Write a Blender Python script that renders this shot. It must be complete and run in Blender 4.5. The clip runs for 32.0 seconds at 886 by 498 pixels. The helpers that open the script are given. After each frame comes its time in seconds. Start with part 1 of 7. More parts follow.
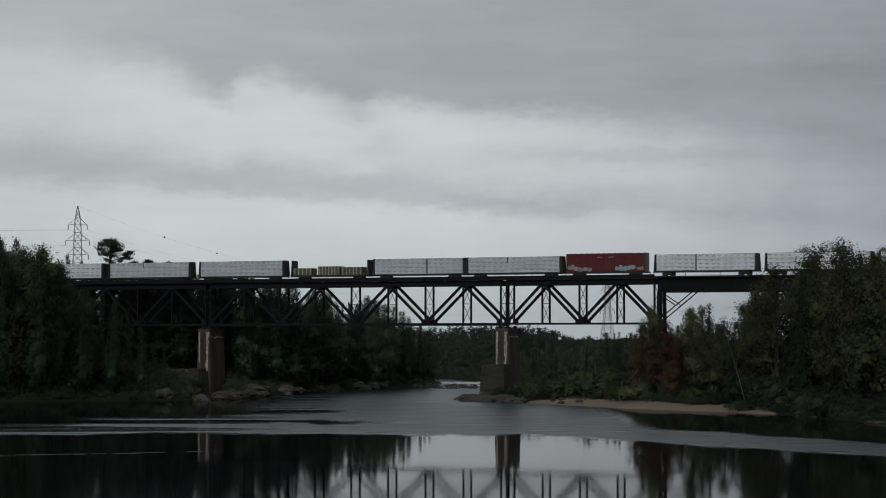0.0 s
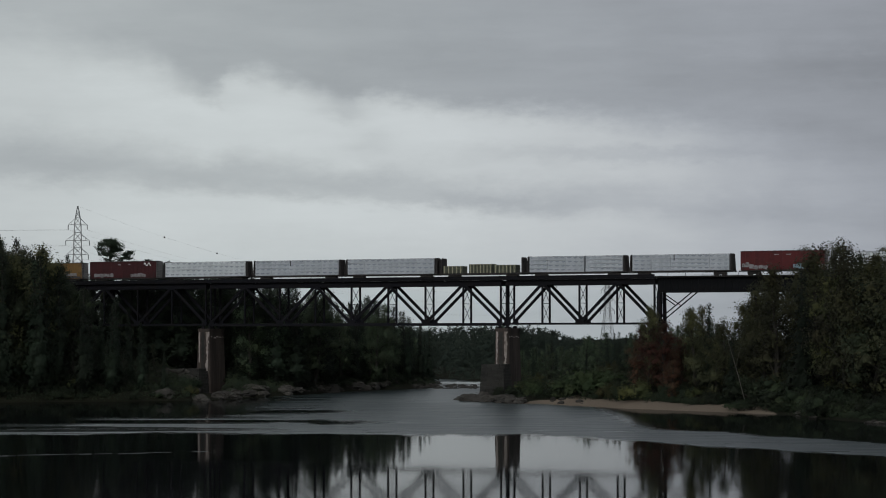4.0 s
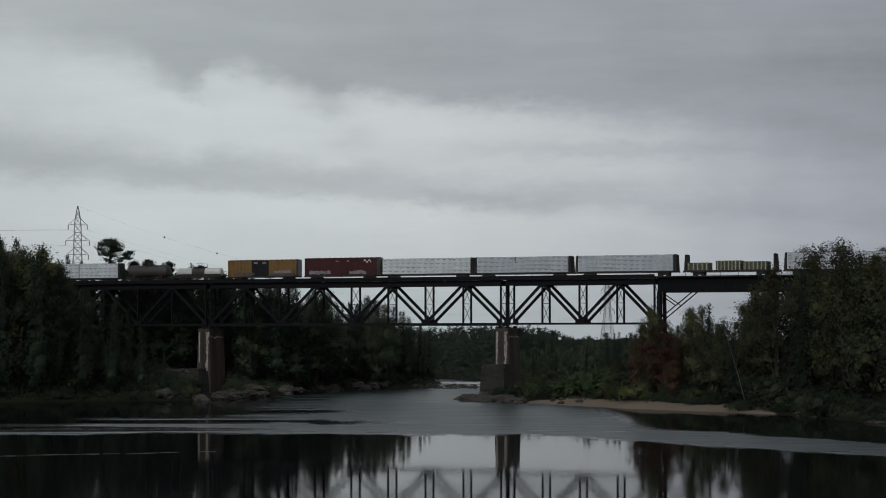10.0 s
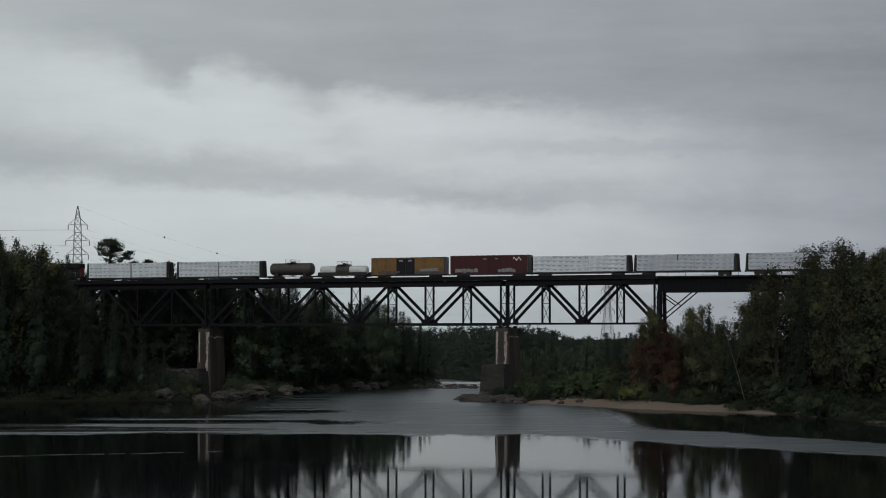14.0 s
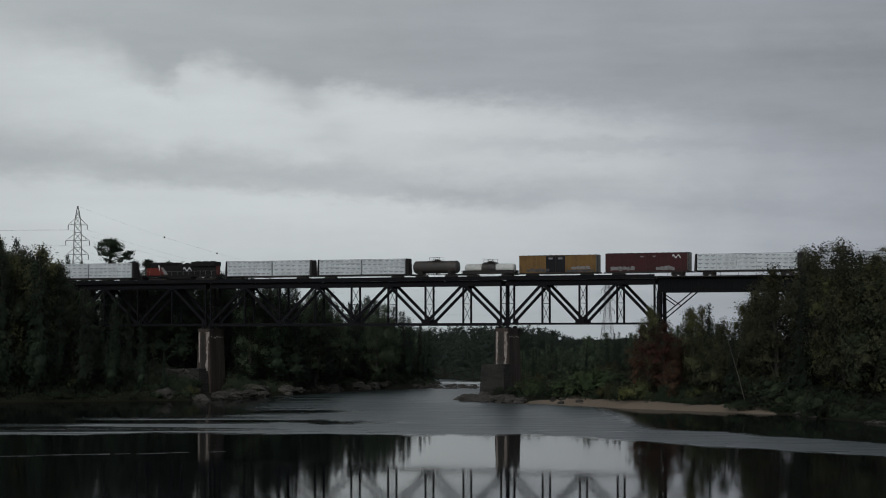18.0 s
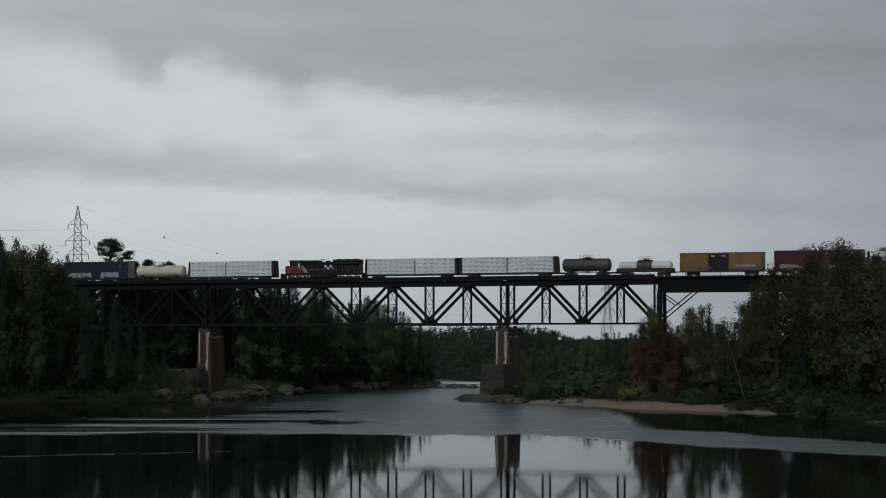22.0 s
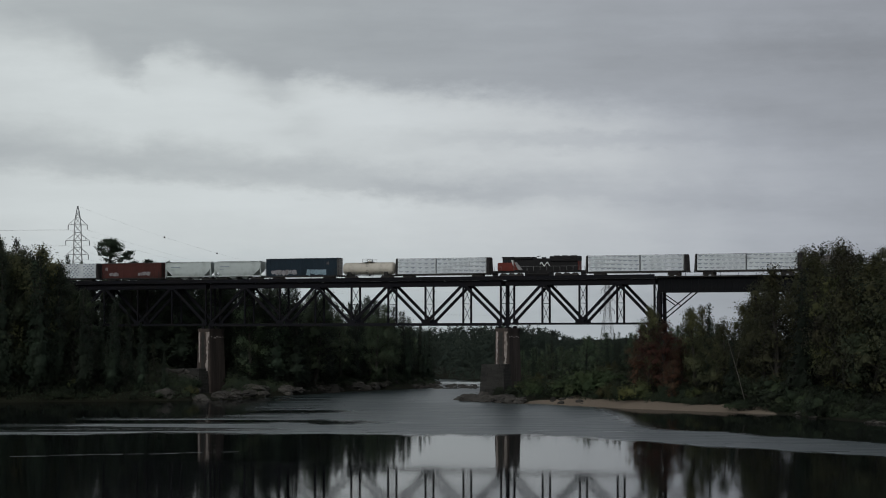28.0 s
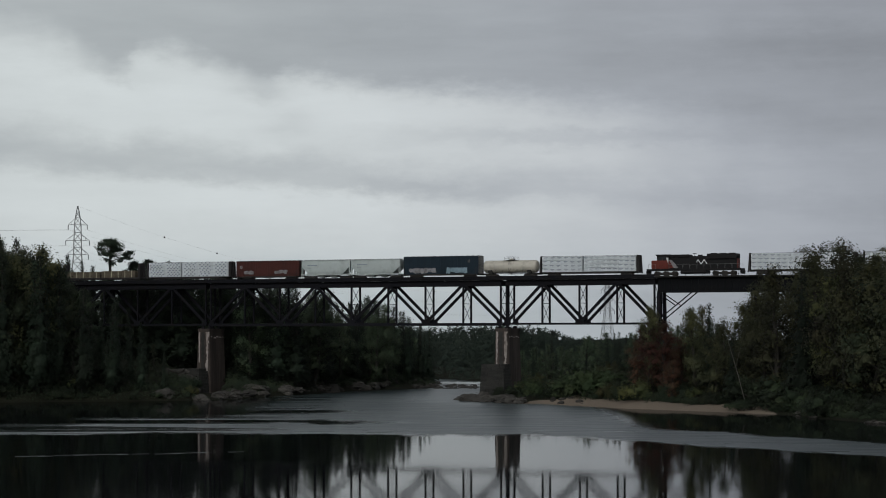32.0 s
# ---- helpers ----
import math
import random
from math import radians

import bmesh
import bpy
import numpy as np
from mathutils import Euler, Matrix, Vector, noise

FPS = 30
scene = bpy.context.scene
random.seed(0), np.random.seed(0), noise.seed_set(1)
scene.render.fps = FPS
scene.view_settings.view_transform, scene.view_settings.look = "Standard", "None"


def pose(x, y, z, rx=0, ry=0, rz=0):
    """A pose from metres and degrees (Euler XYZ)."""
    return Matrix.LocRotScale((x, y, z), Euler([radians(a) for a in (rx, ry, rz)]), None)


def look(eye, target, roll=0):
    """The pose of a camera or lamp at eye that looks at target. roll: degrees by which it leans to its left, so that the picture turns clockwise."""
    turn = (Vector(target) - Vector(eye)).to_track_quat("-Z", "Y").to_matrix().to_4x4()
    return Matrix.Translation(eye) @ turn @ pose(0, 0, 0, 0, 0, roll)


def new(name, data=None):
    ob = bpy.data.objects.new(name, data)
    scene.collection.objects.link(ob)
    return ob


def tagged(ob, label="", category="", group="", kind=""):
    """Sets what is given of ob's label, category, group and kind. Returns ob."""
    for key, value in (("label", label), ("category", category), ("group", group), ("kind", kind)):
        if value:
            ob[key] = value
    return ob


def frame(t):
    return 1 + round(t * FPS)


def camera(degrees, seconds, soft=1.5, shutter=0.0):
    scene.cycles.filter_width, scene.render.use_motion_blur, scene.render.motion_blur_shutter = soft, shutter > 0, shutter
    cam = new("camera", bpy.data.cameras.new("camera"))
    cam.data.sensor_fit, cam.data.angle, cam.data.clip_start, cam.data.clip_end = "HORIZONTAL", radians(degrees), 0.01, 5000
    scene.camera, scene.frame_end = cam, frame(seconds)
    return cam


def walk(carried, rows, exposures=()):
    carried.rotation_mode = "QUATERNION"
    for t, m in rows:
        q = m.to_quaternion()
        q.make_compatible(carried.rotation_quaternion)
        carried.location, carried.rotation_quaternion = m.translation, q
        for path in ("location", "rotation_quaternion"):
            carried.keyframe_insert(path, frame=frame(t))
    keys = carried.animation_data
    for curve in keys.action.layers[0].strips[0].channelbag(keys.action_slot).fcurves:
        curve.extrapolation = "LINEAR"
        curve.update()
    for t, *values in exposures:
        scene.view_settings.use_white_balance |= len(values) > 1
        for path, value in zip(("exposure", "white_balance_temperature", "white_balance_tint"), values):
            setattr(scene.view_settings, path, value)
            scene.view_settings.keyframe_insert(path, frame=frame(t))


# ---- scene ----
cam = camera(21.91, 32.0, soft=1.0)
EYE = (0.0, 0.0, 13.7)
VIEW = look(EYE, (0.0, 1000.0, 13.7 + 38.27))
walk(cam, [(0.0, VIEW), (32.0, VIEW)], exposures=[(0.0, 0.01), (6.0, -0.02), (13.0, -0.01), (19.0, 0.0), (25.0, 0.05), (32.0, 0.09)])

# ------------------------------------------------------------------ world, sun
world = bpy.data.worlds.new("overcast_sky")
scene.world = world
world.use_nodes = True
wn = world.node_tree
wn.nodes.clear()
w_out = wn.nodes.new("ShaderNodeOutputWorld")
w_bg = wn.nodes.new("ShaderNodeBackground")
w_sky = wn.nodes.new("ShaderNodeTexSky")
w_sky.sky_type = "NISHITA"
w_sky.sun_disc = False
w_sky.sun_elevation = radians(42)
w_sky.sun_rotation = radians(200)
w_sky.air_density, w_sky.dust_density = 1.0, 4.0
w_hsv = wn.nodes.new("ShaderNodeHueSaturation")
w_hsv.inputs["Saturation"].default_value = 0.25
wn.links.new(w_sky.outputs[0], w_hsv.inputs["Color"])
w_tint = wn.nodes.new("ShaderNodeMix")
w_tint.data_type, w_tint.blend_type = "RGBA", "MULTIPLY"
w_tint.inputs[0].default_value = 1.0
w_tint.inputs[7].default_value = (0.93, 1.0, 1.02, 1.0)
wn.links.new(w_hsv.outputs[0], w_tint.inputs[6])
wn.links.new(w_tint.outputs[2], w_bg.inputs["Color"])
w_bg.inputs["Strength"].default_value = 0.05
wn.links.new(w_bg.outputs[0], w_out.inputs[0])

sun = new("sun", bpy.data.lights.new("sun", "SUN"))
sun.data.energy = 0.55
sun.data.angle = radians(40)
sun.data.color = (0.97, 1.0, 0.99)
sun.matrix_world = look((-120.0, -300.0, 330.0), (0.0, 500.0, 0.0))


# ------------------------------------------------------------------ materials
def nodes_of(name):
    m = bpy.data.materials.new(name)
    m.use_nodes = True
    nt = m.node_tree
    return m, nt, nt.nodes["Principled BSDF"]


def math_node(nt, op, a, b=None, c=None, clamp=False):
    n = nt.nodes.new("ShaderNodeMath")
    n.operation, n.use_clamp = op, clamp
    for i, v in enumerate((a, b, c)):
        if v is None:
            continue
        if isinstance(v, (int, float)):
            n.inputs[i].default_value = v
        else:
            nt.links.new(v, n.inputs[i])
    return n.outputs[0]


def smooth(nt, v, lo, hi):
    n = nt.nodes.new("ShaderNodeMapRange")
    n.interpolation_type = "SMOOTHSTEP"
    for i, x in enumerate((v, lo, hi)):
        if isinstance(x, (int, float)):
            n.inputs[i].default_value = x
        else:
            nt.links.new(x, n.inputs[i])
    return n.outputs[0]


def mix_col(nt, f, a, b):
    n = nt.nodes.new("ShaderNodeMix")
    n.data_type = "RGBA"
    for i, v in ((0, f), (6, a), (7, b)):
        if isinstance(v, (int, float)):
            n.inputs[i].default_value = v
        elif isinstance(v, tuple):
            n.inputs[i].default_value = (*v, 1.0)
        else:
            nt.links.new(v, n.inputs[i])
    return n.outputs[2]


def noise_node(nt, vec, scale, detail=4.0, rough=0.6, stretch=None):
    if stretch:
        mp = nt.nodes.new("ShaderNodeMapping")
        mp.inputs["Scale"].default_value = stretch
        nt.links.new(vec, mp.inputs["Vector"])
        vec = mp.outputs[0]
    n = nt.nodes.new("ShaderNodeTexNoise")
    n.inputs["Scale"].default_value = scale
    n.inputs["Detail"].default_value = detail
    n.inputs["Roughness"].default_value = rough
    nt.links.new(vec, n.inputs["Vector"])
    return n.outputs[0]


def surface(name, col, dirt=None, rough=0.7, metal=0.0, grain=6.0, blotch=0.6, amount=0.6, bump=0.3, vary=0.12, stretch=None, space="Object", spec=0.5):
    """Paint, metal, stone or wood: a base colour with grain, blotches of dirt, fine relief and a slight change from piece to piece."""
    m, nt, p = nodes_of(name)
    tc = nt.nodes.new("ShaderNodeTexCoord").outputs[space]
    info = nt.nodes.new("ShaderNodeObjectInfo")
    dirt = dirt or tuple(c * 0.45 for c in col)
    big = noise_node(nt, tc, blotch, 5.0, 0.65, stretch)
    fine = noise_node(nt, tc, grain, 3.0, 0.6, stretch)
    f = math_node(nt, "MULTIPLY", smooth(nt, big, 0.42, 0.72), amount)
    f = math_node(nt, "ADD", f, math_node(nt, "MULTIPLY", math_node(nt, "SUBTRACT", fine, 0.5), 0.35), clamp=True)
    c = mix_col(nt, f, col, dirt)
    hsv = nt.nodes.new("ShaderNodeHueSaturation")
    nt.links.new(c, hsv.inputs["Color"])
    v = math_node(nt, "MULTIPLY_ADD", info.outputs["Random"], 2 * vary, 1.0 - vary)
    nt.links.new(v, hsv.inputs["Value"])
    nt.links.new(hsv.outputs[0], p.inputs["Base Color"])
    r = math_node(nt, "MULTIPLY_ADD", fine, 0.3, rough - 0.15, clamp=True)
    nt.links.new(r, p.inputs["Roughness"])
    p.inputs["Metallic"].default_value = metal
    p.inputs["Specular IOR Level"].default_value = spec
    if bump:
        b = nt.nodes.new("ShaderNodeBump")
        b.inputs["Strength"].default_value = bump
        b.inputs["Distance"].default_value = 0.03
        nt.links.new(fine, b.inputs["Height"])
        nt.links.new(b.outputs[0], p.inputs["Normal"])
    return m


def foliage(name, col, other, hue=0.02, core=None):
    m, nt, p = nodes_of(name)
    tc = nt.nodes.new("ShaderNodeTexCoord").outputs["Object"]
    info = nt.nodes.new("ShaderNodeObjectInfo")
    geo = nt.nodes.new("ShaderNodeNewGeometry")
    big = noise_node(nt, tc, 0.25, 3.0)
    f = math_node(nt, "ADD", smooth(nt, big, 0.4, 0.65), math_node(nt, "MULTIPLY_ADD", geo.outputs["Random Per Island"], 0.20, -0.10), clamp=True)
    c = mix_col(nt, f, col, other)
    hsv = nt.nodes.new("ShaderNodeHueSaturation")
    nt.links.new(c, hsv.inputs["Color"])
    nt.links.new(math_node(nt, "MULTIPLY_ADD", info.outputs["Random"], 2 * hue, 0.5 - hue), hsv.inputs["Hue"])
    nt.links.new(math_node(nt, "MULTIPLY_ADD", info.outputs["Random"], 0.7, 0.65), hsv.inputs["Value"])
    nt.links.new(hsv.outputs[0], p.inputs["Base Color"])
    p.inputs["Roughness"].default_value = 0.75
    p.inputs["Specular IOR Level"].default_value = 0.2
    # leaves lie along the outside of the crown: their facing follows its round form
    if core is None:
        out = nt.nodes.new("ShaderNodeCombineXYZ")
        out.inputs[1].default_value = -0.35
        out.inputs[2].default_value = 0.75
        out = out.outputs[0]
    else:
        sub_ = nt.nodes.new("ShaderNodeVectorMath")
        sub_.operation = "SUBTRACT"
        nt.links.new(tc, sub_.inputs[0])
        sub_.inputs[1].default_value = core
        tr = nt.nodes.new("ShaderNodeVectorTransform")
        tr.vector_type, tr.convert_from, tr.convert_to = "NORMAL", "OBJECT", "WORLD"
        nt.links.new(sub_.outputs[0], tr.inputs[0])
        out = tr.outputs[0]
    n1 = nt.nodes.new("ShaderNodeVectorMath")
    n1.operation = "NORMALIZE"
    nt.links.new(out, n1.inputs[0])
    n2 = nt.nodes.new("ShaderNodeVectorMath")
    n2.operation = "MULTIPLY_ADD"
    nt.links.new(geo.outputs["Normal"], n2.inputs[0])
    n2.inputs[1].default_value = (0.3, 0.3, 0.3)
    nt.links.new(n1.outputs[0], n2.inputs[2])
    n3 = nt.nodes.new("ShaderNodeVectorMath")
    n3.operation = "NORMALIZE"
    nt.links.new(n2.outputs[0], n3.inputs[0])
    nt.links.new(n3.outputs[0], p.inputs["Normal"])
    return m


STEEL = surface("weathered_dark_steel", (0.009, 0.009, 0.012), (0.013, 0.0105, 0.010), 0.75, 0.0, 3.0, 0.5, 0.7, spec=0.12)
GIRDER = surface("black_painted_girder", (0.006, 0.0065, 0.008), (0.009, 0.008, 0.0075), 0.7, 0.0, 2.0, 0.3, 0.6, spec=0.12)
TIE = surface("creosoted_timber", (0.018, 0.016, 0.014), None, 0.85, 0.0, 9.0, 1.2)
RAIL = surface("worn_rail_steel", (0.16, 0.13, 0.11), None, 0.4, 0.8, 8.0, 1.0)
CONCRETE = surface("stained_concrete", (0.058, 0.043, 0.037), (0.017, 0.012, 0.010), 0.9, 0.0, 2.5, 0.5, 1.0, 0.5, 0.05, (1, 1, 0.1))
CHIPPED = surface("chipped_pale_concrete", (0.34, 0.30, 0.28), (0.12, 0.085, 0.07), 0.9, 0.0, 3.0, 0.9, 0.9, 0.5, 0.2, (1, 1, 0.25))
MASONRY = surface("old_grey_masonry", (0.032, 0.030, 0.027), (0.010, 0.010, 0.009), 0.92, 0.0, 1.6, 0.35, 0.95, 0.6, 0.14)
ROCK = surface("river_rock", (0.052, 0.046, 0.040), (0.017, 0.015, 0.013), 0.9, 0.0, 1.6, 0.3, 0.9, 0.8, 0.3)
GALV = surface("galvanised_steel", (0.24, 0.245, 0.25), (0.16, 0.16, 0.16), 0.6, 0.3, 4.0, 0.5, 0.5, 0.1)
HANDRAIL = surface("grey_handrail_paint", (0.22, 0.22, 0.22), None, 0.6, 0.0, 4.0, 0.5, 0.3, 0.0)
WIRE = surface("conductor_wire", (0.2, 0.21, 0.22), None, 0.6, 0.4, 4.0, 0.5, 0.3, 0.0)
BARK = surface("bark", (0.026, 0.022, 0.018), (0.012, 0.010, 0.009), 0.95, 0.0, 7.0, 1.0, 0.8, 0.8)
BIRCH = surface("pale_birch_bark", (0.11, 0.10, 0.09), (0.08, 0.07, 0.06), 0.85, 0.0, 6.0, 1.2, 0.7, 0.4)
LEAF = foliage("broad_leaves", (0.026, 0.036, 0.020), (0.046, 0.057, 0.029), 0.025, (0, 0, 2))
LEAF_OLIVE = foliage("olive_leaves", (0.040, 0.042, 0.021), (0.068, 0.064, 0.029), 0.02, (0, 0, 2))
# Lighter leaf colour: the stronger light beyond the bridge is painted in.
LEAF_LIT = foliage("lit_green_leaves", (0.055, 0.080, 0.046), (0.092, 0.115, 0.064), 0.02, (0, 0, 2))
LEAF_WARM = foliage("yellowing_leaves", (0.050, 0.056, 0.024), (0.085, 0.080, 0.028), 0.02, (0, 0, 2))
LEAF_RED = foliage("reddening_leaves", (0.088, 0.036, 0.025), (0.062, 0.048, 0.027), 0.015, (0, 0, 2))
NEEDLE = foliage("conifer_needles", (0.016, 0.025, 0.016), (0.029, 0.041, 0.025), 0.015, (0, 0, 2))
# Air haze over the far wood is painted in as lighter, bluer leaves.
FARLEAF_HAZED = foliage("hazed_far_leaves", (0.040, 0.057, 0.046), (0.062, 0.080, 0.063), 0.015)
SHRUB = foliage("shrub_leaves", (0.018, 0.025, 0.014), (0.032, 0.041, 0.020), 0.025, (0, 0, -0.5))
SHRUB_WARM = foliage("yellowing_shrub_leaves", (0.050, 0.056, 0.024), (0.085, 0.080, 0.028), 0.02, (0, 0, -0.5))
SHRUB_GREEN = foliage("fresh_shrub_leaves", (0.040, 0.062, 0.028), (0.066, 0.088, 0.038), 0.02, (0, 0, -0.5))
BRUSH = foliage("bank_brush", (0.018, 0.026, 0.015), (0.032, 0.041, 0.022), 0.02)

DULLWRAP = surface("dull_grey_lumber_wrap", (0.47, 0.49, 0.53), (0.36, 0.38, 0.42), 0.5, 0.0, 1.5, 0.5, 0.5, 0.15, 0.06)
WRAP = surface("white_lumber_wrap", (0.64, 0.665, 0.69), (0.48, 0.50, 0.53), 0.45, 0.0, 1.5, 0.5, 0.5, 0.15, 0.05)
PRINT = surface("grey_wrap_print", (0.22, 0.25, 0.30), None, 0.5, 0.0, 4.0, 1.0, 0.4, 0.0)
SEAM = surface("painted_load_gap", (0.05, 0.05, 0.055), None, 0.8)
CARBROWN = surface("dark_brown_car_paint", (0.02, 0.016, 0.016), (0.03, 0.02, 0.018), 0.65, 0.0, 4.0, 0.5)
UNDER = surface("grimy_running_gear", (0.022, 0.02, 0.019), (0.04, 0.03, 0.024), 0.7, 0.2, 5.0, 0.8)
WHEEL = surface("rolled_wheel_steel", (0.06, 0.05, 0.045), None, 0.5, 0.6, 8.0, 1.0)
BOXRED = surface("red_boxcar_paint", (0.098, 0.017, 0.018), (0.045, 0.014, 0.014), 0.6, 0.0, 3.0, 0.4, 0.7, spec=0.25)
BOXMAROON = surface("maroon_boxcar_paint", (0.055, 0.014, 0.016), (0.03, 0.014, 0.014), 0.6, 0.0, 3.0, 0.4, 0.7, spec=0.25)
BOXBROWN = surface("oxide_boxcar_paint", (0.070, 0.020, 0.016), (0.034, 0.014, 0.012), 0.65, 0.0, 3.0, 0.4, 0.7, spec=0.25)
BOXYELLOW = surface("ochre_boxcar_paint", (0.205, 0.116, 0.040), (0.115, 0.068, 0.034), 0.6, 0.0, 3.0, 0.4, 0.8, spec=0.25)
BOXBLUE = surface("navy_boxcar_paint", (0.014, 0.025, 0.037), (0.011, 0.017, 0.024), 0.6, 0.0, 3.0, 0.4, 0.6, spec=0.2)
PALE_END = surface("pale_grey_end_paint", (0.30, 0.29, 0.28), (0.16, 0.15, 0.145), 0.7, 0.0, 3.0, 0.4, 0.7)
DOORDARK = surface("dark_door_paint", (0.014, 0.013, 0.016), (0.011, 0.010, 0.011), 0.6, 0.0, 3.0, 0.5, 0.6, spec=0.2)
ROOFTIN = surface("sooty_roof_sheet", (0.05, 0.045, 0.045), None, 0.6, 0.2, 3.0, 0.4)
GRAF_PALE = surface("pale_spray_paint", (0.25, 0.24, 0.25), (0.10, 0.085, 0.085), 0.5, 0.0, 3.0, 1.2, 0.9, 0.0)
GRAF_BLUE = surface("light_blue_spray_paint", (0.26, 0.36, 0.42), (0.12, 0.17, 0.21), 0.5, 0.0, 3.0, 1.2, 0.8, 0.0)
GRAF_DARK = surface("dark_spray_paint", (0.05, 0.05, 0.06), (0.12, 0.09, 0.08), 0.5, 0.0, 3.0, 1.2, 0.8, 0.0)
WHITE = surface("white_stencil_paint", (0.7, 0.7, 0.7), (0.45, 0.45, 0.45), 0.5, 0.0, 4.0, 1.0, 0.5, 0.0)
TANKWHITE = surface("white_tank_paint", (0.66, 0.66, 0.64), (0.36, 0.34, 0.31), 0.45, 0.0, 2.0, 0.5, 0.6)
TANKDARK = surface("grimy_black_tank_paint", (0.046, 0.041, 0.039), (0.075, 0.052, 0.043), 0.5, 0.0, 2.0, 0.5, 0.7)
TANKCREAM = surface("cream_tank_paint", (0.56, 0.51, 0.44), (0.33, 0.29, 0.24), 0.5, 0.0, 2.0, 0.5, 0.6)
HOPGREY = surface("grey_hopper_paint", (0.48, 0.52, 0.51), (0.28, 0.30, 0.29), 0.55, 0.0, 2.0, 0.4, 0.6)
LOCOBLACK = surface("black_locomotive_paint", (0.011, 0.010, 0.011), (0.018, 0.014, 0.013), 0.5, 0.0, 3.0, 0.4, 0.6, spec=0.2)
LOCORED = surface("orange_red_locomotive_paint", (0.155, 0.028, 0.019), (0.085, 0.019, 0.015), 0.5, 0.0, 3.0, 0.4, 0.6, spec=0.25)
GLASS_DARK = surface("dark_cab_glass", (0.015, 0.017, 0.02), None, 0.2, 0.0, 2.0, 0.5, 0.2, 0.0)
LUMBER = surface("green_wrapped_lumber", (0.085, 0.09, 0.062), (0.05, 0.052, 0.037), 0.6, 0.0, 3.0, 0.7, 0.6)
STRAP = surface("pale_strapping", (0.36, 0.33, 0.23), None, 0.6, 0.0, 4.0, 1.0, 0.4, 0.0)
BARELUMBER = surface("brown_bare_lumber", (0.10, 0.08, 0.055), (0.055, 0.045, 0.032), 0.8, 0.0, 5.0, 0.8, 0.7)


# sky backdrop: a dark deck of cloud with a ragged lower edge, paler cloud under it, and a streak above the pale horizon
def curve_node(nt, fac, stops):
    """A smooth course of values across the camera's view; stops are (pixel column in it, value)."""
    n = nt.nodes.new("ShaderNodeValToRGB")
    n.color_ramp.interpolation = "EASE"
    el = n.color_ramp.elements
    while len(el) < len(stops):
        el.new(0.5)
    for e, (x, v) in zip(el, stops):
        e.position = x / 2200.0 + 0.15
        e.color = (v, v, v, 1.0)
    nt.links.new(fac, n.inputs[0])
    return n.outputs[0]


# Cloud edges as pixel columns and rows, set to fit the camera's view.
DECK_EDGE = ((-300, 40), (0, 57), (60, 76), (130, 90), (190, 98), (235, 114), (275, 139), (306, 153), (328, 146), (348, 120), (410, 117), (460, 135), (520, 152), (556, 172), (576, 172), (598, 158),
             (680, 167), (800, 181), (930, 187), (1040, 199), (1140, 214), (1300, 228), (1500, 270), (1850, 310))
STREAK_EDGE = ((-300, 312), (0, 318), (130, 324), (260, 335), (400, 343), (520, 350), (680, 354), (760, 367), (850, 378), (940, 378), (1010, 371), (1100, 375), (1160, 391), (1300, 399), (1560, 410))


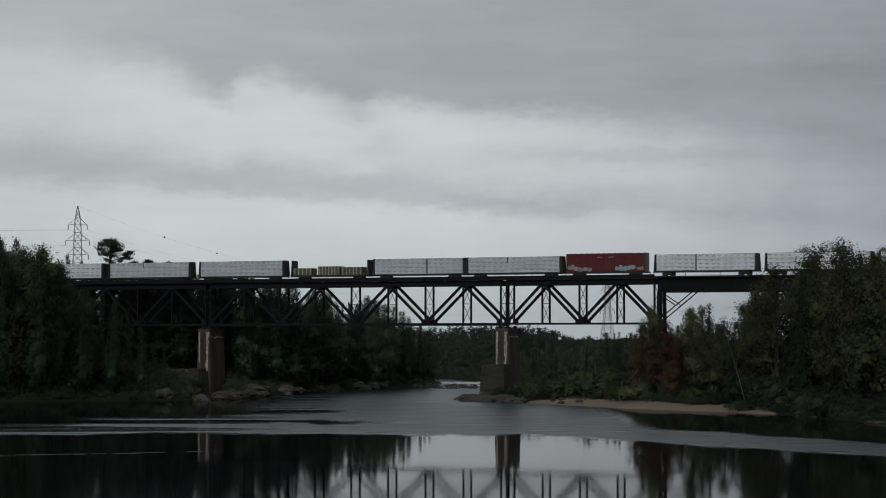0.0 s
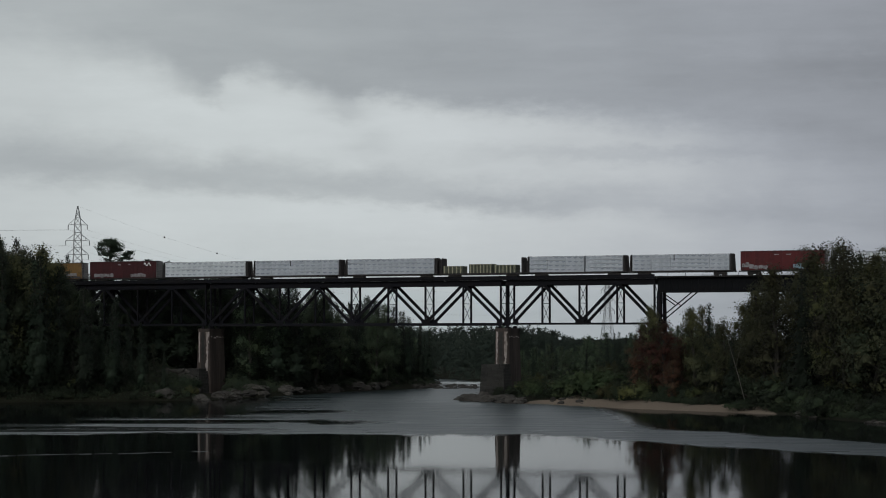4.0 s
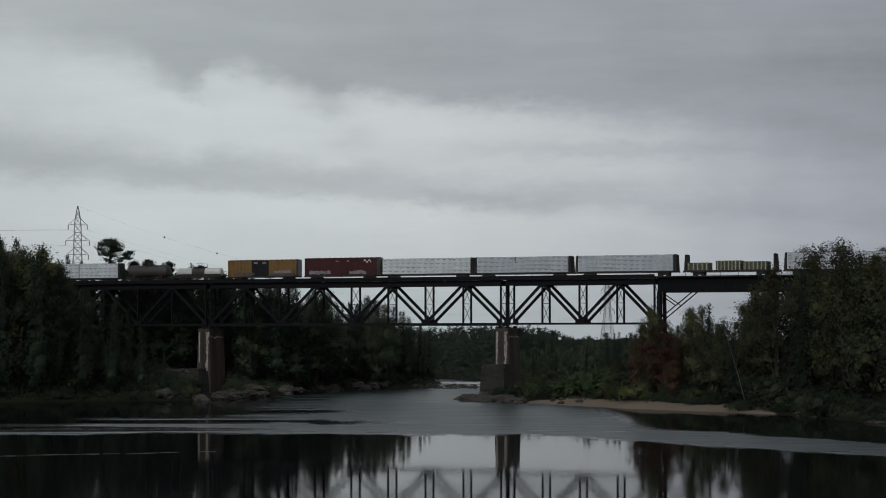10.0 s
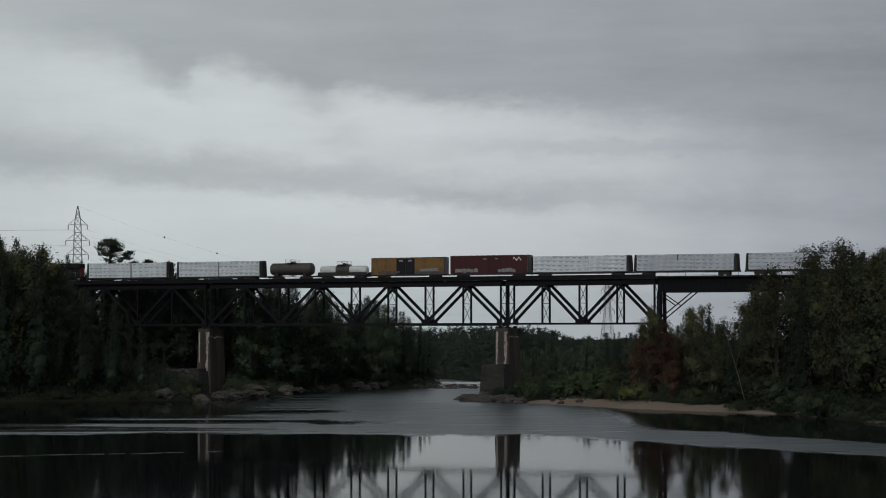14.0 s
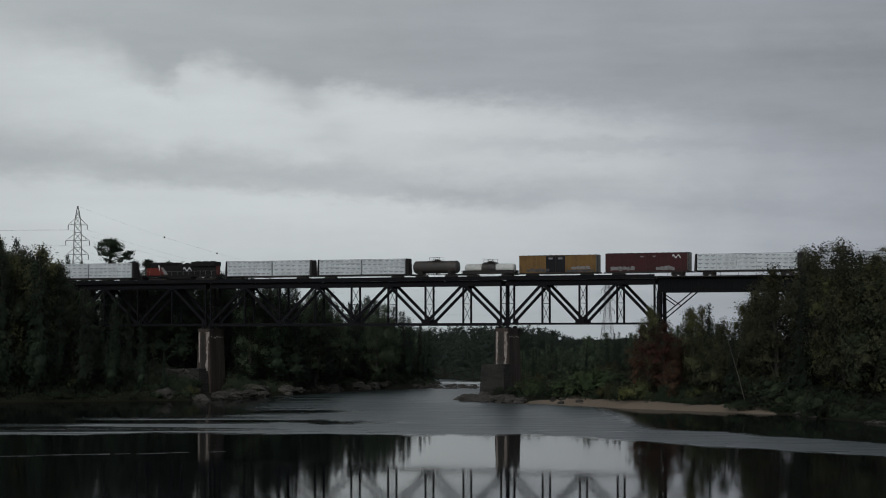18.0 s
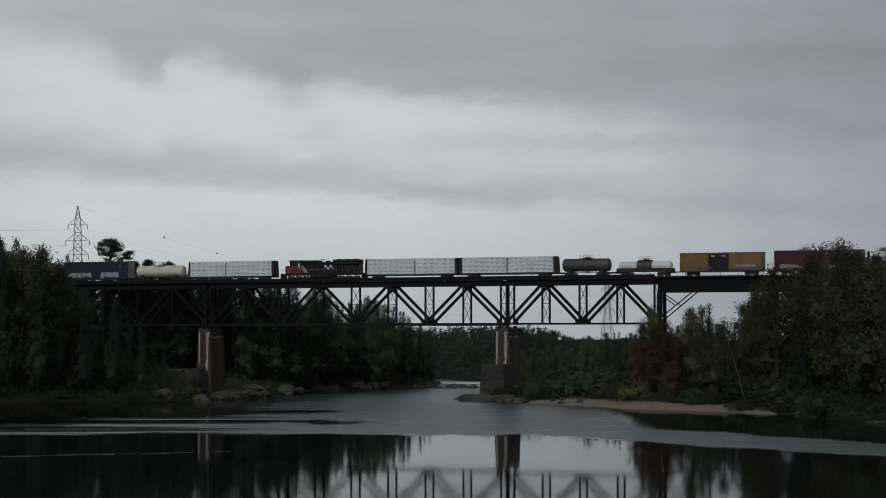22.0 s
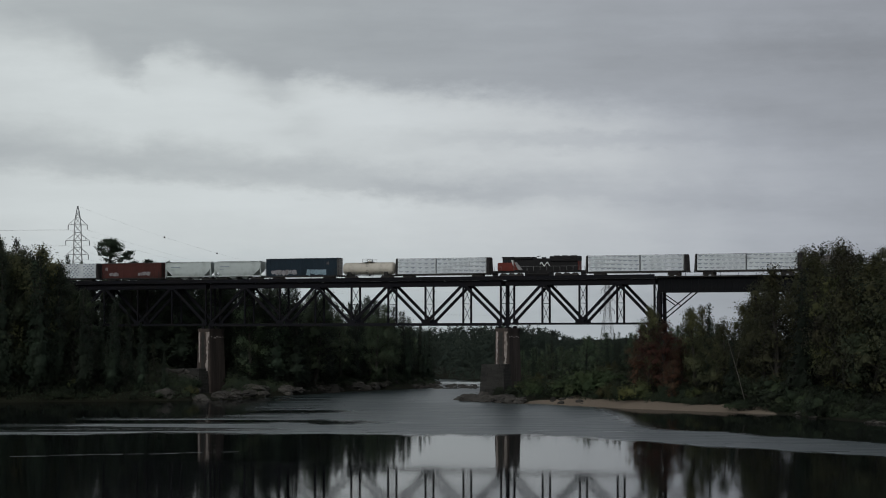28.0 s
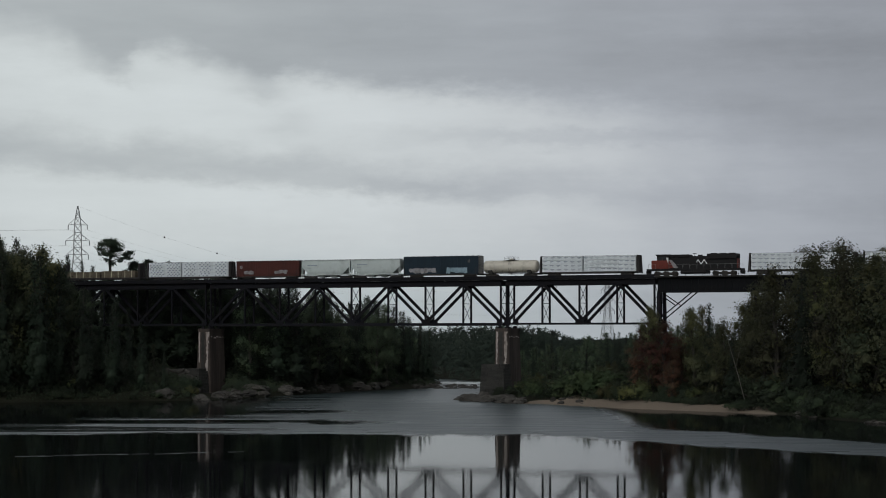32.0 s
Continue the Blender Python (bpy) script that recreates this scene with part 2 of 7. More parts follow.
def sky_material():
    m = bpy.data.materials.new("overcast_cloud")
    m.use_nodes = True
    nt = m.node_tree
    nt.nodes.clear()
    out = nt.nodes.new("ShaderNodeOutputMaterial")
    em = nt.nodes.new("ShaderNodeEmission")
    uv = nt.nodes.new("ShaderNodeUVMap")
    uv.uv_map = "bearing"
    vec = uv.outputs[0]
    sep = nt.nodes.new("ShaderNodeSeparateXYZ")
    nt.links.new(vec, sep.inputs[0])
    u, v = sep.outputs[0], sep.outputs[1]
    broad = noise_node(nt, vec, 1.0, 4.0, 0.55, (5.0, 15.0, 1))
    wisps = noise_node(nt, vec, 1.0, 6.0, 0.62, (16.0, 40.0, 1))
    shreds = noise_node(nt, vec, 1.0, 5.0, 0.65, (38.0, 70.0, 1))
    veil = noise_node(nt, vec, 1.0, 5.0, 0.6, (3.5, 26.0, 1))
    patches = noise_node(nt, vec, 1.0, 5.0, 0.6, (7.0, 16.0, 1))
    # bearing and depth below the top, both bent by the wisps
    ub = math_node(nt, "MULTIPLY_ADD", wisps, 0.03, math_node(nt, "SUBTRACT", u, 0.015))
    fac = math_node(nt, "MULTIPLY_ADD", ub, 1568.0 / 2200.0, 784.0 / 2200.0 + 0.15, clamp=True)
    q = math_node(nt, "MULTIPLY_ADD", v, -1568.0 / 600.0, 608.9 / 600.0)
    q = math_node(nt, "ADD", q, math_node(nt, "MULTIPLY_ADD", broad, 0.05, -0.025))
    q = math_node(nt, "ADD", q, math_node(nt, "MULTIPLY_ADD", wisps, 0.085, -0.0425))
    q = math_node(nt, "ADD", q, math_node(nt, "MULTIPLY_ADD", shreds, 0.05, -0.025))
    e1 = curve_node(nt, fac, [(x, y / 600.0) for x, y in DECK_EDGE])
    e2 = curve_node(nt, fac, [(x, y / 600.0) for x, y in STREAK_EDGE])
    deck = curve_node(nt, fac, ((-300, 0.46), (0, 0.44), (350, 0.41), (600, 0.385), (900, 0.358), (1200, 0.342), (1400, 0.325), (1600, 0.30), (1850, 0.29)))
    fade = curve_node(nt, fac, ((-300, 0.9), (0, 0.935), (220, 1.0), (720, 1.0), (860, 0.95), (1000, 0.905), (1120, 0.855), (1280, 0.74), (1400, 0.665), (1600, 0.58), (1850, 0.53)))
    depth = curve_node(nt, fac, ((-300, 0.9), (100, 0.95), (500, 0.95), (900, 0.75), (1200, 0.5), (1500, 0.3)))
    soft1 = curve_node(nt, fac, ((-300, 0.11), (80, 0.11), (200, 0.085), (290, 0.06), (600, 0.05), (900, 0.052), (1200, 0.08), (1600, 0.10)))
    soft2 = curve_node(nt, fac, ((-300, 0.035), (200, 0.03), (420, 0.02), (750, 0.02), (1000, 0.022), (1300, 0.05)))
    d1, d2 = math_node(nt, "SUBTRACT", q, e1), math_node(nt, "SUBTRACT", q, e2)
    under = smooth(nt, math_node(nt, "DIVIDE", d1, soft1), -1.0, 1.0)
    below = smooth(nt, math_node(nt, "DIVIDE", d2, soft2), -1.0, 1.0)
    # the streak darkens downwards to its sharp lower edge
    t = math_node(nt, "DIVIDE", d1, math_node(nt, "SUBTRACT", e2, e1))
    dim = math_node(nt, "MULTIPLY", smooth(nt, t, 0.50, 0.86), 0.155)
    dim = math_node(nt, "MULTIPLY", dim, math_node(nt, "MULTIPLY_ADD", smooth(nt, t, 0.84, 1.0), -0.38, 1.0))
    dim = math_node(nt, "MULTIPLY", dim, math_node(nt, "SUBTRACT", 1.0, below))
    dim = math_node(nt, "ADD", dim, math_node(nt, "MULTIPLY", smooth(nt, q, 0.62, 0.78), 0.06))
    haze = math_node(nt, "MULTIPLY", smooth(nt, q, 0.74, 0.93), 0.10)
    low = math_node(nt, "SUBTRACT", math_node(nt, "SUBTRACT", 0.608, haze), math_node(nt, "MULTIPLY", dim, depth))
    # fainter second streak, and a darker belt across the deck
    for amp, cu, cv, su, sv, slope in ((-0.085, 0.20, 0.438, 0.20, 0.026, 0.05), (0.03, -0.36, 0.29, 0.14, 0.05, 0.1), (-0.09, -0.145, 0.31, 0.035, 0.035, 0.5),
                                         (-0.05, -0.115, 0.40, 0.03, 0.03, -0.4), (-0.07, -0.31, 0.255, 0.04, 0.03, 0.4), (-0.035, -0.02, 0.46, 0.05, 0.02, 0.1), (-0.04, 0.02, 0.585, 0.10, 0.02, 0.1)):
        du = math_node(nt, "SUBTRACT", u, cu)
        dv = math_node(nt, "SUBTRACT", math_node(nt, "SUBTRACT", q, cv), math_node(nt, "MULTIPLY", du, slope))
        du, dv = math_node(nt, "MULTIPLY", du, 1.0 / su), math_node(nt, "MULTIPLY", dv, 1.0 / sv)
        r2 = math_node(nt, "ADD", math_node(nt, "MULTIPLY", du, du), math_node(nt, "MULTIPLY", dv, dv))
        low = math_node(nt, "MULTIPLY_ADD", math_node(nt, "POWER", 2.718, math_node(nt, "MULTIPLY", r2, -1.0)), amp, low)
    low = math_node(nt, "MULTIPLY", low, fade)
    belt = math_node(nt, "MULTIPLY", smooth(nt, u, 0.05, 0.45), math_node(nt, "MULTIPLY_ADD", smooth(nt, math_node(nt, "ABSOLUTE", math_node(nt, "SUBTRACT", q, 0.19)), 0.0, 0.10), 0.04, -0.04))
    deck = math_node(nt, "ADD", deck, belt)
    total = math_node(nt, "MULTIPLY_ADD", under, math_node(nt, "SUBTRACT", low, deck), deck)
    total = math_node(nt, "ADD", total, math_node(nt, "MULTIPLY_ADD", veil, 0.09, -0.045))
    total = math_node(nt, "ADD", total, math_node(nt, "MULTIPLY_ADD", patches, 0.075, -0.0375))
    bluer = smooth(nt, u, -0.35, 0.5)
    dark = mix_col(nt, bluer, (0.905, 0.985, 1.03), (0.92, 0.985, 1.095))
    pale = mix_col(nt, bluer, (0.925, 0.995, 1.01), (0.945, 0.995, 1.045))
    tint = mix_col(nt, smooth(nt, total, 0.34, 0.58), dark, pale)
    near = math_node(nt, "MULTIPLY", smooth(nt, q, 0.70, 0.90), math_node(nt, "MULTIPLY_ADD", bluer, -0.75, 0.9))
    nt.links.new(mix_col(nt, near, tint, (0.882, 0.995, 1.03)), em.inputs["Color"])
    nt.links.new(total, em.inputs["Strength"])
    nt.links.new(em.outputs[0], out.inputs[0])
    return m


SKYMAT = sky_material()


def water_material():
    m, nt, p = nodes_of("river_water")
    geo = nt.nodes.new("ShaderNodeNewGeometry").outputs["Position"]
    sep = nt.nodes.new("ShaderNodeSeparateXYZ")
    nt.links.new(geo, sep.inputs[0])
    x, y = sep.outputs[0], sep.outputs[1]
    wob = noise_node(nt, geo, 1.0, 4.0, 0.6, (0.035, 0.02, 1))
    wob2 = noise_node(nt, geo, 1.0, 4.0, 0.65, (0.14, 0.05, 1))
    yy = math_node(nt, "ADD", y, math_node(nt, "MULTIPLY_ADD", wob, 44.0, -22.0))
    yy = math_node(nt, "ADD", yy, math_node(nt, "MULTIPLY_ADD", wob2, 16.0, -8.0))
    # breeze-ruffled reach of the river, with calm slicks in it
    lo = math_node(nt, "SUBTRACT", 323.0, math_node(nt, "MULTIPLY", math_node(nt, "SUBTRACT", x, 12.0), 1.6))
    lo = math_node(nt, "MINIMUM", lo, 323.0)
    lo = math_node(nt, "MAXIMUM", lo, 255.0)
    ruffle = smooth(nt, math_node(nt, "SUBTRACT", yy, lo), -4.0, 4.0)
    hi = math_node(nt, "SUBTRACT", 349.0, math_node(nt, "MULTIPLY", math_node(nt, "SUBTRACT", x, 25.0), 1.75))
    lee = math_node(nt, "MULTIPLY", smooth(nt, x, 27.0, 35.0), smooth(nt, math_node(nt, "SUBTRACT", yy, hi), -6.0, 6.0))
    ruffle = math_node(nt, "MULTIPLY", ruffle, math_node(nt, "SUBTRACT", 1.0, lee))
    for y0, y1, x1 in ((412.0, 427.0, -12.0), (363.0, 373.0, -6.0), (390.0, 520.0, -31.0)):
        band = math_node(nt, "MULTIPLY", smooth(nt, yy, y0 - 4, y0 + 4), math_node(nt, "SUBTRACT", 1.0, smooth(nt, yy, y1 - 4, y1 + 4)))
        band = math_node(nt, "MULTIPLY", band, math_node(nt, "SUBTRACT", 1.0, smooth(nt, x, x1 - 12.0, x1)))
        ruffle = math_node(nt, "MULTIPLY", ruffle, math_node(nt, "SUBTRACT", 1.0, math_node(nt, "MULTIPLY", band, 0.85)))
    shelter = math_node(nt, "MULTIPLY", math_node(nt, "SUBTRACT", 1.0, smooth(nt, x, -68.0, -44.0)), smooth(nt, yy, 340.0, 365.0))
    ruffle = math_node(nt, "MULTIPLY", ruffle, math_node(nt, "SUBTRACT", 1.0, math_node(nt, "MULTIPLY", shelter, 0.9)))
    # threads of calm water drawn out by the current on the left reach
    thread = smooth(nt, noise_node(nt, geo, 1.0, 2.0, 0.5, (0.011, 0.085, 1)), 0.50, 0.60)
    reach = math_node(nt, "MULTIPLY", math_node(nt, "SUBTRACT", 1.0, smooth(nt, x, -40.0, -16.0)), 0.75)
    ruffle = math_node(nt, "MULTIPLY", ruffle, math_node(nt, "SUBTRACT", 1.0, math_node(nt, "MULTIPLY", thread, reach)))
    # Sky reflected by ruffled water is partly painted in as a lighter base colour.
    nt.links.new(mix_col(nt, ruffle, (0.003, 0.004, 0.004), (0.036, 0.050, 0.052)), p.inputs["Base Color"])
    streak = noise_node(nt, geo, 1.0, 4.0, 0.7, (0.05, 0.35, 1))
    rr = math_node(nt, "MULTIPLY_ADD", ruffle, 0.30, 0.034)
    rr = math_node(nt, "ADD", rr, math_node(nt, "MULTIPLY", math_node(nt, "MULTIPLY_ADD", streak, 0.5, -0.25), ruffle), clamp=True)
    nt.links.new(math_node(nt, "MAXIMUM", rr, 0.04), p.inputs["Roughness"])
    p.inputs["IOR"].default_value = 1.333
    p.inputs["Specular Tint"].default_value = (0.93, 1.0, 1.0, 1)
    w1 = noise_node(nt, geo, 1.0, 3.0, 0.6, (0.7, 0.45, 1))
    w2 = noise_node(nt, geo, 1.0, 3.0, 0.6, (0.08, 0.09, 1))
    h = math_node(nt, "ADD", math_node(nt, "MULTIPLY", w1, 0.42), w2)
    b = nt.nodes.new("ShaderNodeBump")
    b.inputs["Distance"].default_value = 0.10
    nt.links.new(math_node(nt, "MULTIPLY_ADD", ruffle, 0.20, 0.055), b.inputs["Strength"])
    nt.links.new(h, b.inputs["Height"])
    nt.links.new(b.outputs[0], p.inputs["Normal"])
    # the dark body of the water, mixed in to dim the reflection where it is calm
    body = nt.nodes.new("ShaderNodeBsdfDiffuse")
    body.inputs[0].default_value = (0.009, 0.011, 0.011, 1)
    mixer = nt.nodes.new("ShaderNodeMixShader")
    nt.links.new(math_node(nt, "MULTIPLY_ADD", ruffle, -0.30, 0.33), mixer.inputs[0])
    nt.links.new(p.outputs[0], mixer.inputs[1])
    nt.links.new(body.outputs[0], mixer.inputs[2])
    out = [n for n in nt.nodes if n.type == "OUTPUT_MATERIAL"][0]
    nt.links.new(mixer.outputs[0], out.inputs[0])
    return m


WATER = water_material()
WHITEWATER = surface("white_water", (0.6, 0.62, 0.62), (0.35, 0.37, 0.37), 0.8, 0.0, 2.0, 0.6)
FOAM = surface("river_foam", (0.17, 0.18, 0.185), (0.07, 0.075, 0.075), 0.8, 0.0, 2.0, 0.6)


def ground_material():
    m, nt, p = nodes_of("river_bank_ground")
    geo = nt.nodes.new("ShaderNodeNewGeometry").outputs["Position"]
    at = nt.nodes.new("ShaderNodeAttribute")
    at.attribute_name = "sand"
    n1 = noise_node(nt, geo, 0.15, 5.0)
    n2 = noise_node(nt, geo, 1.5, 4.0)
    soil = mix_col(nt, n1, (0.012, 0.011, 0.008), (0.022, 0.023, 0.013))
    sand = mix_col(nt, n2, (0.27, 0.215, 0.17), (0.18, 0.14, 0.108))
    f = smooth(nt, math_node(nt, "ADD", at.outputs["Fac"], math_node(nt, "MULTIPLY_ADD", n2, 0.3, -0.15)), 0.4, 0.6)
    nt.links.new(mix_col(nt, f, soil, sand), p.inputs["Base Color"])
    p.inputs["Roughness"].default_value = 0.95
    p.inputs["Specular IOR Level"].default_value = 0.1
    b = nt.nodes.new("ShaderNodeBump")
    b.inputs["Strength"].default_value = 0.5
    b.inputs["Distance"].default_value = 0.2
    nt.links.new(n2, b.inputs["Height"])
    nt.links.new(b.outputs[0], p.inputs["Normal"])
    return m


GROUND = ground_material()


# ------------------------------------------------------------------ mesh helpers
class Geo:
    """Collects vertices and faces of one mesh."""

    def __init__(self):
        self.v, self.f, self.m = [], [], []

    def add(self, verts, faces, mi=0):
        o = len(self.v)
        self.v.extend(tuple(v) for v in verts)
        self.f.extend(tuple(i + o for i in f) for f in faces)
        self.m.extend([mi] * len(faces))
        return self

    def box(self, x0, x1, y0, y1, z0, z1, c=0.0, mi=0):
        """A box, its long and upright edges chamfered by c."""
        if c <= 0:
            vs = [(x, y, z) for x in (x0, x1) for y in (y0, y1) for z in (z0, z1)]
            fs = [(0, 1, 3, 2), (4, 6, 7, 5), (0, 4, 5, 1), (2, 3, 7, 6), (0, 2, 6, 4), (1, 5, 7, 3)]
            return self.add(vs, fs, mi)
        ring = [(y0 + c, z0), (y1 - c, z0), (y1, z0 + c), (y1, z1 - c), (y1 - c, z1), (y0 + c, z1), (y0, z1 - c), (y0, z0 + c)]
        cy, cz = (y0 + y1) / 2, (z0 + z1) / 2
        ky, kz = 1 - 2 * c / (y1 - y0), 1 - 2 * c / (z1 - z0)
        vs = []
        for x, s in ((x0, 0), (x0 + c, 1), (x1 - c, 1), (x1, 0)):
            for y, z in ring:
                vs.append((x, y, z) if s else (x, cy + (y - cy) * ky, cz + (z - cz) * kz))
        fs = [tuple(range(7, -1, -1)), tuple(range(24, 32))]
        for k in range(3):
            for i in range(8):
                j = (i + 1) % 8
                fs.append((k * 8 + i, k * 8 + j, k * 8 + 8 + j, k * 8 + 8 + i))
        return self.add(vs, fs, mi)

    def beam(self, a, b, w, h, mi=0, up=(0, 0, 1)):
        """A bar of section w by h from a to b; h lies along up as far as it can."""
        a, b = Vector(a), Vector(b)
        d = (b - a).normalized()
        u = Vector(up)
        if abs(d.dot(u)) > 0.98:
            u = Vector((0, 1, 0)) if abs(d.y) < 0.9 else Vector((1, 0, 0))
        s = d.cross(u).normalized() * (w / 2)
        u = s.cross(d).normalized() * (h / 2)
        vs = [p + i * s + j * u for p in (a, b) for i, j in ((-1, -1), (1, -1), (1, 1), (-1, 1))]
        return self.add(vs, [(3, 2, 1, 0), (4, 5, 6, 7), (0, 1, 5, 4), (1, 2, 6, 5), (2, 3, 7, 6), (3, 0, 4, 7)], mi)

    def tube(self, a, b, r, r2=None, n=8, mi=0, caps=True):
        a, b = Vector(a), Vector(b)
        r2 = r if r2 is None else r2
        d = (b - a).normalized()
        u = d.orthogonal().normalized()
        s = d.cross(u)
        vs = [p + (u * math.cos(2 * math.pi * i / n) + s * math.sin(2 * math.pi * i / n)) * q for p, q in ((a, r), (b, r2)) for i in range(n)]
        fs = [(i, (i + 1) % n, n + (i + 1) % n, n + i) for i in range(n)]
        if caps:
            fs += [tuple(range(n - 1, -1, -1)), tuple(range(n, 2 * n))]
        return self.add(vs, fs, mi)

    def prism(self, profile, x0, x1, mi=0):
        """A closed (y, z) outline drawn out along x."""
        n = len(profile)
        vs = [(x, y, z) for x in (x0, x1) for y, z in profile]
        fs = [(i, (i + 1) % n, n + (i + 1) % n, n + i) for i in range(n)] + [tuple(range(n - 1, -1, -1)), tuple(range(n, 2 * n))]
        return self.add(vs, fs, mi)

    def lathe_x(self, rings, cz, n=20, mi=0):
        """Rings (x, radius) round an axis along x at height cz."""
        o = [(x, r * math.cos(2 * math.pi * i / n), cz + r * math.sin(2 * math.pi * i / n)) for x, r in rings for i in range(n)]
        fs = [(k * n + i, k * n + (i + 1) % n, (k + 1) * n + (i + 1) % n, (k + 1) * n + i) for k in range(len(rings) - 1) for i in range(n)]
        fs += [tuple(range(n - 1, -1, -1)), tuple(range((len(rings) - 1) * n, len(rings) * n))]
        return self.add(o, fs, mi)

    def mesh(self, name, *mats, shade=False):
        me = bpy.data.meshes.new(name)
        me.from_pydata(self.v, [], self.f)
        for m in mats:
            me.materials.append(m)
        if len(mats) > 1:
            me.polygons.foreach_set("material_index", self.m)
        if shade:
            me.polygons.foreach_set("use_smooth", [True] * len(self.f))
        me.update()
        return me


def part(name, data, material, parent, label="", at=None):
    """Links a Geo or a mesh as one part under a thing."""
    me = data.mesh(name, material) if isinstance(data, Geo) else data
    ob = new(name, me)
    ob.parent = parent
    if at is not None:
        ob.matrix_basis = at
    if label:
        tagged(ob, label)
    return ob


def thing(name, m, label, category, group="", kind=""):
    ob = new(name)
    ob.empty_display_size = 0.5
    ob.matrix_basis = m
    return tagged(ob, label, category, group, kind)


# ------------------------------------------------------------------ the line of the railway
PHI = radians(24.92)
ALONG, ACROSS = Vector((math.cos(PHI), -math.sin(PHI), 0)), Vector((math.sin(PHI), math.cos(PHI), 0))
TRACK0 = Vector((0.59, 517.4, 0))
RAIL_Z = 26.75


def on_line(s, l=0.0, z=0.0):
    """The point s metres along the track, l metres beyond its centre line, at height z."""
    p = TRACK0 + ALONG * s + ACROSS * l
    return Vector((p.x, p.y, z))


def line_pose(s, z, l=0.0):
    p = on_line(s, l, z)
    return Matrix.Translation(p) @ Matrix.Rotation(-PHI, 4, "Z")


def to_line(x, y):
    d = Vector((x, y, 0)) - TRACK0
    return d.dot(ALONG), d.dot(ACROSS)


# ------------------------------------------------------------------ sky backdrop
def build_sky():
    R, n, rows = 4300.0, 96, (-60.0, 0.0, 300.0, 700.0, 1300.0, 2200.0)
    vs, fs, uv = [], [], []
    for z in rows:
        for i in range(n + 1):
            a = radians(-75 + 150 * i / n)
            vs.append((R * math.sin(a), R * math.cos(a), z))
            uv.append((math.tan(a * 0.9) / 0.9 * 4050.0 / 1568.0, z / R * 4050.0 / 1568.0))
    w = n + 1
    for k in range(len(rows) - 1):
        for i in range(n):
            fs.append((k * w + i, k * w + w + i, k * w + w + i + 1, k * w + i + 1))
    me = bpy.data.meshes.new("sky_backdrop")
    me.from_pydata(vs, [], fs)
    layer = me.uv_layers.new(name="bearing")
    for lp in me.loops:
        layer.data[lp.index].uv = uv[lp.vertex_index]
    me.materials.append(SKYMAT)
    ob = new("backdrop", me)
    return tagged(ob, "grey overcast sky with drifting cloud bands", "sky", kind="structure")


SKY = build_sky()

# ------------------------------------------------------------------ river and ground
RIVER = [(-900, 60), (-900, 400), (-300, 452), (-150, 470), (-92, 476), (-60, 486), (-49, 497), (-40, 520), (-31, 545), (-27, 561), (-20, 578), (-12, 590),
         (-3, 612), (-1, 640), (-2, 680), (-40, 730), (-140, 770), (-300, 800), (-300, 840), (-100, 800), (0, 740), (12, 690), (11, 640), (10, 560),
         (12, 535), (9, 515), (4.4, 499), (7, 485), (14, 472), (20, 464), (34, 436), (52, 413), (60, 401), (62.6, 382), (70, 356), (110, 325), (170, 240), (220, 120), (220, 60)]


def shore_distance(px, py):
    """Metres to the water's edge, negative in the river."""
    px, py = np.asarray(px, float), np.asarray(py, float)
    best = np.full(px.shape, 1e9)
    inside = np.zeros(px.shape, bool)
    for (ax, ay), (bx, by) in zip(RIVER, RIVER[1:] + RIVER[:1]):
        dx, dy = bx - ax, by - ay
        t = np.clip(((px - ax) * dx + (py - ay) * dy) / (dx * dx + dy * dy), 0, 1)
        best = np.minimum(best, np.hypot(px - ax - t * dx, py - ay - t * dy))
        if ay != by:
            inside ^= ((ay > py) != (by > py)) & (px < (bx - ax) * (py - ay) / (by - ay) + ax)
    return np.where(inside, -best, best)


def ramp(v, lo, hi):
    t = np.clip((v - lo) / (hi - lo), 0, 1)
    return t * t * (3 - 2 * t)


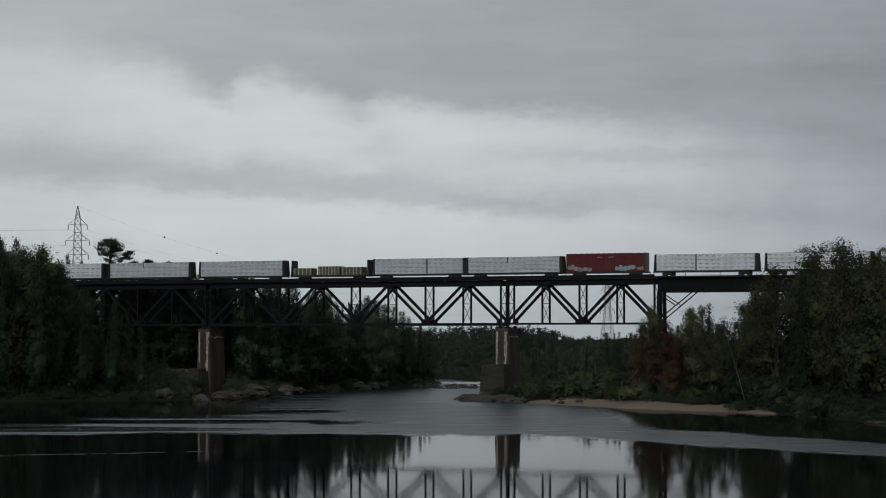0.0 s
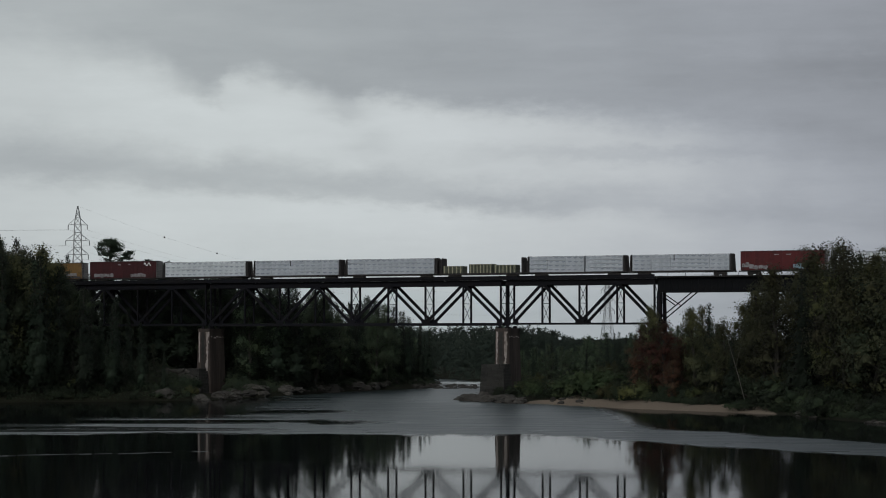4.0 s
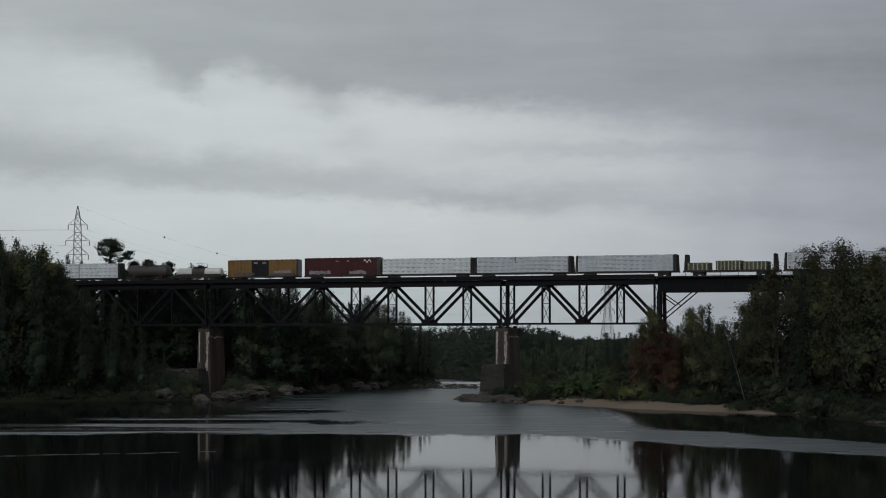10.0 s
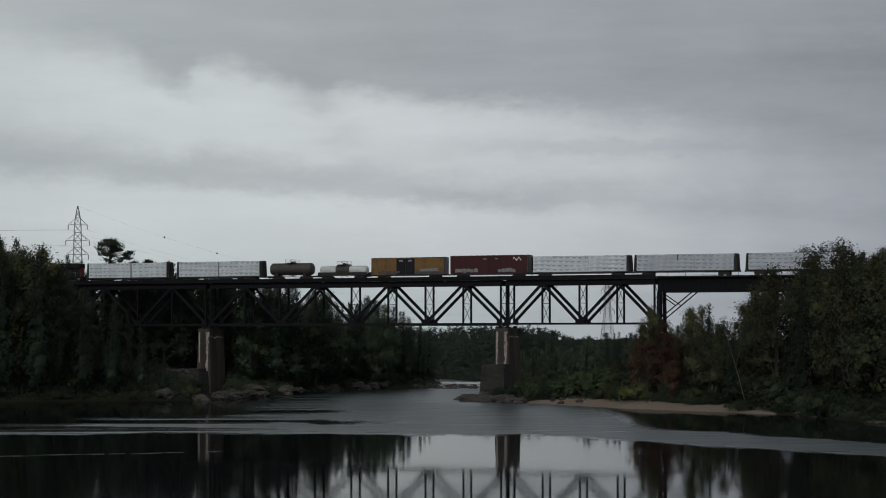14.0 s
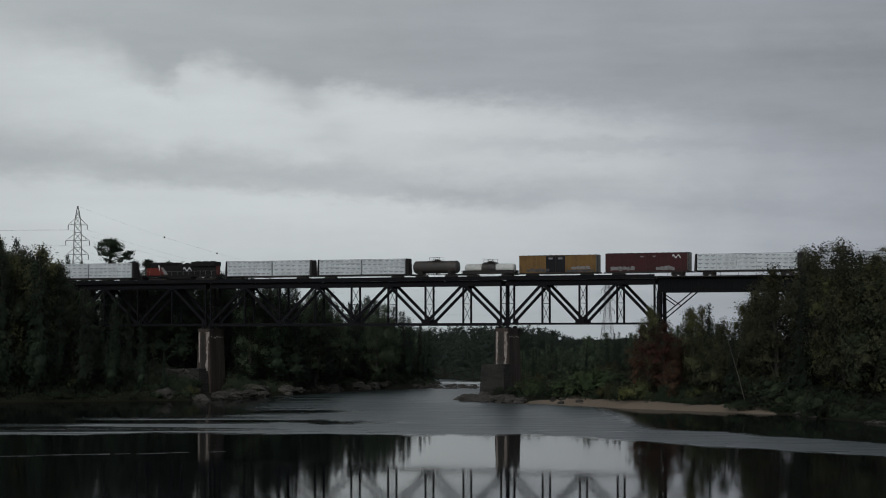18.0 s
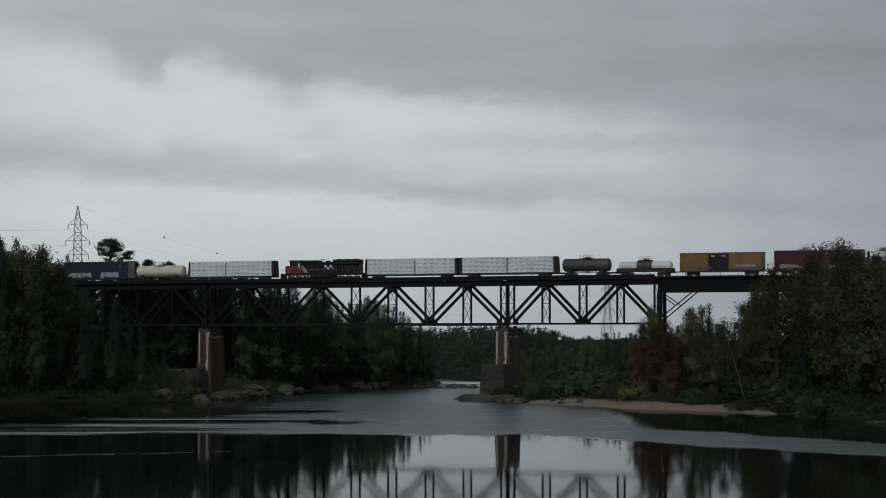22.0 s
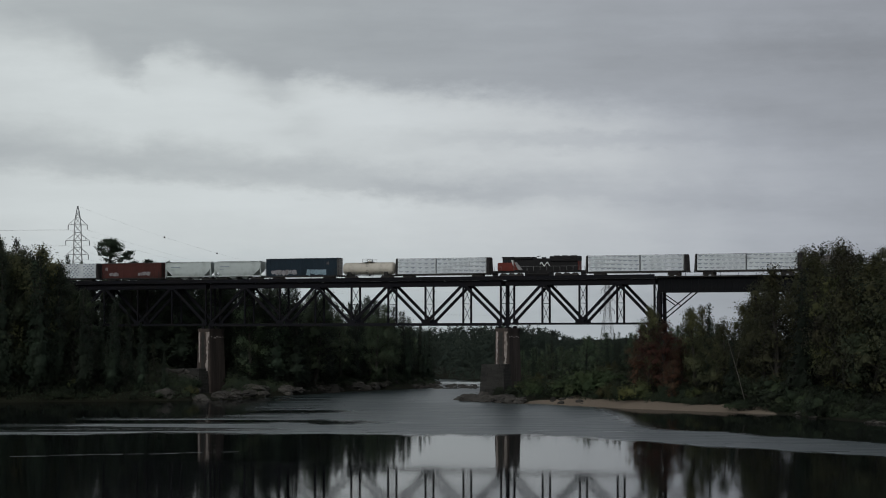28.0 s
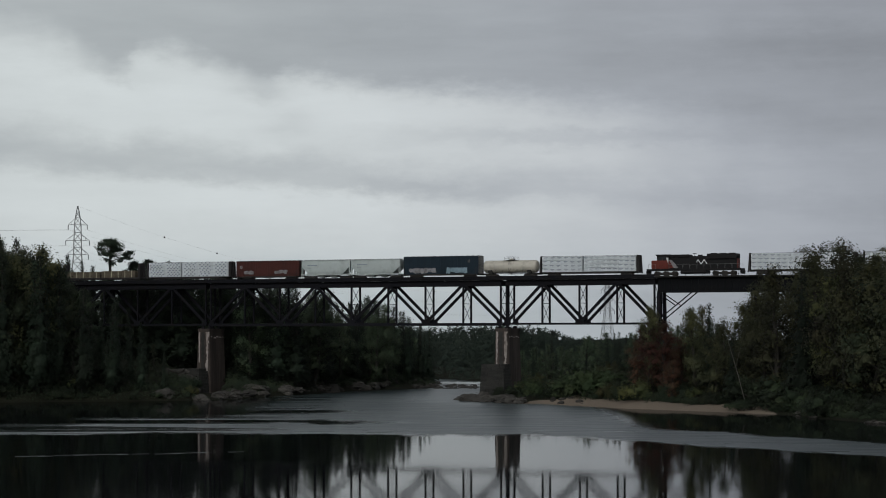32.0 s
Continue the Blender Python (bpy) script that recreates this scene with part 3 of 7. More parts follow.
def ground_height(px, py):
    px, py = np.asarray(px, float), np.asarray(py, float)
    d = shore_distance(px, py)
    bumps = 0.5 * np.sin(px * 0.31 + 1.3 * np.sin(py * 0.17)) * np.sin(py * 0.27 + np.sin(px * 0.13)) + 0.25 * np.sin(px * 0.9 + 2 * np.sin(py * 0.6))
    left = ramp(-px, -4, 20) * (1 - ramp(py, 690, 740))
    right = (1 - ramp(-px, -4, 8)) * (1 - ramp(py, 600, 700))
    far = ramp(py, 640, 740)
    dl = np.maximum(d, 0)
    hl = np.minimum(dl, 5) * 0.34 + np.clip(dl - 5, 0, 60) * 0.13 + ramp(-px, 60, 120) * np.clip(dl - 10, 0, 40) * 0.30
    hr = np.minimum(dl, 12) * 0.10 + np.clip(dl - 12, 0, 22) * 0.16 + np.clip(dl - 34, 0, 30) * 0.12
    hf = np.minimum(dl, 20) * 0.12 + 1.5 * ramp(dl, 30, 400) + 4.0 * ramp(py, 1500, 3500)
    tot = left + right + far + 1e-6
    h = (left * hl + right * hr + far * hf) / tot + np.where(tot < 0.01, np.minimum(dl, 40) * 0.3, 0)
    h = h + bumps * np.clip(dl / 8, 0.1, 1)
    # railway embankments beyond the ends of the bridge
    sx = (px - TRACK0.x) * ALONG.x + (py - TRACK0.y) * ALONG.y
    lx = np.abs((px - TRACK0.x) * ACROSS.x + (py - TRACK0.y) * ACROSS.y)
    bank = RAIL_Z - 0.55 - np.maximum(lx - 3.0, 0) * 0.55
    ends = np.maximum(ramp(-sx, 104, 116), ramp(sx, 92, 104))
    h = np.where(bank * ends > h, bank * ends, h)
    # ground cut down along the camera's line of sight to the left pier
    strip = 1 - ramp(np.abs(px + 0.1017 * py), 2.5, 5.5)
    h = np.where((py > 480) & (py < 546) & (px < -40), h - strip * np.maximum(h - 0.35, 0), h)
    # the near bank, on which the camera stands
    near = 12.0 * (1 - ramp(py, 8, 60))
    h = np.where((py < 60) & (d > 0), near, h)
    return np.where(d < 0, np.maximum(-4.0, d * 0.35), h)


def build_ground():
    xs = np.unique(np.concatenate([np.linspace(-4600, -320, 22), np.linspace(-320, -135, 30), np.arange(-135, 125, 2.5), np.linspace(125, 330, 30), np.linspace(330, 4600, 22)]))
    ys = np.unique(np.concatenate([np.linspace(-600, 0, 8), np.linspace(0, 80, 14), np.linspace(80, 340, 30), np.arange(340, 720, 2.5), np.linspace(720, 1300, 40), np.linspace(1300, 4700, 24)]))
    gx, gy = np.meshgrid(xs, ys)
    z = ground_height(gx, gy)
    d = shore_distance(gx, gy)
    vs = np.stack([gx.ravel(), gy.ravel(), z.ravel()], 1)
    w, hgt = len(xs), len(ys)
    i = (np.arange(hgt - 1)[:, None] * w + np.arange(w - 1)[None, :]).ravel()
    fs = np.stack([i, i + 1, i + 1 + w, i + w], 1)
    me = bpy.data.meshes.new("ground")
    me.from_pydata(vs.tolist(), [], fs.tolist())
    sandy = ((gx > 11) & (gx < 58) & (gy < 475) & (gy > 380)).astype(float) * (1 - ramp(d, 9, 13)) * ramp(d, -20, -1)
    a = me.attributes.new("sand", "FLOAT", "POINT")
    a.data.foreach_set("value", sandy.ravel().astype(np.float32))
    me.polygons.foreach_set("use_smooth", [True] * len(fs))
    me.materials.append(GROUND)
    return tagged(new("ground", me), "dark earth river banks with a pale sand beach", "ground", kind="structure")


build_ground()

wg = Geo()
wg.add([(-1000, 40, 0), (400, 40, 0), (400, 900, 0), (-1000, 900, 0)], [(0, 1, 2, 3)])
tagged(new("water", wg.mesh("water", WATER)), "dark calm river with wind-ruffled streaks", "river", kind="structure")


# ------------------------------------------------------------------ bridge
DECK_TOP, CHORD_TOP, CHORD_LOW = 26.45, 25.75, 16.75
HALF = 2.15


def truss_span(s0, s1, panels, deep):
    """A steel deck truss between two supports: both faces, sway frames and floor beams."""
    span = thing("truss_span", line_pose(s0, 0), "dark weathered steel deck truss span of the railway bridge", "bridge", "truss spans of the bridge")
    L = s1 - s0
    p = L / panels
    for side in (-HALF, HALF):
        g = Geo().box(0, L, side - 0.24, side + 0.24, CHORD_TOP - 0.75, CHORD_TOP, 0.02)
        part("top_chord", g, STEEL, span)
        g = Geo().box(0, L, side - 0.2, side + 0.2, CHORD_LOW - deep, CHORD_LOW, 0.02)
        part("bottom_chord", g, STEEL, span)
        for i in range(panels + 1):
            g = Geo()
            x = min(max(i * p, 0.2), L - 0.2)
            g.box(x - 0.19, x + 0.19, side - 0.17, side + 0.17, CHORD_LOW, CHORD_TOP - 0.75)
            part("vertical_post", g, STEEL, span)
        for i in range(panels):
            lowfirst = i % 2 == 0
            xa, xb = i * p, (i + 1) * p
            za, zb = (CHORD_LOW - 0.1, CHORD_TOP - 0.3) if lowfirst else (CHORD_TOP - 0.3, CHORD_LOW - 0.1)
            g = Geo().beam((xa, side, za), (xb, side, zb), 0.34, 0.62)
            part("diagonal", g, STEEL, span)
        for i in range(0, panels + 1, 2):
            q = 0.62 if i in (0, panels) else 1.0
            x = min(max(i * p, q * 0.9), L - q * 0.9)
            up = CHORD_LOW + 0.75
            g = Geo()
            g.add([(x + a * q, side + b, z) for b in (-0.22, 0.22) for a, z in ((-1.0, CHORD_LOW - deep), (1.0, CHORD_LOW - deep), (0.85, up), (-0.85, up))],
                  [(0, 1, 2, 3), (7, 6, 5, 4), (0, 4, 5, 1), (1, 5, 6, 2), (2, 6, 7, 3), (3, 7, 4, 0)])
            part("gusset_plate", g, STEEL, span)
        for i in range(1, panels, 2):
            x = i * p
            g = Geo()
            g.box(x - 0.95, x + 0.95, side - 0.27, side + 0.27, CHORD_TOP - 1.0, CHORD_TOP - 0.02, 0.02)
            part("gusset_plate", g, STEEL, span)
    mid = (CHORD_TOP + CHORD_LOW) / 2 - 0.2
    for i in range(panels + 1):
        x = min(max(i * p, 0.2), L - 0.2)
        frame_g = Geo()
        for za, zb in ((CHORD_LOW + 0.1, mid), (mid, CHORD_TOP - 0.6)):
            frame_g.beam((x, -HALF, za), (x, HALF, zb), 0.09, 0.11)
            frame_g.beam((x, -HALF, zb), (x, HALF, za), 0.09, 0.11)
        frame_g.beam((x, -HALF, mid), (x, HALF, mid), 0.09, 0.14)
        part("sway_bracing", frame_g, STEEL, span)
        part("floor_beam", Geo().box(x - 0.2, x + 0.2, -HALF, HALF, CHORD_TOP - 0.5, DECK_TOP - 0.3), STEEL, span)
    for i in range(panels):
        g = Geo().beam((i * p, -HALF, CHORD_LOW - 0.25), (i * p + p, HALF, CHORD_LOW - 0.25), 0.12, 0.1)
        g.beam((i * p, HALF, CHORD_LOW - 0.3), (i * p + p, -HALF, CHORD_LOW - 0.3), 0.12, 0.1)
        part("lateral_bracing", g, STEEL, span)
    for l in (-1.9, -0.75, 0.75, 1.9):
        part("stringer", Geo().box(0, L, l - 0.14, l + 0.14, DECK_TOP - 0.95, DECK_TOP - 0.22), STEEL, span)
    return span


SPAN_A = (-60.3, 14.75)
SPAN_B = (15.75, 50.9)
SPAN_C = (-99.5, -61.3)
truss_span(*SPAN_A, 8, 0.62)
truss_span(*SPAN_B, 4, 0.42)
truss_span(*SPAN_C, 4, 0.5)


def plate_girder(s0, s1):
    L = s1 - s0
    ob = thing("plate_girder_span", line_pose(s0, 0), "black deep plate girder approach span with stiffeners", "bridge")
    for side in (-1.75, 1.75):
        part("girder_web", Geo().box(0, L, side - 0.05, side + 0.05, 23.3, DECK_TOP - 0.2), GIRDER, ob)
        part("top_flange", Geo().box(0, L, side - 0.3, side + 0.3, DECK_TOP - 0.27, DECK_TOP - 0.2), GIRDER, ob)
        part("bottom_flange", Geo().box(0, L, side - 0.3, side + 0.3, 23.2, 23.3), GIRDER, ob)
        n = int(L / 1.5)
        for i in range(n + 1):
            x = 0.1 + i * (L - 0.2) / n
            part("web_stiffener", Geo().box(x - 0.05, x + 0.05, side + (-0.2 if side < 0 else 0.06), side + (-0.06 if side < 0 else 0.2), 23.3, DECK_TOP - 0.27), GIRDER, ob)
    for i in range(int(L / 5) + 1):
        part("cross_frame", Geo().beam((i * 5 + 0.3, -1.7, 23.5), (i * 5 + 0.3, 1.7, 25.9), 0.1, 0.12).beam((i * 5 + 0.3, 1.7, 23.5), (i * 5 + 0.3, -1.7, 25.9), 0.1, 0.12), GIRDER, ob)
    return ob


plate_girder(51.3, 100.0)
plate_girder(-116.0, -99.9)


def steel_tower(s):
    """The bent under the end of the truss, with knee braces out to the girder."""
    gz = float(ground_height(*on_line(s).xy))
    ob = thing("steel_tower", line_pose(s, 0), "dark steel bent with knee braces under the girder end", "bridge")
    part("pedestal", Geo().box(-1.1, 1.1, -3.3, 3.3, gz - 2.0, gz + 0.7, 0.08), CONCRETE, ob, "grey concrete pedestal")
    for side in (-1, 1):
        part("column", Geo().beam((0.15, side * 2.6, gz + 0.7), (0.15, side * 1.75, 23.2), 0.75, 0.4, up=(0, 1, 0)), STEEL, ob)
        part("knee_brace", Geo().beam((0.4, side * 1.9, 17.6), (7.6, side * 1.75, 23.2), 0.18, 0.24), STEEL, ob)
        part("short_brace", Geo().beam((0.4, side * 1.8, 22.8), (4.1, side * 1.83, 20.3), 0.16, 0.2), STEEL, ob)
    z = gz + 1.5
    while z < 21:
        zz = min(z + 4.2, 23.0)
        a, b = 2.5 - 0.04 * (z - gz), 2.5 - 0.04 * (zz - gz)
        part("tower_bracing", Geo().beam((0.15, -a, z), (0.15, b, zz), 0.12, 0.14).beam((0.15, a, z), (0.15, -b, zz), 0.12, 0.14).beam((0.15, -a, z), (0.15, a, z), 0.12, 0.16), STEEL, ob)
        z = zz
    return ob


steel_tower(51.4)
steel_tower(-99.7)


def ring_loft(g, levels):
    """Rectangular rings (z, x0, x1, y0, y1) joined upwards, with cut corners."""
    n = 8
    o = len(g.v)
    for z, x0, x1, y0, y1 in levels:
        c = 0.07 * min(x1 - x0, y1 - y0)
        g.v.extend([(x0 + c, y0, z), (x1 - c, y0, z), (x1, y0 + c, z), (x1, y1 - c, z), (x1 - c, y1, z), (x0 + c, y1, z), (x0, y1 - c, z), (x0, y0 + c, z)])
    for k in range(len(levels) - 1):
        for i in range(n):
            g.f.append((o + k * n + i, o + k * n + (i + 1) % n, o + (k + 1) * n + (i + 1) % n, o + (k + 1) * n + i))
            g.m.append(0)
    g.f.append(tuple(o + i for i in range(n - 1, -1, -1)))
    g.f.append(tuple(o + (len(levels) - 1) * n + i for i in range(n)))
    g.m += [0, 0]
    return g


def bridge_pier(s, wide, seed):
    """A tall concrete wall pier: battered body, coping, a dark band for the end recess, spalled corners and bearings.
    """
    gz = min(float(ground_height(*on_line(s, l).xy)) for l in (-5, 0, 5)) - 2.5
    top = 15.55
    ob = thing("bridge_pier", line_pose(s, 0), "rust-stained tall concrete bridge pier with pale spalled corners", "bridge pier", "bridge piers")

    def half_w(z):
        return wide * (1.42 + 0.028 * (top - z))

    def half_d(z):
        return 3.35 + 0.03 * (top - z)

    body = ring_loft(Geo(), [(z, -half_w(z), half_w(z), -half_d(z), half_d(z)) for z in (gz, gz + 4, 6.0, 10.0, top - 0.7)])
    part("pier_body", body, CONCRETE, ob)
    part("coping", ring_loft(Geo(), [(top - 0.7, -half_w(top) - 0.12, half_w(top) + 0.12, -3.5, 3.5), (top, -half_w(top) - 0.1, half_w(top) + 0.1, -3.48, 3.48)]), CONCRETE, ob)
    rng = random.Random(seed)
    hw, hd = half_w(10.0), half_d(10.0)

    def pale_band(xa, xb, z0, z1, name, mat=CHIPPED, label="pale spalled concrete band"):
        """A ragged upright band that narrows downwards: spalling, and the dark recess."""
        g, n = Geo(), int((z1 - z0) / 0.45)
        rows = []
        for k in range(n + 1):
            z = z1 + (z0 - z1) * k / n
            t = k / n
            mid, w = (xa + xb) / 2 + 0.12 * t * (xb - xa), (xb - xa) / 2 * (1 - 0.55 * t ** 1.5)
            y = -half_d(z) - 0.03
            rows.append([(mid - w * rng.uniform(0.35, 1.1), y, z), (mid + w * rng.uniform(0.35, 1.1), y, z), (mid + w, y + 0.3, z), (mid - w, y + 0.3, z)])
        for r in rows:
            g.v.extend(r)
        for k in range(n):
            for i in range(4):
                g.f.append((4 * k + i, 4 * k + (i + 1) % 4, 4 * k + 4 + (i + 1) % 4, 4 * k + 4 + i))
        g.f += [(3, 2, 1, 0), (4 * n, 4 * n + 1, 4 * n + 2, 4 * n + 3)]
        g.m = [0] * len(g.f)
        part(name, g, mat, ob, label)

    # Dark colour on the flat face stands for the shade of a recess.
    pale_band(-hw * 0.50, hw * 0.24, 4.0, top - 0.8, "damp_band", MASONRY, "dark band painted for the recess in the pier end")
    pale_band(-hw * 0.84, -hw * 0.52, 7.6, top - 0.75, "spalled_band")
    pale_band(hw * 0.26, hw * 0.86, 8.2, top - 0.75, "spalled_band")
    pale_band(hw * 0.30, hw * 0.78, 1.0, 8.2, "spalled_band")
    for k in range(5):
        y0 = -hd + 0.7 + k * 1.25
        z = top - 1.6 - rng.uniform(0.0, 0.4)
        part("lime_stain", Geo().box(half_w(z) - 0.05, half_w(z) + 0.035, y0, y0 + rng.uniform(0.5, 1.1), z - rng.uniform(0.15, 0.35), z, 0.01), CHIPPED, ob, "pale lime stain under the coping")
    for side in (-1, 1):
        for x in (-0.9, 0.9):
            part("bearing", ring_loft(Geo(), [(top, x - 0.5, x + 0.5, side * 2.15 - 0.4, side * 2.15 + 0.4), (16.13, x - 0.25, x + 0.25, side * 2.15 - 0.25, side * 2.15 + 0.25)]), STEEL, ob, "dark steel bearing shoe")
    return ob


bridge_pier(15.25, 1.05, 3)
bridge_pier(-61.3, 1.1, 4)


def masonry_stub(s, l, w, dpt, top):
    """What is left of an older pier: courses of stone blocks."""
    gz = float(ground_height(*on_line(s, l).xy)) - 1.0
    ob = thing("masonry_pier_stub", line_pose(s, 0, l), "old weathered grey masonry pier stub at the waterline", "bridge pier", "old masonry stubs")
    rng = random.Random(int(s * 10))
    z, k = gz, 0
    while z < top - 0.2:
        hgt = 0.62 + rng.random() * 0.12
        t = (z - gz) / (top - gz)
        hw, hd = w / 2 * (1 - 0.16 * t), dpt / 2 * (1 - 0.16 * t)
        part("core", Geo().box(-hw + 0.3, hw - 0.3, -hd + 0.3, hd - 0.3, z, z + hgt), MASONRY, ob)
        for face in range(4):
            length = 2 * hw if face < 2 else 2 * hd - 1.2
            x = -length / 2
            while x < length / 2 - 0.1:
                bl = min(1.0 + rng.random() * 0.8, length / 2 - x)
                if length / 2 - x - bl < 0.4:
                    bl = length / 2 - x
                pr = rng.random() * 0.07
                if rng.random() < (0.35 if z > top - 1.2 else 0.04):
                    x += bl
                    continue
                if face == 0:
                    bx = (x + 0.008, x + bl - 0.008, -hd - pr, -hd + 0.6)
                elif face == 1:
                    bx = (x + 0.008, x + bl - 0.008, hd - 0.6, hd + pr)
                elif face == 2:
                    bx = (-hw - pr, -hw + 0.6, x + 0.008, x + bl - 0.008)
                else:
                    bx = (hw - 0.6, hw + pr, x + 0.008, x + bl - 0.008)
                part("stone_block", Geo().box(*bx, z + 0.014, z + hgt - 0.014, 0.045), MASONRY, ob)
                x += bl
        z += hgt
        k += 1
    return ob


masonry_stub(15.2, -6.4, 6.2, 4.6, 7.7)
masonry_stub(-62.0, -6.0, 5.0, 4.6, 6.4)


# deck, rails, walkway
def build_track():
    S0, S1 = -420.0, 330.0
    tr = thing("railway_track", line_pose(0, 0), "single railway track on timber ties over the bridge", "railway track", kind="structure")
    for l in (-0.755, 0.755):
        prof = [(l - 0.07, RAIL_Z - 0.17), (l + 0.07, RAIL_Z - 0.17), (l + 0.07, RAIL_Z - 0.15), (l + 0.012, RAIL_Z - 0.12), (l + 0.012, RAIL_Z - 0.04), (l + 0.036, RAIL_Z - 0.03),
                (l + 0.036, RAIL_Z), (l - 0.036, RAIL_Z), (l - 0.036, RAIL_Z - 0.03), (l - 0.012, RAIL_Z - 0.04), (l - 0.012, RAIL_Z - 0.12), (l - 0.07, RAIL_Z - 0.15)]
        part("rail", Geo().prism(prof, S0, S1), RAIL, tr)
    g = Geo()
    s = S0
    while s < S1:
        if -117 < s < 101:
            g.box(s - 0.12, s + 0.12, -1.7, 1.7, RAIL_Z - 0.42, RAIL_Z - 0.17)
            s += 0.45
        else:
            g.box(s - 0.12, s + 0.12, -1.3, 1.3, RAIL_Z - 0.34, RAIL_Z - 0.17)
            s += 0.6
    tagged(part("ties", g, TIE, tr), "dark creosoted timber ties", kind="stuff")
    walk_part = thing("bridge_walkway", line_pose(0, 0), "narrow dark plank walkway with post-and-cable railing", "walkway")
    for l, w in ((-2.35, 0.55), (2.35, 0.55)):
        for i in range(55):
            a = -116 + i * 216 / 55
            part("walkway_plank", Geo().box(a, a + 216 / 55 - 0.03, l - w, l + w, RAIL_Z - 0.30, RAIL_Z - 0.22), TIE, walk_part)
        part("guard_timber", Geo().box(-116, 100, l * 0.72 - 0.1, l * 0.72 + 0.1, RAIL_Z - 0.215, RAIL_Z + 0.02), TIE, walk_part)
    for a, b in [(-116 + 4.64 * i, -116 + 4.64 * (i + 1) - 0.02) for i in range(36)]:
        part("curb_plate", Geo().box(a, b, -2.98, -2.92, RAIL_Z - 0.45, RAIL_Z + 0.40), STEEL, walk_part)
    for l in (2.85,):
        for i in range(55):
            a = -116 + i * 4.0
            part("railing_post", Geo().beam((a, l, RAIL_Z - 0.3), (a, l, RAIL_Z + 0.8), 0.07, 0.07), STEEL, walk_part)
        for z in (0.35, 0.78):
            part("railing_cable", Geo().beam((-116, l, RAIL_Z + z), (100, l, RAIL_Z + z), 0.035, 0.035), STEEL, walk_part)
    for i in range(27):
        a = -116 + i * 2.3
        part("railing_post", Geo().beam((a, -2.85, RAIL_Z - 0.3), (a, -2.85, RAIL_Z + 0.75), 0.07, 0.07), STEEL, walk_part)
    part("railing_cable", Geo().beam((-116, -2.85, RAIL_Z + 0.73), (-56, -2.85, RAIL_Z + 0.73), 0.04, 0.04), STEEL, walk_part)


build_track()


# ------------------------------------------------------------------ power line
def lattice_pylon(x, y, z0, height):
    ob = thing("lattice_pylon", pose(x, y, z0, 0, 0, 12), "tall grey galvanised lattice pylon above the woods", "pylon", "pylons of the power line")
    H = height

    def half(z):
        t = z / H
        return float(np.interp(t, [0, 0.55, 0.86, 1.0], [4.4, 1.6, 1.25, 0.08]))

    levels = [0, 0.16, 0.30, 0.42, 0.51, 0.578, 0.64, 0.70, 0.77, 0.838, 0.90, 0.95, 1.0]
    for sx, sy in ((-1, -1), (1, -1), (1, 1), (-1, 1)):
        g = Geo()
        for a, b in zip(levels, levels[1:]):
            ha, hb = half(a * H), half(b * H)
            g.beam((sx * ha, sy * ha, a * H), (sx * hb, sy * hb, b * H), 0.24, 0.24)
        part("tower_leg", g, GALV, ob)
    for a, b in zip(levels, levels[1:]):
        ha, hb = half(a * H), half(b * H)
        g = Geo()
        for (ax, ay), (bx, by) in (((-1, -1), (1, -1)), ((1, -1), (1, 1)), ((1, 1), (-1, 1)), ((-1, 1), (-1, -1))):
            g.beam((ax * ha, ay * ha, a * H), (bx * hb, by * hb, b * H), 0.13, 0.13)
            g.beam((bx * ha, by * ha, a * H), (ax * hb, ay * hb, b * H), 0.13, 0.13)
            g.beam((ax * hb, ay * hb, b * H), (bx * hb, by * hb, b * H), 0.12, 0.12)
        part("lattice_panel", g, GALV, ob)
    for t, w in ((0.70, 4.6), (0.838, 3.7), (0.578, 4.2)):
        z = t * H
        for sx in (-1, 1):
            g = Geo()
            h0 = half(z)
            for sy in (-1, 1):
                g.beam((sx * h0, sy * h0, z), (sx * w, 0, z - 0.1), 0.14, 0.14)
                g.beam((sx * half(z + 2.4), sy * half(z + 2.4), z + 2.4), (sx * w, 0, z), 0.14, 0.14)
            g.beam((sx * (h0 + w) / 2, 0, z), (sx * (h0 + w) / 2, 0, z + 1.1), 0.1, 0.1)
            part("cross_arm", g, GALV, ob)
            part("insulator", Geo().tube((sx * w, 0, z - 0.1), (sx * w, 0, z - 2.0), 0.14, 0.14, 6), STEEL, ob)
    return ob


PYLONS = [(-143.8, 900.0, 20.0, 45.0), (94.8, 1320.0, 2.8, 45.0)]
for px_, py_, pz_, ph_ in PYLONS:
    lattice_pylon(px_, py_, pz_, ph_)


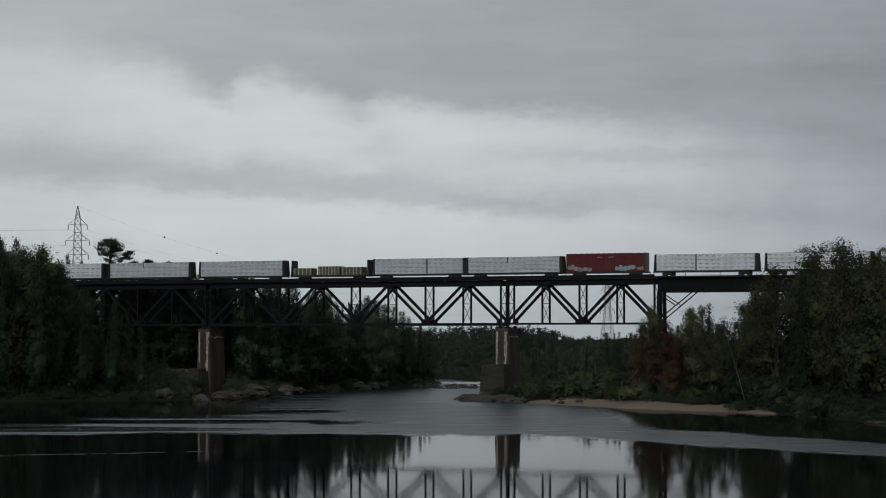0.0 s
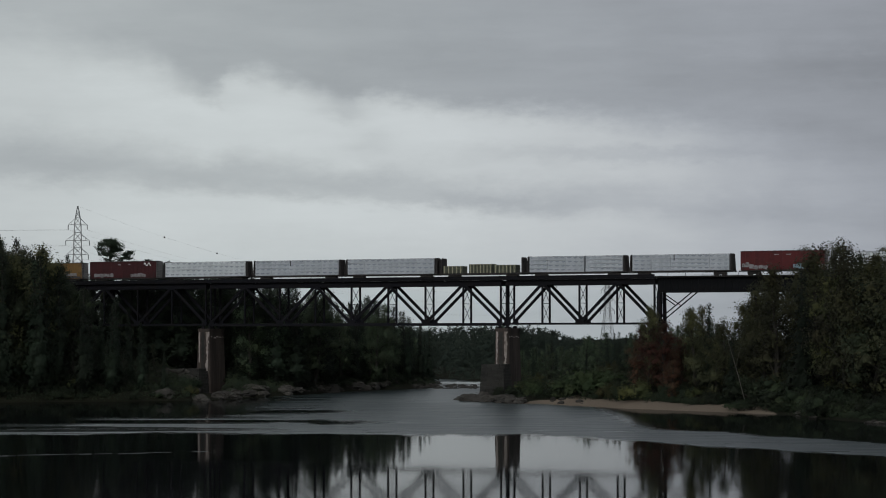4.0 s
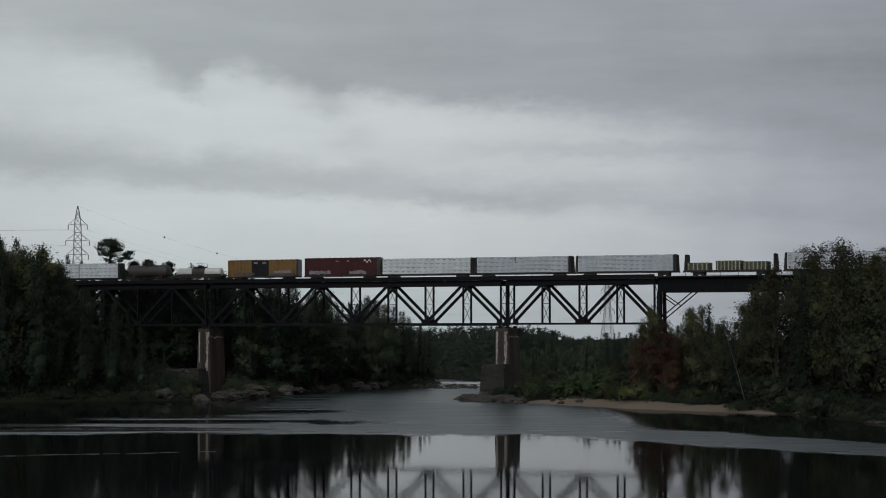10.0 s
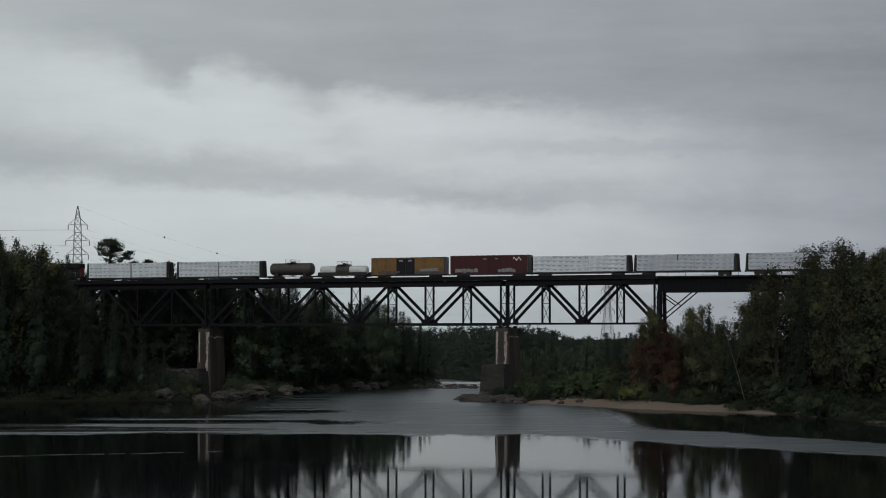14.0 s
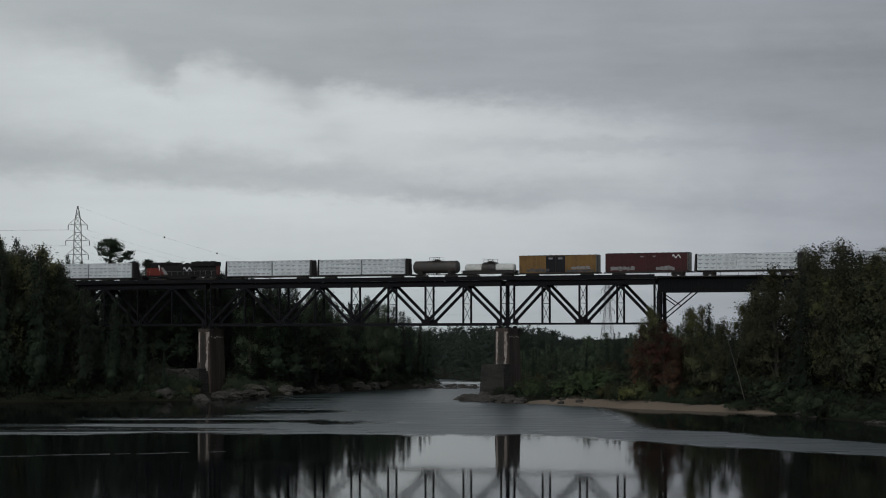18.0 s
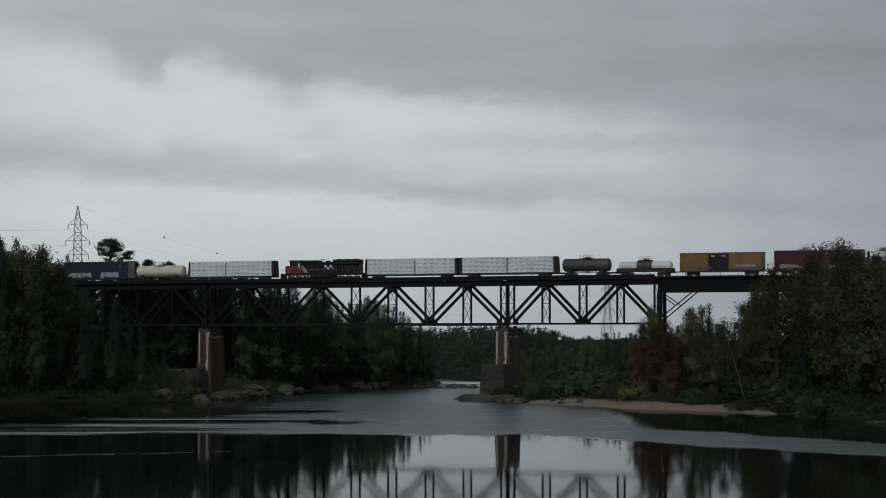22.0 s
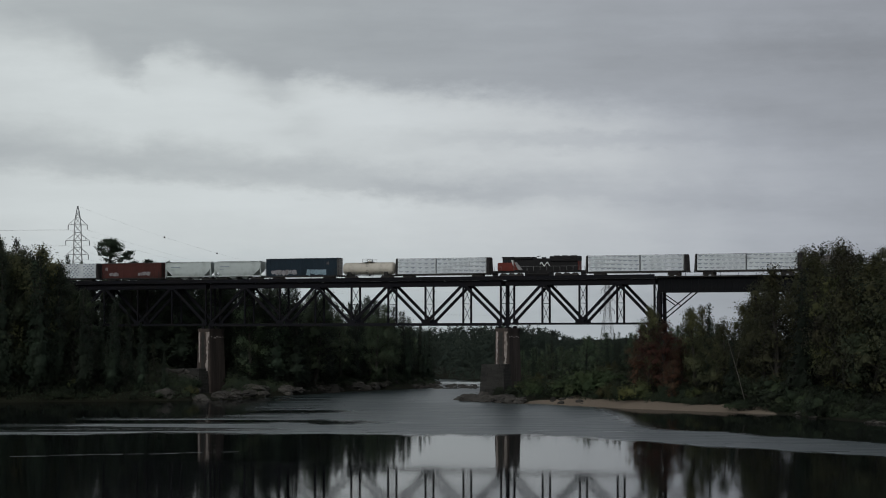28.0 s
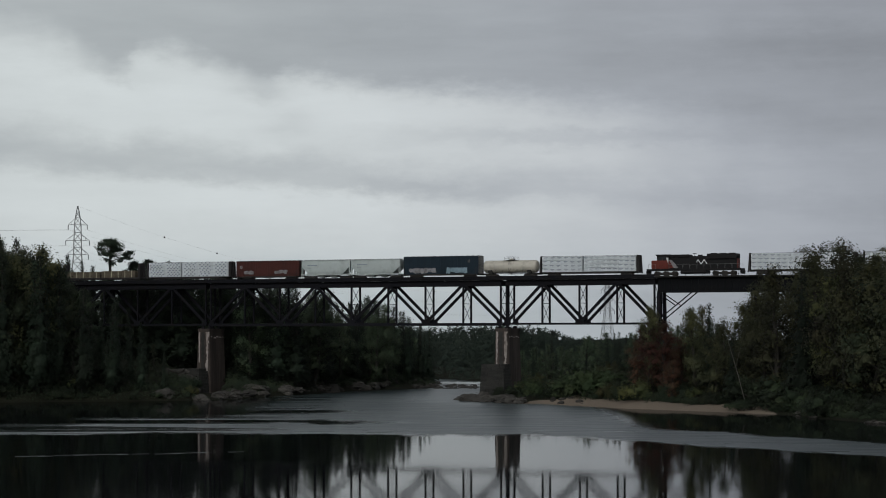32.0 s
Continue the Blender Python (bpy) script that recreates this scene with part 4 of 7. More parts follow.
def power_wires():
    (ax, ay, az, ah), (bx, by, bz, bh) = PYLONS
    ca, sa = math.cos(radians(12)), math.sin(radians(12))
    for t, w in ((0.70, 4.6), (0.838, 3.7), (0.578, 4.2)):
        for sx in (-1, 1):
            for run in (0, 1):
                p0 = Vector((ax + sx * w * ca, ay + sx * w * sa, az + t * ah - 2.0))
                p1 = Vector((bx + sx * w * ca, by + sx * w * sa, bz + t * bh - 2.0)) if run else Vector((ax - 330 + sx * w * ca, ay - 120 + sx * w * sa, az + t * ah + 8))
                g = Geo()
                n = 28
                pts = [p0.lerp(p1, i / n) - Vector((0, 0, (15.0 if run else 5.0) * 4 * (i / n) * (1 - i / n))) for i in range(n + 1)]
                side, up, r = (p1 - p0).cross(Vector((0, 0, 1))).normalized(), Vector((0, 0, 1)), 0.018
                ring = [q + a * side * r + b * up * r for q in pts for a, b in ((-1, 0), (0, -1), (1, 0), (0, 1))]
                g.add(ring, [(4 * k + i, 4 * k + (i + 1) % 4, 4 * k + 4 + (i + 1) % 4, 4 * k + 4 + i) for k in range(n) for i in range(4)])
                tagged(new("power_wire", g.mesh("power_wire", WIRE)), "thin grey high-voltage wire sagging between pylons", "power line", "wires of the power line")

    # shield wire between the peaks, with marker balls
    p0, p1 = Vector((ax, ay, az + ah)), Vector((bx, by, bz + bh))
    pts = [p0.lerp(p1, i / 40) - Vector((0, 0, 19.3 * 4 * (i / 40) * (1 - i / 40))) for i in range(41)]
    g = Geo()
    for a, b in zip(pts, pts[1:]):
        g.tube(a, b, 0.015, n=4, caps=False)
    tagged(new("shield_wire", g.mesh("shield_wire", WIRE)), "thin shield wire between the pylon peaks", "power line", "wires of the power line")
    for t in (0.118, 0.196, 0.585, 0.865):
        c = p0.lerp(p1, t) - Vector((0, 0, 19.3 * 4 * t * (1 - t)))
        g = Geo().lathe_x([(0.34 * math.cos(math.pi * k / 8), max(0.34 * math.sin(math.pi * k / 8), 0.01)) for k in range(8, -1, -1)], 0.0, 12)
        ball = new("marker_ball", g.mesh("marker_ball", UNDER, shade=True))
        ball.matrix_basis = Matrix.Translation(c)
        tagged(ball, "small dark marker ball on the shield wire", "marker ball", "marker balls")


power_wires()


# ------------------------------------------------------------------ trees, shrubs and rocks
def leaf_cards(centres, sizes, rng, spread, per, size, outward=None, jitter=0.4):
    """Small bent leaf sprays scattered round many clump centres and turned outwards, as vertex and face arrays."""
    n = len(centres) * per
    c = np.repeat(centres, per, 0) + rng.normal(0, 1, (n, 3)) * np.repeat(sizes, per)[:, None] * spread
    out = np.repeat(outward, per, 0) if outward is not None else np.tile([0.0, 0.0, 1.0], (n, 1))
    k = out + jitter * rng.normal(0, 1, (n, 3)) * 0.6
    k /= np.linalg.norm(k, axis=1)[:, None]
    a = np.cross(k, rng.normal(0, 1, (n, 3)))
    a /= np.linalg.norm(a, axis=1)[:, None]
    b = np.cross(k, a)
    s = size * (0.6 + 0.8 * rng.random(n))[:, None]
    v = np.stack([c - a * s * 0.9 - b * s * 0.3, c + a * s * 0.7 - b * s * 0.5, c + a * s * 0.2 + b * s * 0.8], 1).reshape(-1, 3)
    f = np.arange(n * 3).reshape(-1, 3)
    return v, f


ICO_V, ICO_F = [], []


def unit_ball():
    bm = bmesh.new()
    bmesh.ops.create_icosphere(bm, subdivisions=1, radius=1.0)
    ICO_V.append(np.array([v.co[:] for v in bm.verts]))
    bm.verts.index_update()
    ICO_F.append(np.array([[v.index for v in f.verts] for f in bm.faces]))
    bm.free()


unit_ball()


def lumps(balls, rng):
    """Uneven inner masses of twigs and leaves."""
    vs, fs, o = [], [], 0
    for c, r, flat in balls:
        k = r * (0.5 + 0.75 * rng.random(len(ICO_V[0])))[:, None]
        v = ICO_V[0] * k * np.array([1, 1, flat]) + c
        vs.append(v)
        fs.append(ICO_F[0] + o)
        o += len(v)
    return np.concatenate(vs), np.concatenate(fs)


def crown_mesh(v, f, lv, lf, mat):
    """Leaf sprays and inner leaf masses in one crown."""
    me = bpy.data.meshes.new("crown")
    me.vertices.add(len(v) + len(lv))
    me.vertices.foreach_set("co", np.concatenate([v, lv]).astype(np.float32).ravel())
    idx = np.concatenate([f.ravel(), (lf + len(v)).ravel()]).astype(np.int32)
    me.loops.add(len(idx))
    me.loops.foreach_set("vertex_index", idx)
    starts = np.concatenate([np.arange(0, f.size, 3), f.size + np.arange(0, lf.size, 3)]).astype(np.int32)
    me.polygons.add(len(starts))
    me.polygons.foreach_set("loop_start", starts)
    me.materials.append(mat)
    me.polygons.foreach_set("use_smooth", np.ones(len(starts), bool))
    me.update(calc_edges=True)
    return me


def mesh_np(name, v, f, mat):
    me = bpy.data.meshes.new(name)
    me.vertices.add(len(v))
    me.vertices.foreach_set("co", np.asarray(v, np.float32).ravel())
    me.loops.add(f.size)
    me.loops.foreach_set("vertex_index", f.ravel().astype(np.int32))
    me.polygons.add(len(f))
    me.polygons.foreach_set("loop_start", np.arange(0, f.size, f.shape[1], dtype=np.int32))
    me.materials.append(mat)
    me.update(calc_edges=True)
    return me


def trunk_mesh(name, pts, radii, limbs, mat):
    g = Geo()
    for a, b, ra, rb in zip(pts, pts[1:], radii, radii[1:]):
        g.tube(a, b, ra, rb, 7, caps=False)
    for a, b, r in limbs:
        m = (Vector(a) + Vector(b)) / 2 + Vector((0, 0, 0.08 * (Vector(b) - Vector(a)).length))
        g.tube(a, m, r, r * 0.7, 5, caps=False)
        g.tube(m, b, r * 0.7, r * 0.25, 5, caps=False)
    return g.mesh(name, mat)


def broadleaf(seed, leaf, bark=BARK, slim=1.0, low=0.22):
    """Meshes of a broadleaf tree one unit of 10 m high: trunk with limbs, and an uneven crown of leaf sprays."""
    rng = np.random.default_rng(seed)
    h = 10.0
    pts = [(0, 0, -0.6)]
    lean = rng.normal(0, 0.25, 2)
    for t in (0.0, 0.2, 0.4, 0.6, 0.8, 0.95):
        pts.append((lean[0] * t * 2 + rng.normal(0, 0.1), lean[1] * t * 2 + rng.normal(0, 0.1), t * h))
    radii = [0.24, 0.19, 0.16, 0.13, 0.1, 0.06, 0.02]
    lobes, limbs = [], []
    n = 15
    for i in range(n):
        t = low + (0.97 - low) * (i + 0.5) / n
        wide = slim * (2.5 * math.sin(math.pi * min(1, (t - low + 0.10) / (1.12 - low))) ** 0.7)
        ang = i * 2.4 + rng.normal(0, 0.5)
        r = wide * (0.30 + 0.65 * rng.random()) * (1 if t < 0.9 else 0.3)
        c = np.array([lean[0] * t * 2 + r * math.cos(ang), lean[1] * t * 2 + r * math.sin(ang), t * h + rng.normal(0, 0.25)])
        lobes.append((c, wide * 0.33 + 0.42 + 0.25 * rng.random()))
        limbs.append(((lean[0] * t * 2, lean[1] * t * 2, (t - 0.13) * h), tuple(c), 0.06))
    for t in (0.4, 0.6, 0.78):
        lobes.append((np.array([lean[0] * t * 2, lean[1] * t * 2, t * h]), 1.1 * slim))
    for t, r in ((0.86, 0.8), (0.93, 0.55)):
        lobes.append((np.array([lean[0] * t * 2, lean[1] * t * 2, t * h]), r * slim))
    centres, sizes, outs = [], [], []
    for c, r in lobes:
        m = int(54 * r / 0.8)
        d = rng.normal(0, 1, (m, 3))
        d /= np.linalg.norm(d, axis=1)[:, None]
        rad = r * (0.35 + 0.75 * rng.random(m))
        centres.append(c + d * rad[:, None] * np.array([1, 1, 0.8]))
        sizes.append(np.full(m, 0.20 + 0.12 * rng.random()))
        o = d + np.array([0, 0, 0.3]) + 0.5 * (c - np.array([0, 0, 0.55 * h])) / 4.0
        outs.append(o / np.linalg.norm(o, axis=1)[:, None])
    centres, sizes = np.concatenate(centres), np.concatenate(sizes)
    v, f = leaf_cards(centres, sizes, rng, 0.5, 4, 0.095, np.concatenate(outs))
    lv, lf = lumps([(c, r * 0.30, 0.85) for c, r in lobes[:14] + lobes[15:18]], rng)
    return trunk_mesh("trunk", pts, radii, limbs, bark), crown_mesh(v, f, lv, lf, leaf)


def spruce(seed, leaf, wide=1.0):
    rng = np.random.default_rng(seed)
    h = 10.0
    pts = [(0, 0, -0.6), (0, 0, 3), (0, 0, 6.5), (0, 0, 10)]
    centres, sizes, limbs, outs = [], [], [], []
    z = 0.6
    while z < 9.9:
        r = wide * (2.0 * (1 - z / 10.1) ** 0.95 + 0.05) * (0.75 + 0.4 * rng.random())
        k = max(4, int(8 - z * 0.4))
        for j in range(k):
            ang = 2 * math.pi * j / k + rng.random() * 0.8
            rr = r * (0.7 + 0.4 * rng.random())
            tip = np.array([rr * math.cos(ang), rr * math.sin(ang), z - 0.32 * rr])
            m = max(2, int(rr * 5.5))
            for q in range(m):
                t = (q + 0.7) / m
                centres.append(np.array([0, 0, z]) * (1 - t) + tip * t)
                sizes.append(0.15 + 0.08 * (1 - t))
                outs.append(np.array([math.cos(ang) * 0.75, math.sin(ang) * 0.75, 0.65]))
            if rng.random() < 0.3:
                limbs.append(((0, 0, z), tuple(tip), 0.03))
        z += 0.42 - 0.012 * z
    v, f = leaf_cards(np.array(centres), np.array(sizes), rng, 0.9, 4, 0.115, np.array(outs))
    lv, lf = lumps([(np.array([0, 0, q]), wide * 0.85 * (1 - q / 10.1), 1.3) for q in (1.2, 2.2, 3.2, 4.2, 5.2, 6.2, 7.2, 8.1)], rng)
    return trunk_mesh("trunk", pts, [0.2, 0.15, 0.08, 0.02], limbs, BARK), crown_mesh(v, f, lv, lf, leaf)


def old_pine(seed, tiers, leaf=NEEDLE):
    """A tall pine with bare trunk and uneven flat tufts of needles (offset, height, radius)."""
    rng = np.random.default_rng(seed)
    pts = [(0, 0, -0.6), (0.05, 0, 3), (-0.05, 0.05, 6.5), (0, 0, 9.8)]
    centres, sizes, limbs, outs = [], [], [], []
    for dx, dy, z, r in tiers:
        m = int(34 * r * r / 0.5) + 8
        d = rng.normal(0, 1, (m, 3)) * np.array([0.40, 0.40, 0.17]) * r
        centres.append(np.array([dx, dy, z]) + d)
        sizes.append(np.full(m, 0.17))
        o = d + np.array([0, 0, 0.25])
        outs.append(o / np.linalg.norm(o, axis=1)[:, None])
        limbs.append(((0, 0, z - 0.5), (dx, dy, z), 0.06))
    v, f = leaf_cards(np.concatenate(centres), np.concatenate(sizes), rng, 0.7, 6, 0.11, np.concatenate(outs))
    return trunk_mesh("trunk", pts, [0.24, 0.19, 0.13, 0.03], limbs, BARK), mesh_np("crown", v, f, leaf)


def shrub(seed, leaf):
    rng = np.random.default_rng(seed)
    limbs, centres, sizes, outs = [], [], [], []
    for i in range(9):
        ang, r = i * 2.4, 0.4 + 1.6 * rng.random()
        c = np.array([r * math.cos(ang), r * math.sin(ang), 0.7 + 1.5 * rng.random() * (1 - r / 3)])
        limbs.append(((0, 0, 0), tuple(c), 0.05))
        m = 30
        d = rng.normal(0, 1, (m, 3))
        d /= np.linalg.norm(d, axis=1)[:, None]
        centres.append(c + d * (0.75 * (0.5 + 0.5 * rng.random(m)))[:, None])
        sizes.append(np.full(m, 0.22))
        outs.append(d * 0.8 + np.array([0, 0, 0.4]))
    v, f = leaf_cards(np.concatenate(centres), np.concatenate(sizes), rng, 1.0, 4, 0.15, np.concatenate(outs))
    v[:, 2] = np.abs(v[:, 2])
    lv, lf = lumps([(np.array(b), 0.42, 0.9) for _, b, _ in limbs], rng)
    return trunk_mesh("trunk", [(0, 0, -0.5), (0, 0, 0.5), (0.1, 0, 1.2)], [0.12, 0.08, 0.03], limbs, BARK), crown_mesh(v, f, lv, lf, leaf)


KINDS = {
    "leafy": [broadleaf(s, LEAF, BARK, 1.0, 0.08) for s in (11, 12, 13, 14, 15)],
    "slim": [broadleaf(s, LEAF, BARK, 0.75, 0.03) for s in (21, 22, 23)],
    "olive": [broadleaf(s, LEAF_OLIVE, BARK, w, 0.06) for s, w in ((91, 1.0), (92, 0.85), (93, 0.7), (94, 1.1))],
    "lit": [broadleaf(s, LEAF_LIT, BARK, w, 0.04) for s, w in ((96, 1.0), (97, 0.8))],
    "warm": [broadleaf(s, LEAF_WARM, BARK, 0.85, 0.15) for s in (31, 32)],
    "red": [broadleaf(s, LEAF_RED, BARK, 0.8, 0.12) for s in (41, 42)],
    "birch": [broadleaf(s, LEAF_WARM, BIRCH, 0.6, 0.3) for s in (51,)],
    "spruce": [spruce(s, NEEDLE, w) for s, w in ((61, 1.0), (62, 0.85), (63, 1.2))],
    "pine": [old_pine(71, [(-0.2, 0, 9.5, 0.9), (0.35, 0.1, 9.4, 0.8), (-0.8, 0, 9.0, 0.9), (0.1, -0.3, 8.9, 1.0), (0.7, 0, 8.9, 0.9), (-1.0, 0.2, 8.3, 0.8), (0.3, 0.1, 8.2, 1.0), (0.9, 0, 8.2, 0.8), (-0.6, -0.2, 7.7, 0.8), (0.1, 0, 7.4, 0.8), (-0.3, 0, 6.8, 0.6),
                           (0.1, 0, 6.2, 0.6), (1.7, 0, 7.5, 0.75), (2.1, 0, 7.8, 0.6), (1.3, 0, 7.0, 0.65), (1.9, 0, 7.0, 0.55), (0.9, 0, 6.6, 0.45)])],
    "shrub": [shrub(s, SHRUB) for s in (81, 82, 83)],
    "warm_shrub": [shrub(84, SHRUB_WARM)],
    "green_shrub": [shrub(s, SHRUB_GREEN) for s in (85, 86)],
}
LABELS = {
    "leafy": ("broadleaf_tree", "dense dark green broadleaf tree on the river bank"),
    "slim": ("broadleaf_tree", "slender dark green broadleaf tree in the wood"),
    "olive": ("broadleaf_tree", "full olive green broadleaf tree on the river bank"),
    "lit": ("broadleaf_tree", "mid-green broadleaf tree in the wood beyond the bridge"),
    "warm": ("broadleaf_tree", "broadleaf tree with yellowing green leaves"),
    "red": ("maple_tree", "broadleaf tree turning dull red among green"),
    "birch": ("birch_tree", "pale-barked birch with thin yellowing crown"),
    "spruce": ("spruce_tree", "dark pointed spruce in the bank wood"),
    "pine": ("pine_tree", "tall old pine with flat tufted crown"),
    "shrub": ("shrub", "low dark green shrub along the shore"),
    "green_shrub": ("shrub", "rounded mid-green bush behind the beach"),
    "warm_shrub": ("shrub", "low yellowish green shrub along the shore"),
}
TREES = random.Random(5)


def plant(kind, x, y, height, wide=1.0, z=None, label=""):
    meshes = KINDS[kind]
    trunk, crown = meshes[TREES.randrange(len(meshes))]
    turn = TREES.uniform(0, 360)
    # Keeps the camera's line of sight to the left pier free of plants.
    if 480 < y < 542 and abs(x + 0.1017 * y) < 4.0:
        return None
    name, text = LABELS[kind]
    z = float(ground_height(x, y)) if z is None else z
    unit = 3.0 if "shrub" in kind else 10.0
    k = height / unit
    ob = thing(name, pose(x, y, z, 0, 0, turn), label or text, "shrub" if "shrub" in kind else "tree", "trees of the river banks")
    ob.scale = (k * wide, k * wide, k)
    part("trunk", trunk, None, ob)
    part("crown", crown, None, ob)
    return ob


def interp(x, table):
    return float(np.interp(x, [a for a, _ in table], [b for _, b in table]))


# tree-top heights fitted to the skyline in the camera's view (cross distance scaled to one depth, height)
CANOPY_LEFT_FRONT = [(-130, 36.8), (-100, 36), (-92, 34.4), (-88, 31.4), (-84, 28), (-78, 24.5), (-73, 22), (-68, 19), (-63, 11), (-58, 7)]
CANOPY_LEFT_BACK = [(-150, 34), (-97, 30), (-78, 29.8), (-70, 29.5), (-60, 29.5), (-52, 29.2), (-48, 28.4), (-43, 27.4), (-40, 26.6), (-36, 26.0), (-33, 25.0), (-28, 22.5), (-24, 22), (-19.5, 23.6), (-15, 22.5), (-11, 19.5), (-6.5, 16.8), (0, 15), (10, 14)]
CANOPY_RIGHT = [(22, 6), (30, 7), (34, 12), (36, 18), (39, 20), (42, 17), (44, 13), (46, 14), (48.5, 19.8), (51, 19.4), (52.5, 17), (55, 16.8), (57, 19), (59.5, 22.6), (61.5, 25.2), (63.5, 27), (67.5, 28), (69.5, 31), (71.5, 31.6), (78, 32.2), (82, 31.6), (130, 31.6)]


def scatter(rng, x0, x1, y0, y1, gap, count):
    got = []
    for _ in range(count * 12):
        x, y = rng.uniform(x0, x1), rng.uniform(y0, y1)
        if all((x - a) ** 2 + (y - b) ** 2 > gap * gap for a, b in got):
            got.append((x, y))
            if len(got) >= count:
                break
    return got


def plant_woods():
    rng = random.Random(9)
    # left bank, before and behind the bridge
    for x, y in scatter(rng, -128, -1, 480, 690, 4.6, 480):
        d = float(shore_distance(x, y))
        s, l = to_line(x, y)
        if d < 4 or abs(l) < 5 or (l < -14 and x < -60 and d > 34) or (l < 0 and d > 20 and rng.random() < 0.3) or x / y < -0.21:
            continue
        g = float(ground_height(x, y))
        if l < 0:
            top = interp(x * 512 / y, CANOPY_LEFT_FRONT)
        else:
            if l > 80 or (l > 28 and d > 25 and rng.random() < 0.45):
                continue
            top = interp(x * 590 / y, CANOPY_LEFT_BACK)
        top += 0 if rng.random() < 0.15 else -rng.uniform(0, 5)
        h = top - g
        if h < 3:
            continue
        if h < 6:
            plant("shrub", x, y, h * 0.8, 1.1)
            continue
        pick = rng.random()
        kind = "spruce" if pick < 0.62 else "slim" if pick < 0.78 else "leafy" if pick < 0.97 else "warm"
        if l > 0 and x > -50 and kind in ("leafy", "slim"):
            kind = "lit"
        plant(kind, x, y, min(h, 29), rng.uniform(0.85, 1.15) * (0.8 if h > 22 else 1.0))
    for x, y in scatter(rng, -114, -84, 480, 545, 3.4, 60):
        if to_line(x, y)[1] < -6 and float(shore_distance(x, y)) > 3:
            h = interp(x * 512 / y, CANOPY_LEFT_FRONT) - rng.uniform(0, 4) - float(ground_height(x, y))
            plant(("spruce", "leafy", "leafy", "olive")[rng.randrange(4)], x, y, min(h, 31), 0.9)
    # thick growth on the point where the left bank turns
    for x, y in scatter(rng, -36, -2, 560, 655, 3.3, 110):
        l = to_line(x, y)[1]
        if float(shore_distance(x, y)) > 2.5 and l > 5:
            h = interp(x * 590 / y, CANOPY_LEFT_BACK) - rng.uniform(0, 3.5) - float(ground_height(x, y))
            if rng.random() < 0.5:
                plant("spruce", x, y, h + 1.2, 0.9)
            else:
                plant("lit", x, y, h * 0.88, 0.95)
    # close-set trees just behind the bridge
    for x, y in scatter(rng, -104, -30, 520, 625, 3.0, 330):
        l = to_line(x, y)[1]
        if float(shore_distance(x, y)) > 3 and 6 < l < 24:
            h = interp(x * 590 / y, CANOPY_LEFT_BACK) - rng.uniform(0, 1.0 if x * 590 / y < -38 else 3.0) - float(ground_height(x, y))
            if h > 4:
                plant("spruce" if rng.random() < 0.72 else "lit" if x > -52 else "slim", x, y, min(h, 29), 1.35)
    # overhanging growth along the dark shore
    for x, y in scatter(rng, -108, -50, 470, 560, 1.7, 400):
        if 0.5 < float(shore_distance(x, y)) < 2.6:
            plant("shrub", x, y, rng.uniform(1.4, 2.6), rng.uniform(1.0, 1.4))
    # right bank
    for x, y in scatter(rng, 20, 104, 340, 520, 4.6, 300):
        d = float(shore_distance(x, y))
        s, l = to_line(x, y)
        if d < 9 or abs(l) < 5 or (l > 0 and s < 62) or x / y > 0.215 or (d > 24 and rng.random() < 0.5):
            continue
        g = float(ground_height(x, y))
        top = interp(x * 440 / y, CANOPY_RIGHT)
        top = EYE[2] + (top - EYE[2]) * y / 440
        top += rng.uniform(-0.5, 0.8) if rng.random() < (0.5 if x * 440 / y > 70 else 0.25) else -rng.uniform(0.5, 5.5)
        if x * 440 / y > 68:
            top -= 1.3
        h = top - g
        if h < 2:
            continue
        if h < 6:
            plant("shrub", x, y, h * 0.8, 1.1)
            continue
        pick = rng.random()
        xx = x * 440 / y
        kind = "olive" if pick < 0.52 else "leafy" if pick < 0.76 else "warm" if pick < 0.9 else "spruce"
        if 36 < xx < 45 and pick > 0.35:
            kind = "red"
        if xx > 74 and pick > 0.8:
            kind = "warm"
        plant(kind, x, y, min(h, 27), rng.uniform(0.85, 1.15))
    # peninsula behind the middle pier, and the wood beyond it
    for x, y in scatter(rng, 12, 75, 440, 640, 4.6, 260):
        d = float(shore_distance(x, y))
        s, l = to_line(x, y)
        if d < 4 or abs(l) < 4.5 or (l < 0 and s > 40):
            continue
        h = rng.uniform(2.5, 4.5) if y < 560 else rng.uniform(6, 10.5)
        if h < 5:
            plant(("warm_shrub", "green_shrub", "shrub", "shrub")[rng.randrange(4)], x, y, h, 1.1)
        else:
            plant("lit" if rng.random() < 0.7 else "spruce", x, y, h)
    # shrubs along both shores
    for x, y in scatter(rng, -110, 0, 478, 640, 2.6, 330):
        d = float(shore_distance(x, y))
        if 2.5 < d < 9:
            plant("warm_shrub" if rng.random() < 0.12 else "shrub", x, y, rng.uniform(1.8, 3.6), rng.uniform(0.9, 1.3))
    for x, y in scatter(rng, 18, 100, 345, 460, 2.6, 330):
        d = float(shore_distance(x, y))
        if 9.5 < d < 18 or (x > 60 and 2.5 < d < 14):
            plant("warm_shrub" if rng.random() < (0.12 if x < 54 else 0.03) else "shrub", x, y, rng.uniform(2.0, 4.2) * (1.6 if x > 54 else 1.15), rng.uniform(0.9, 1.3))


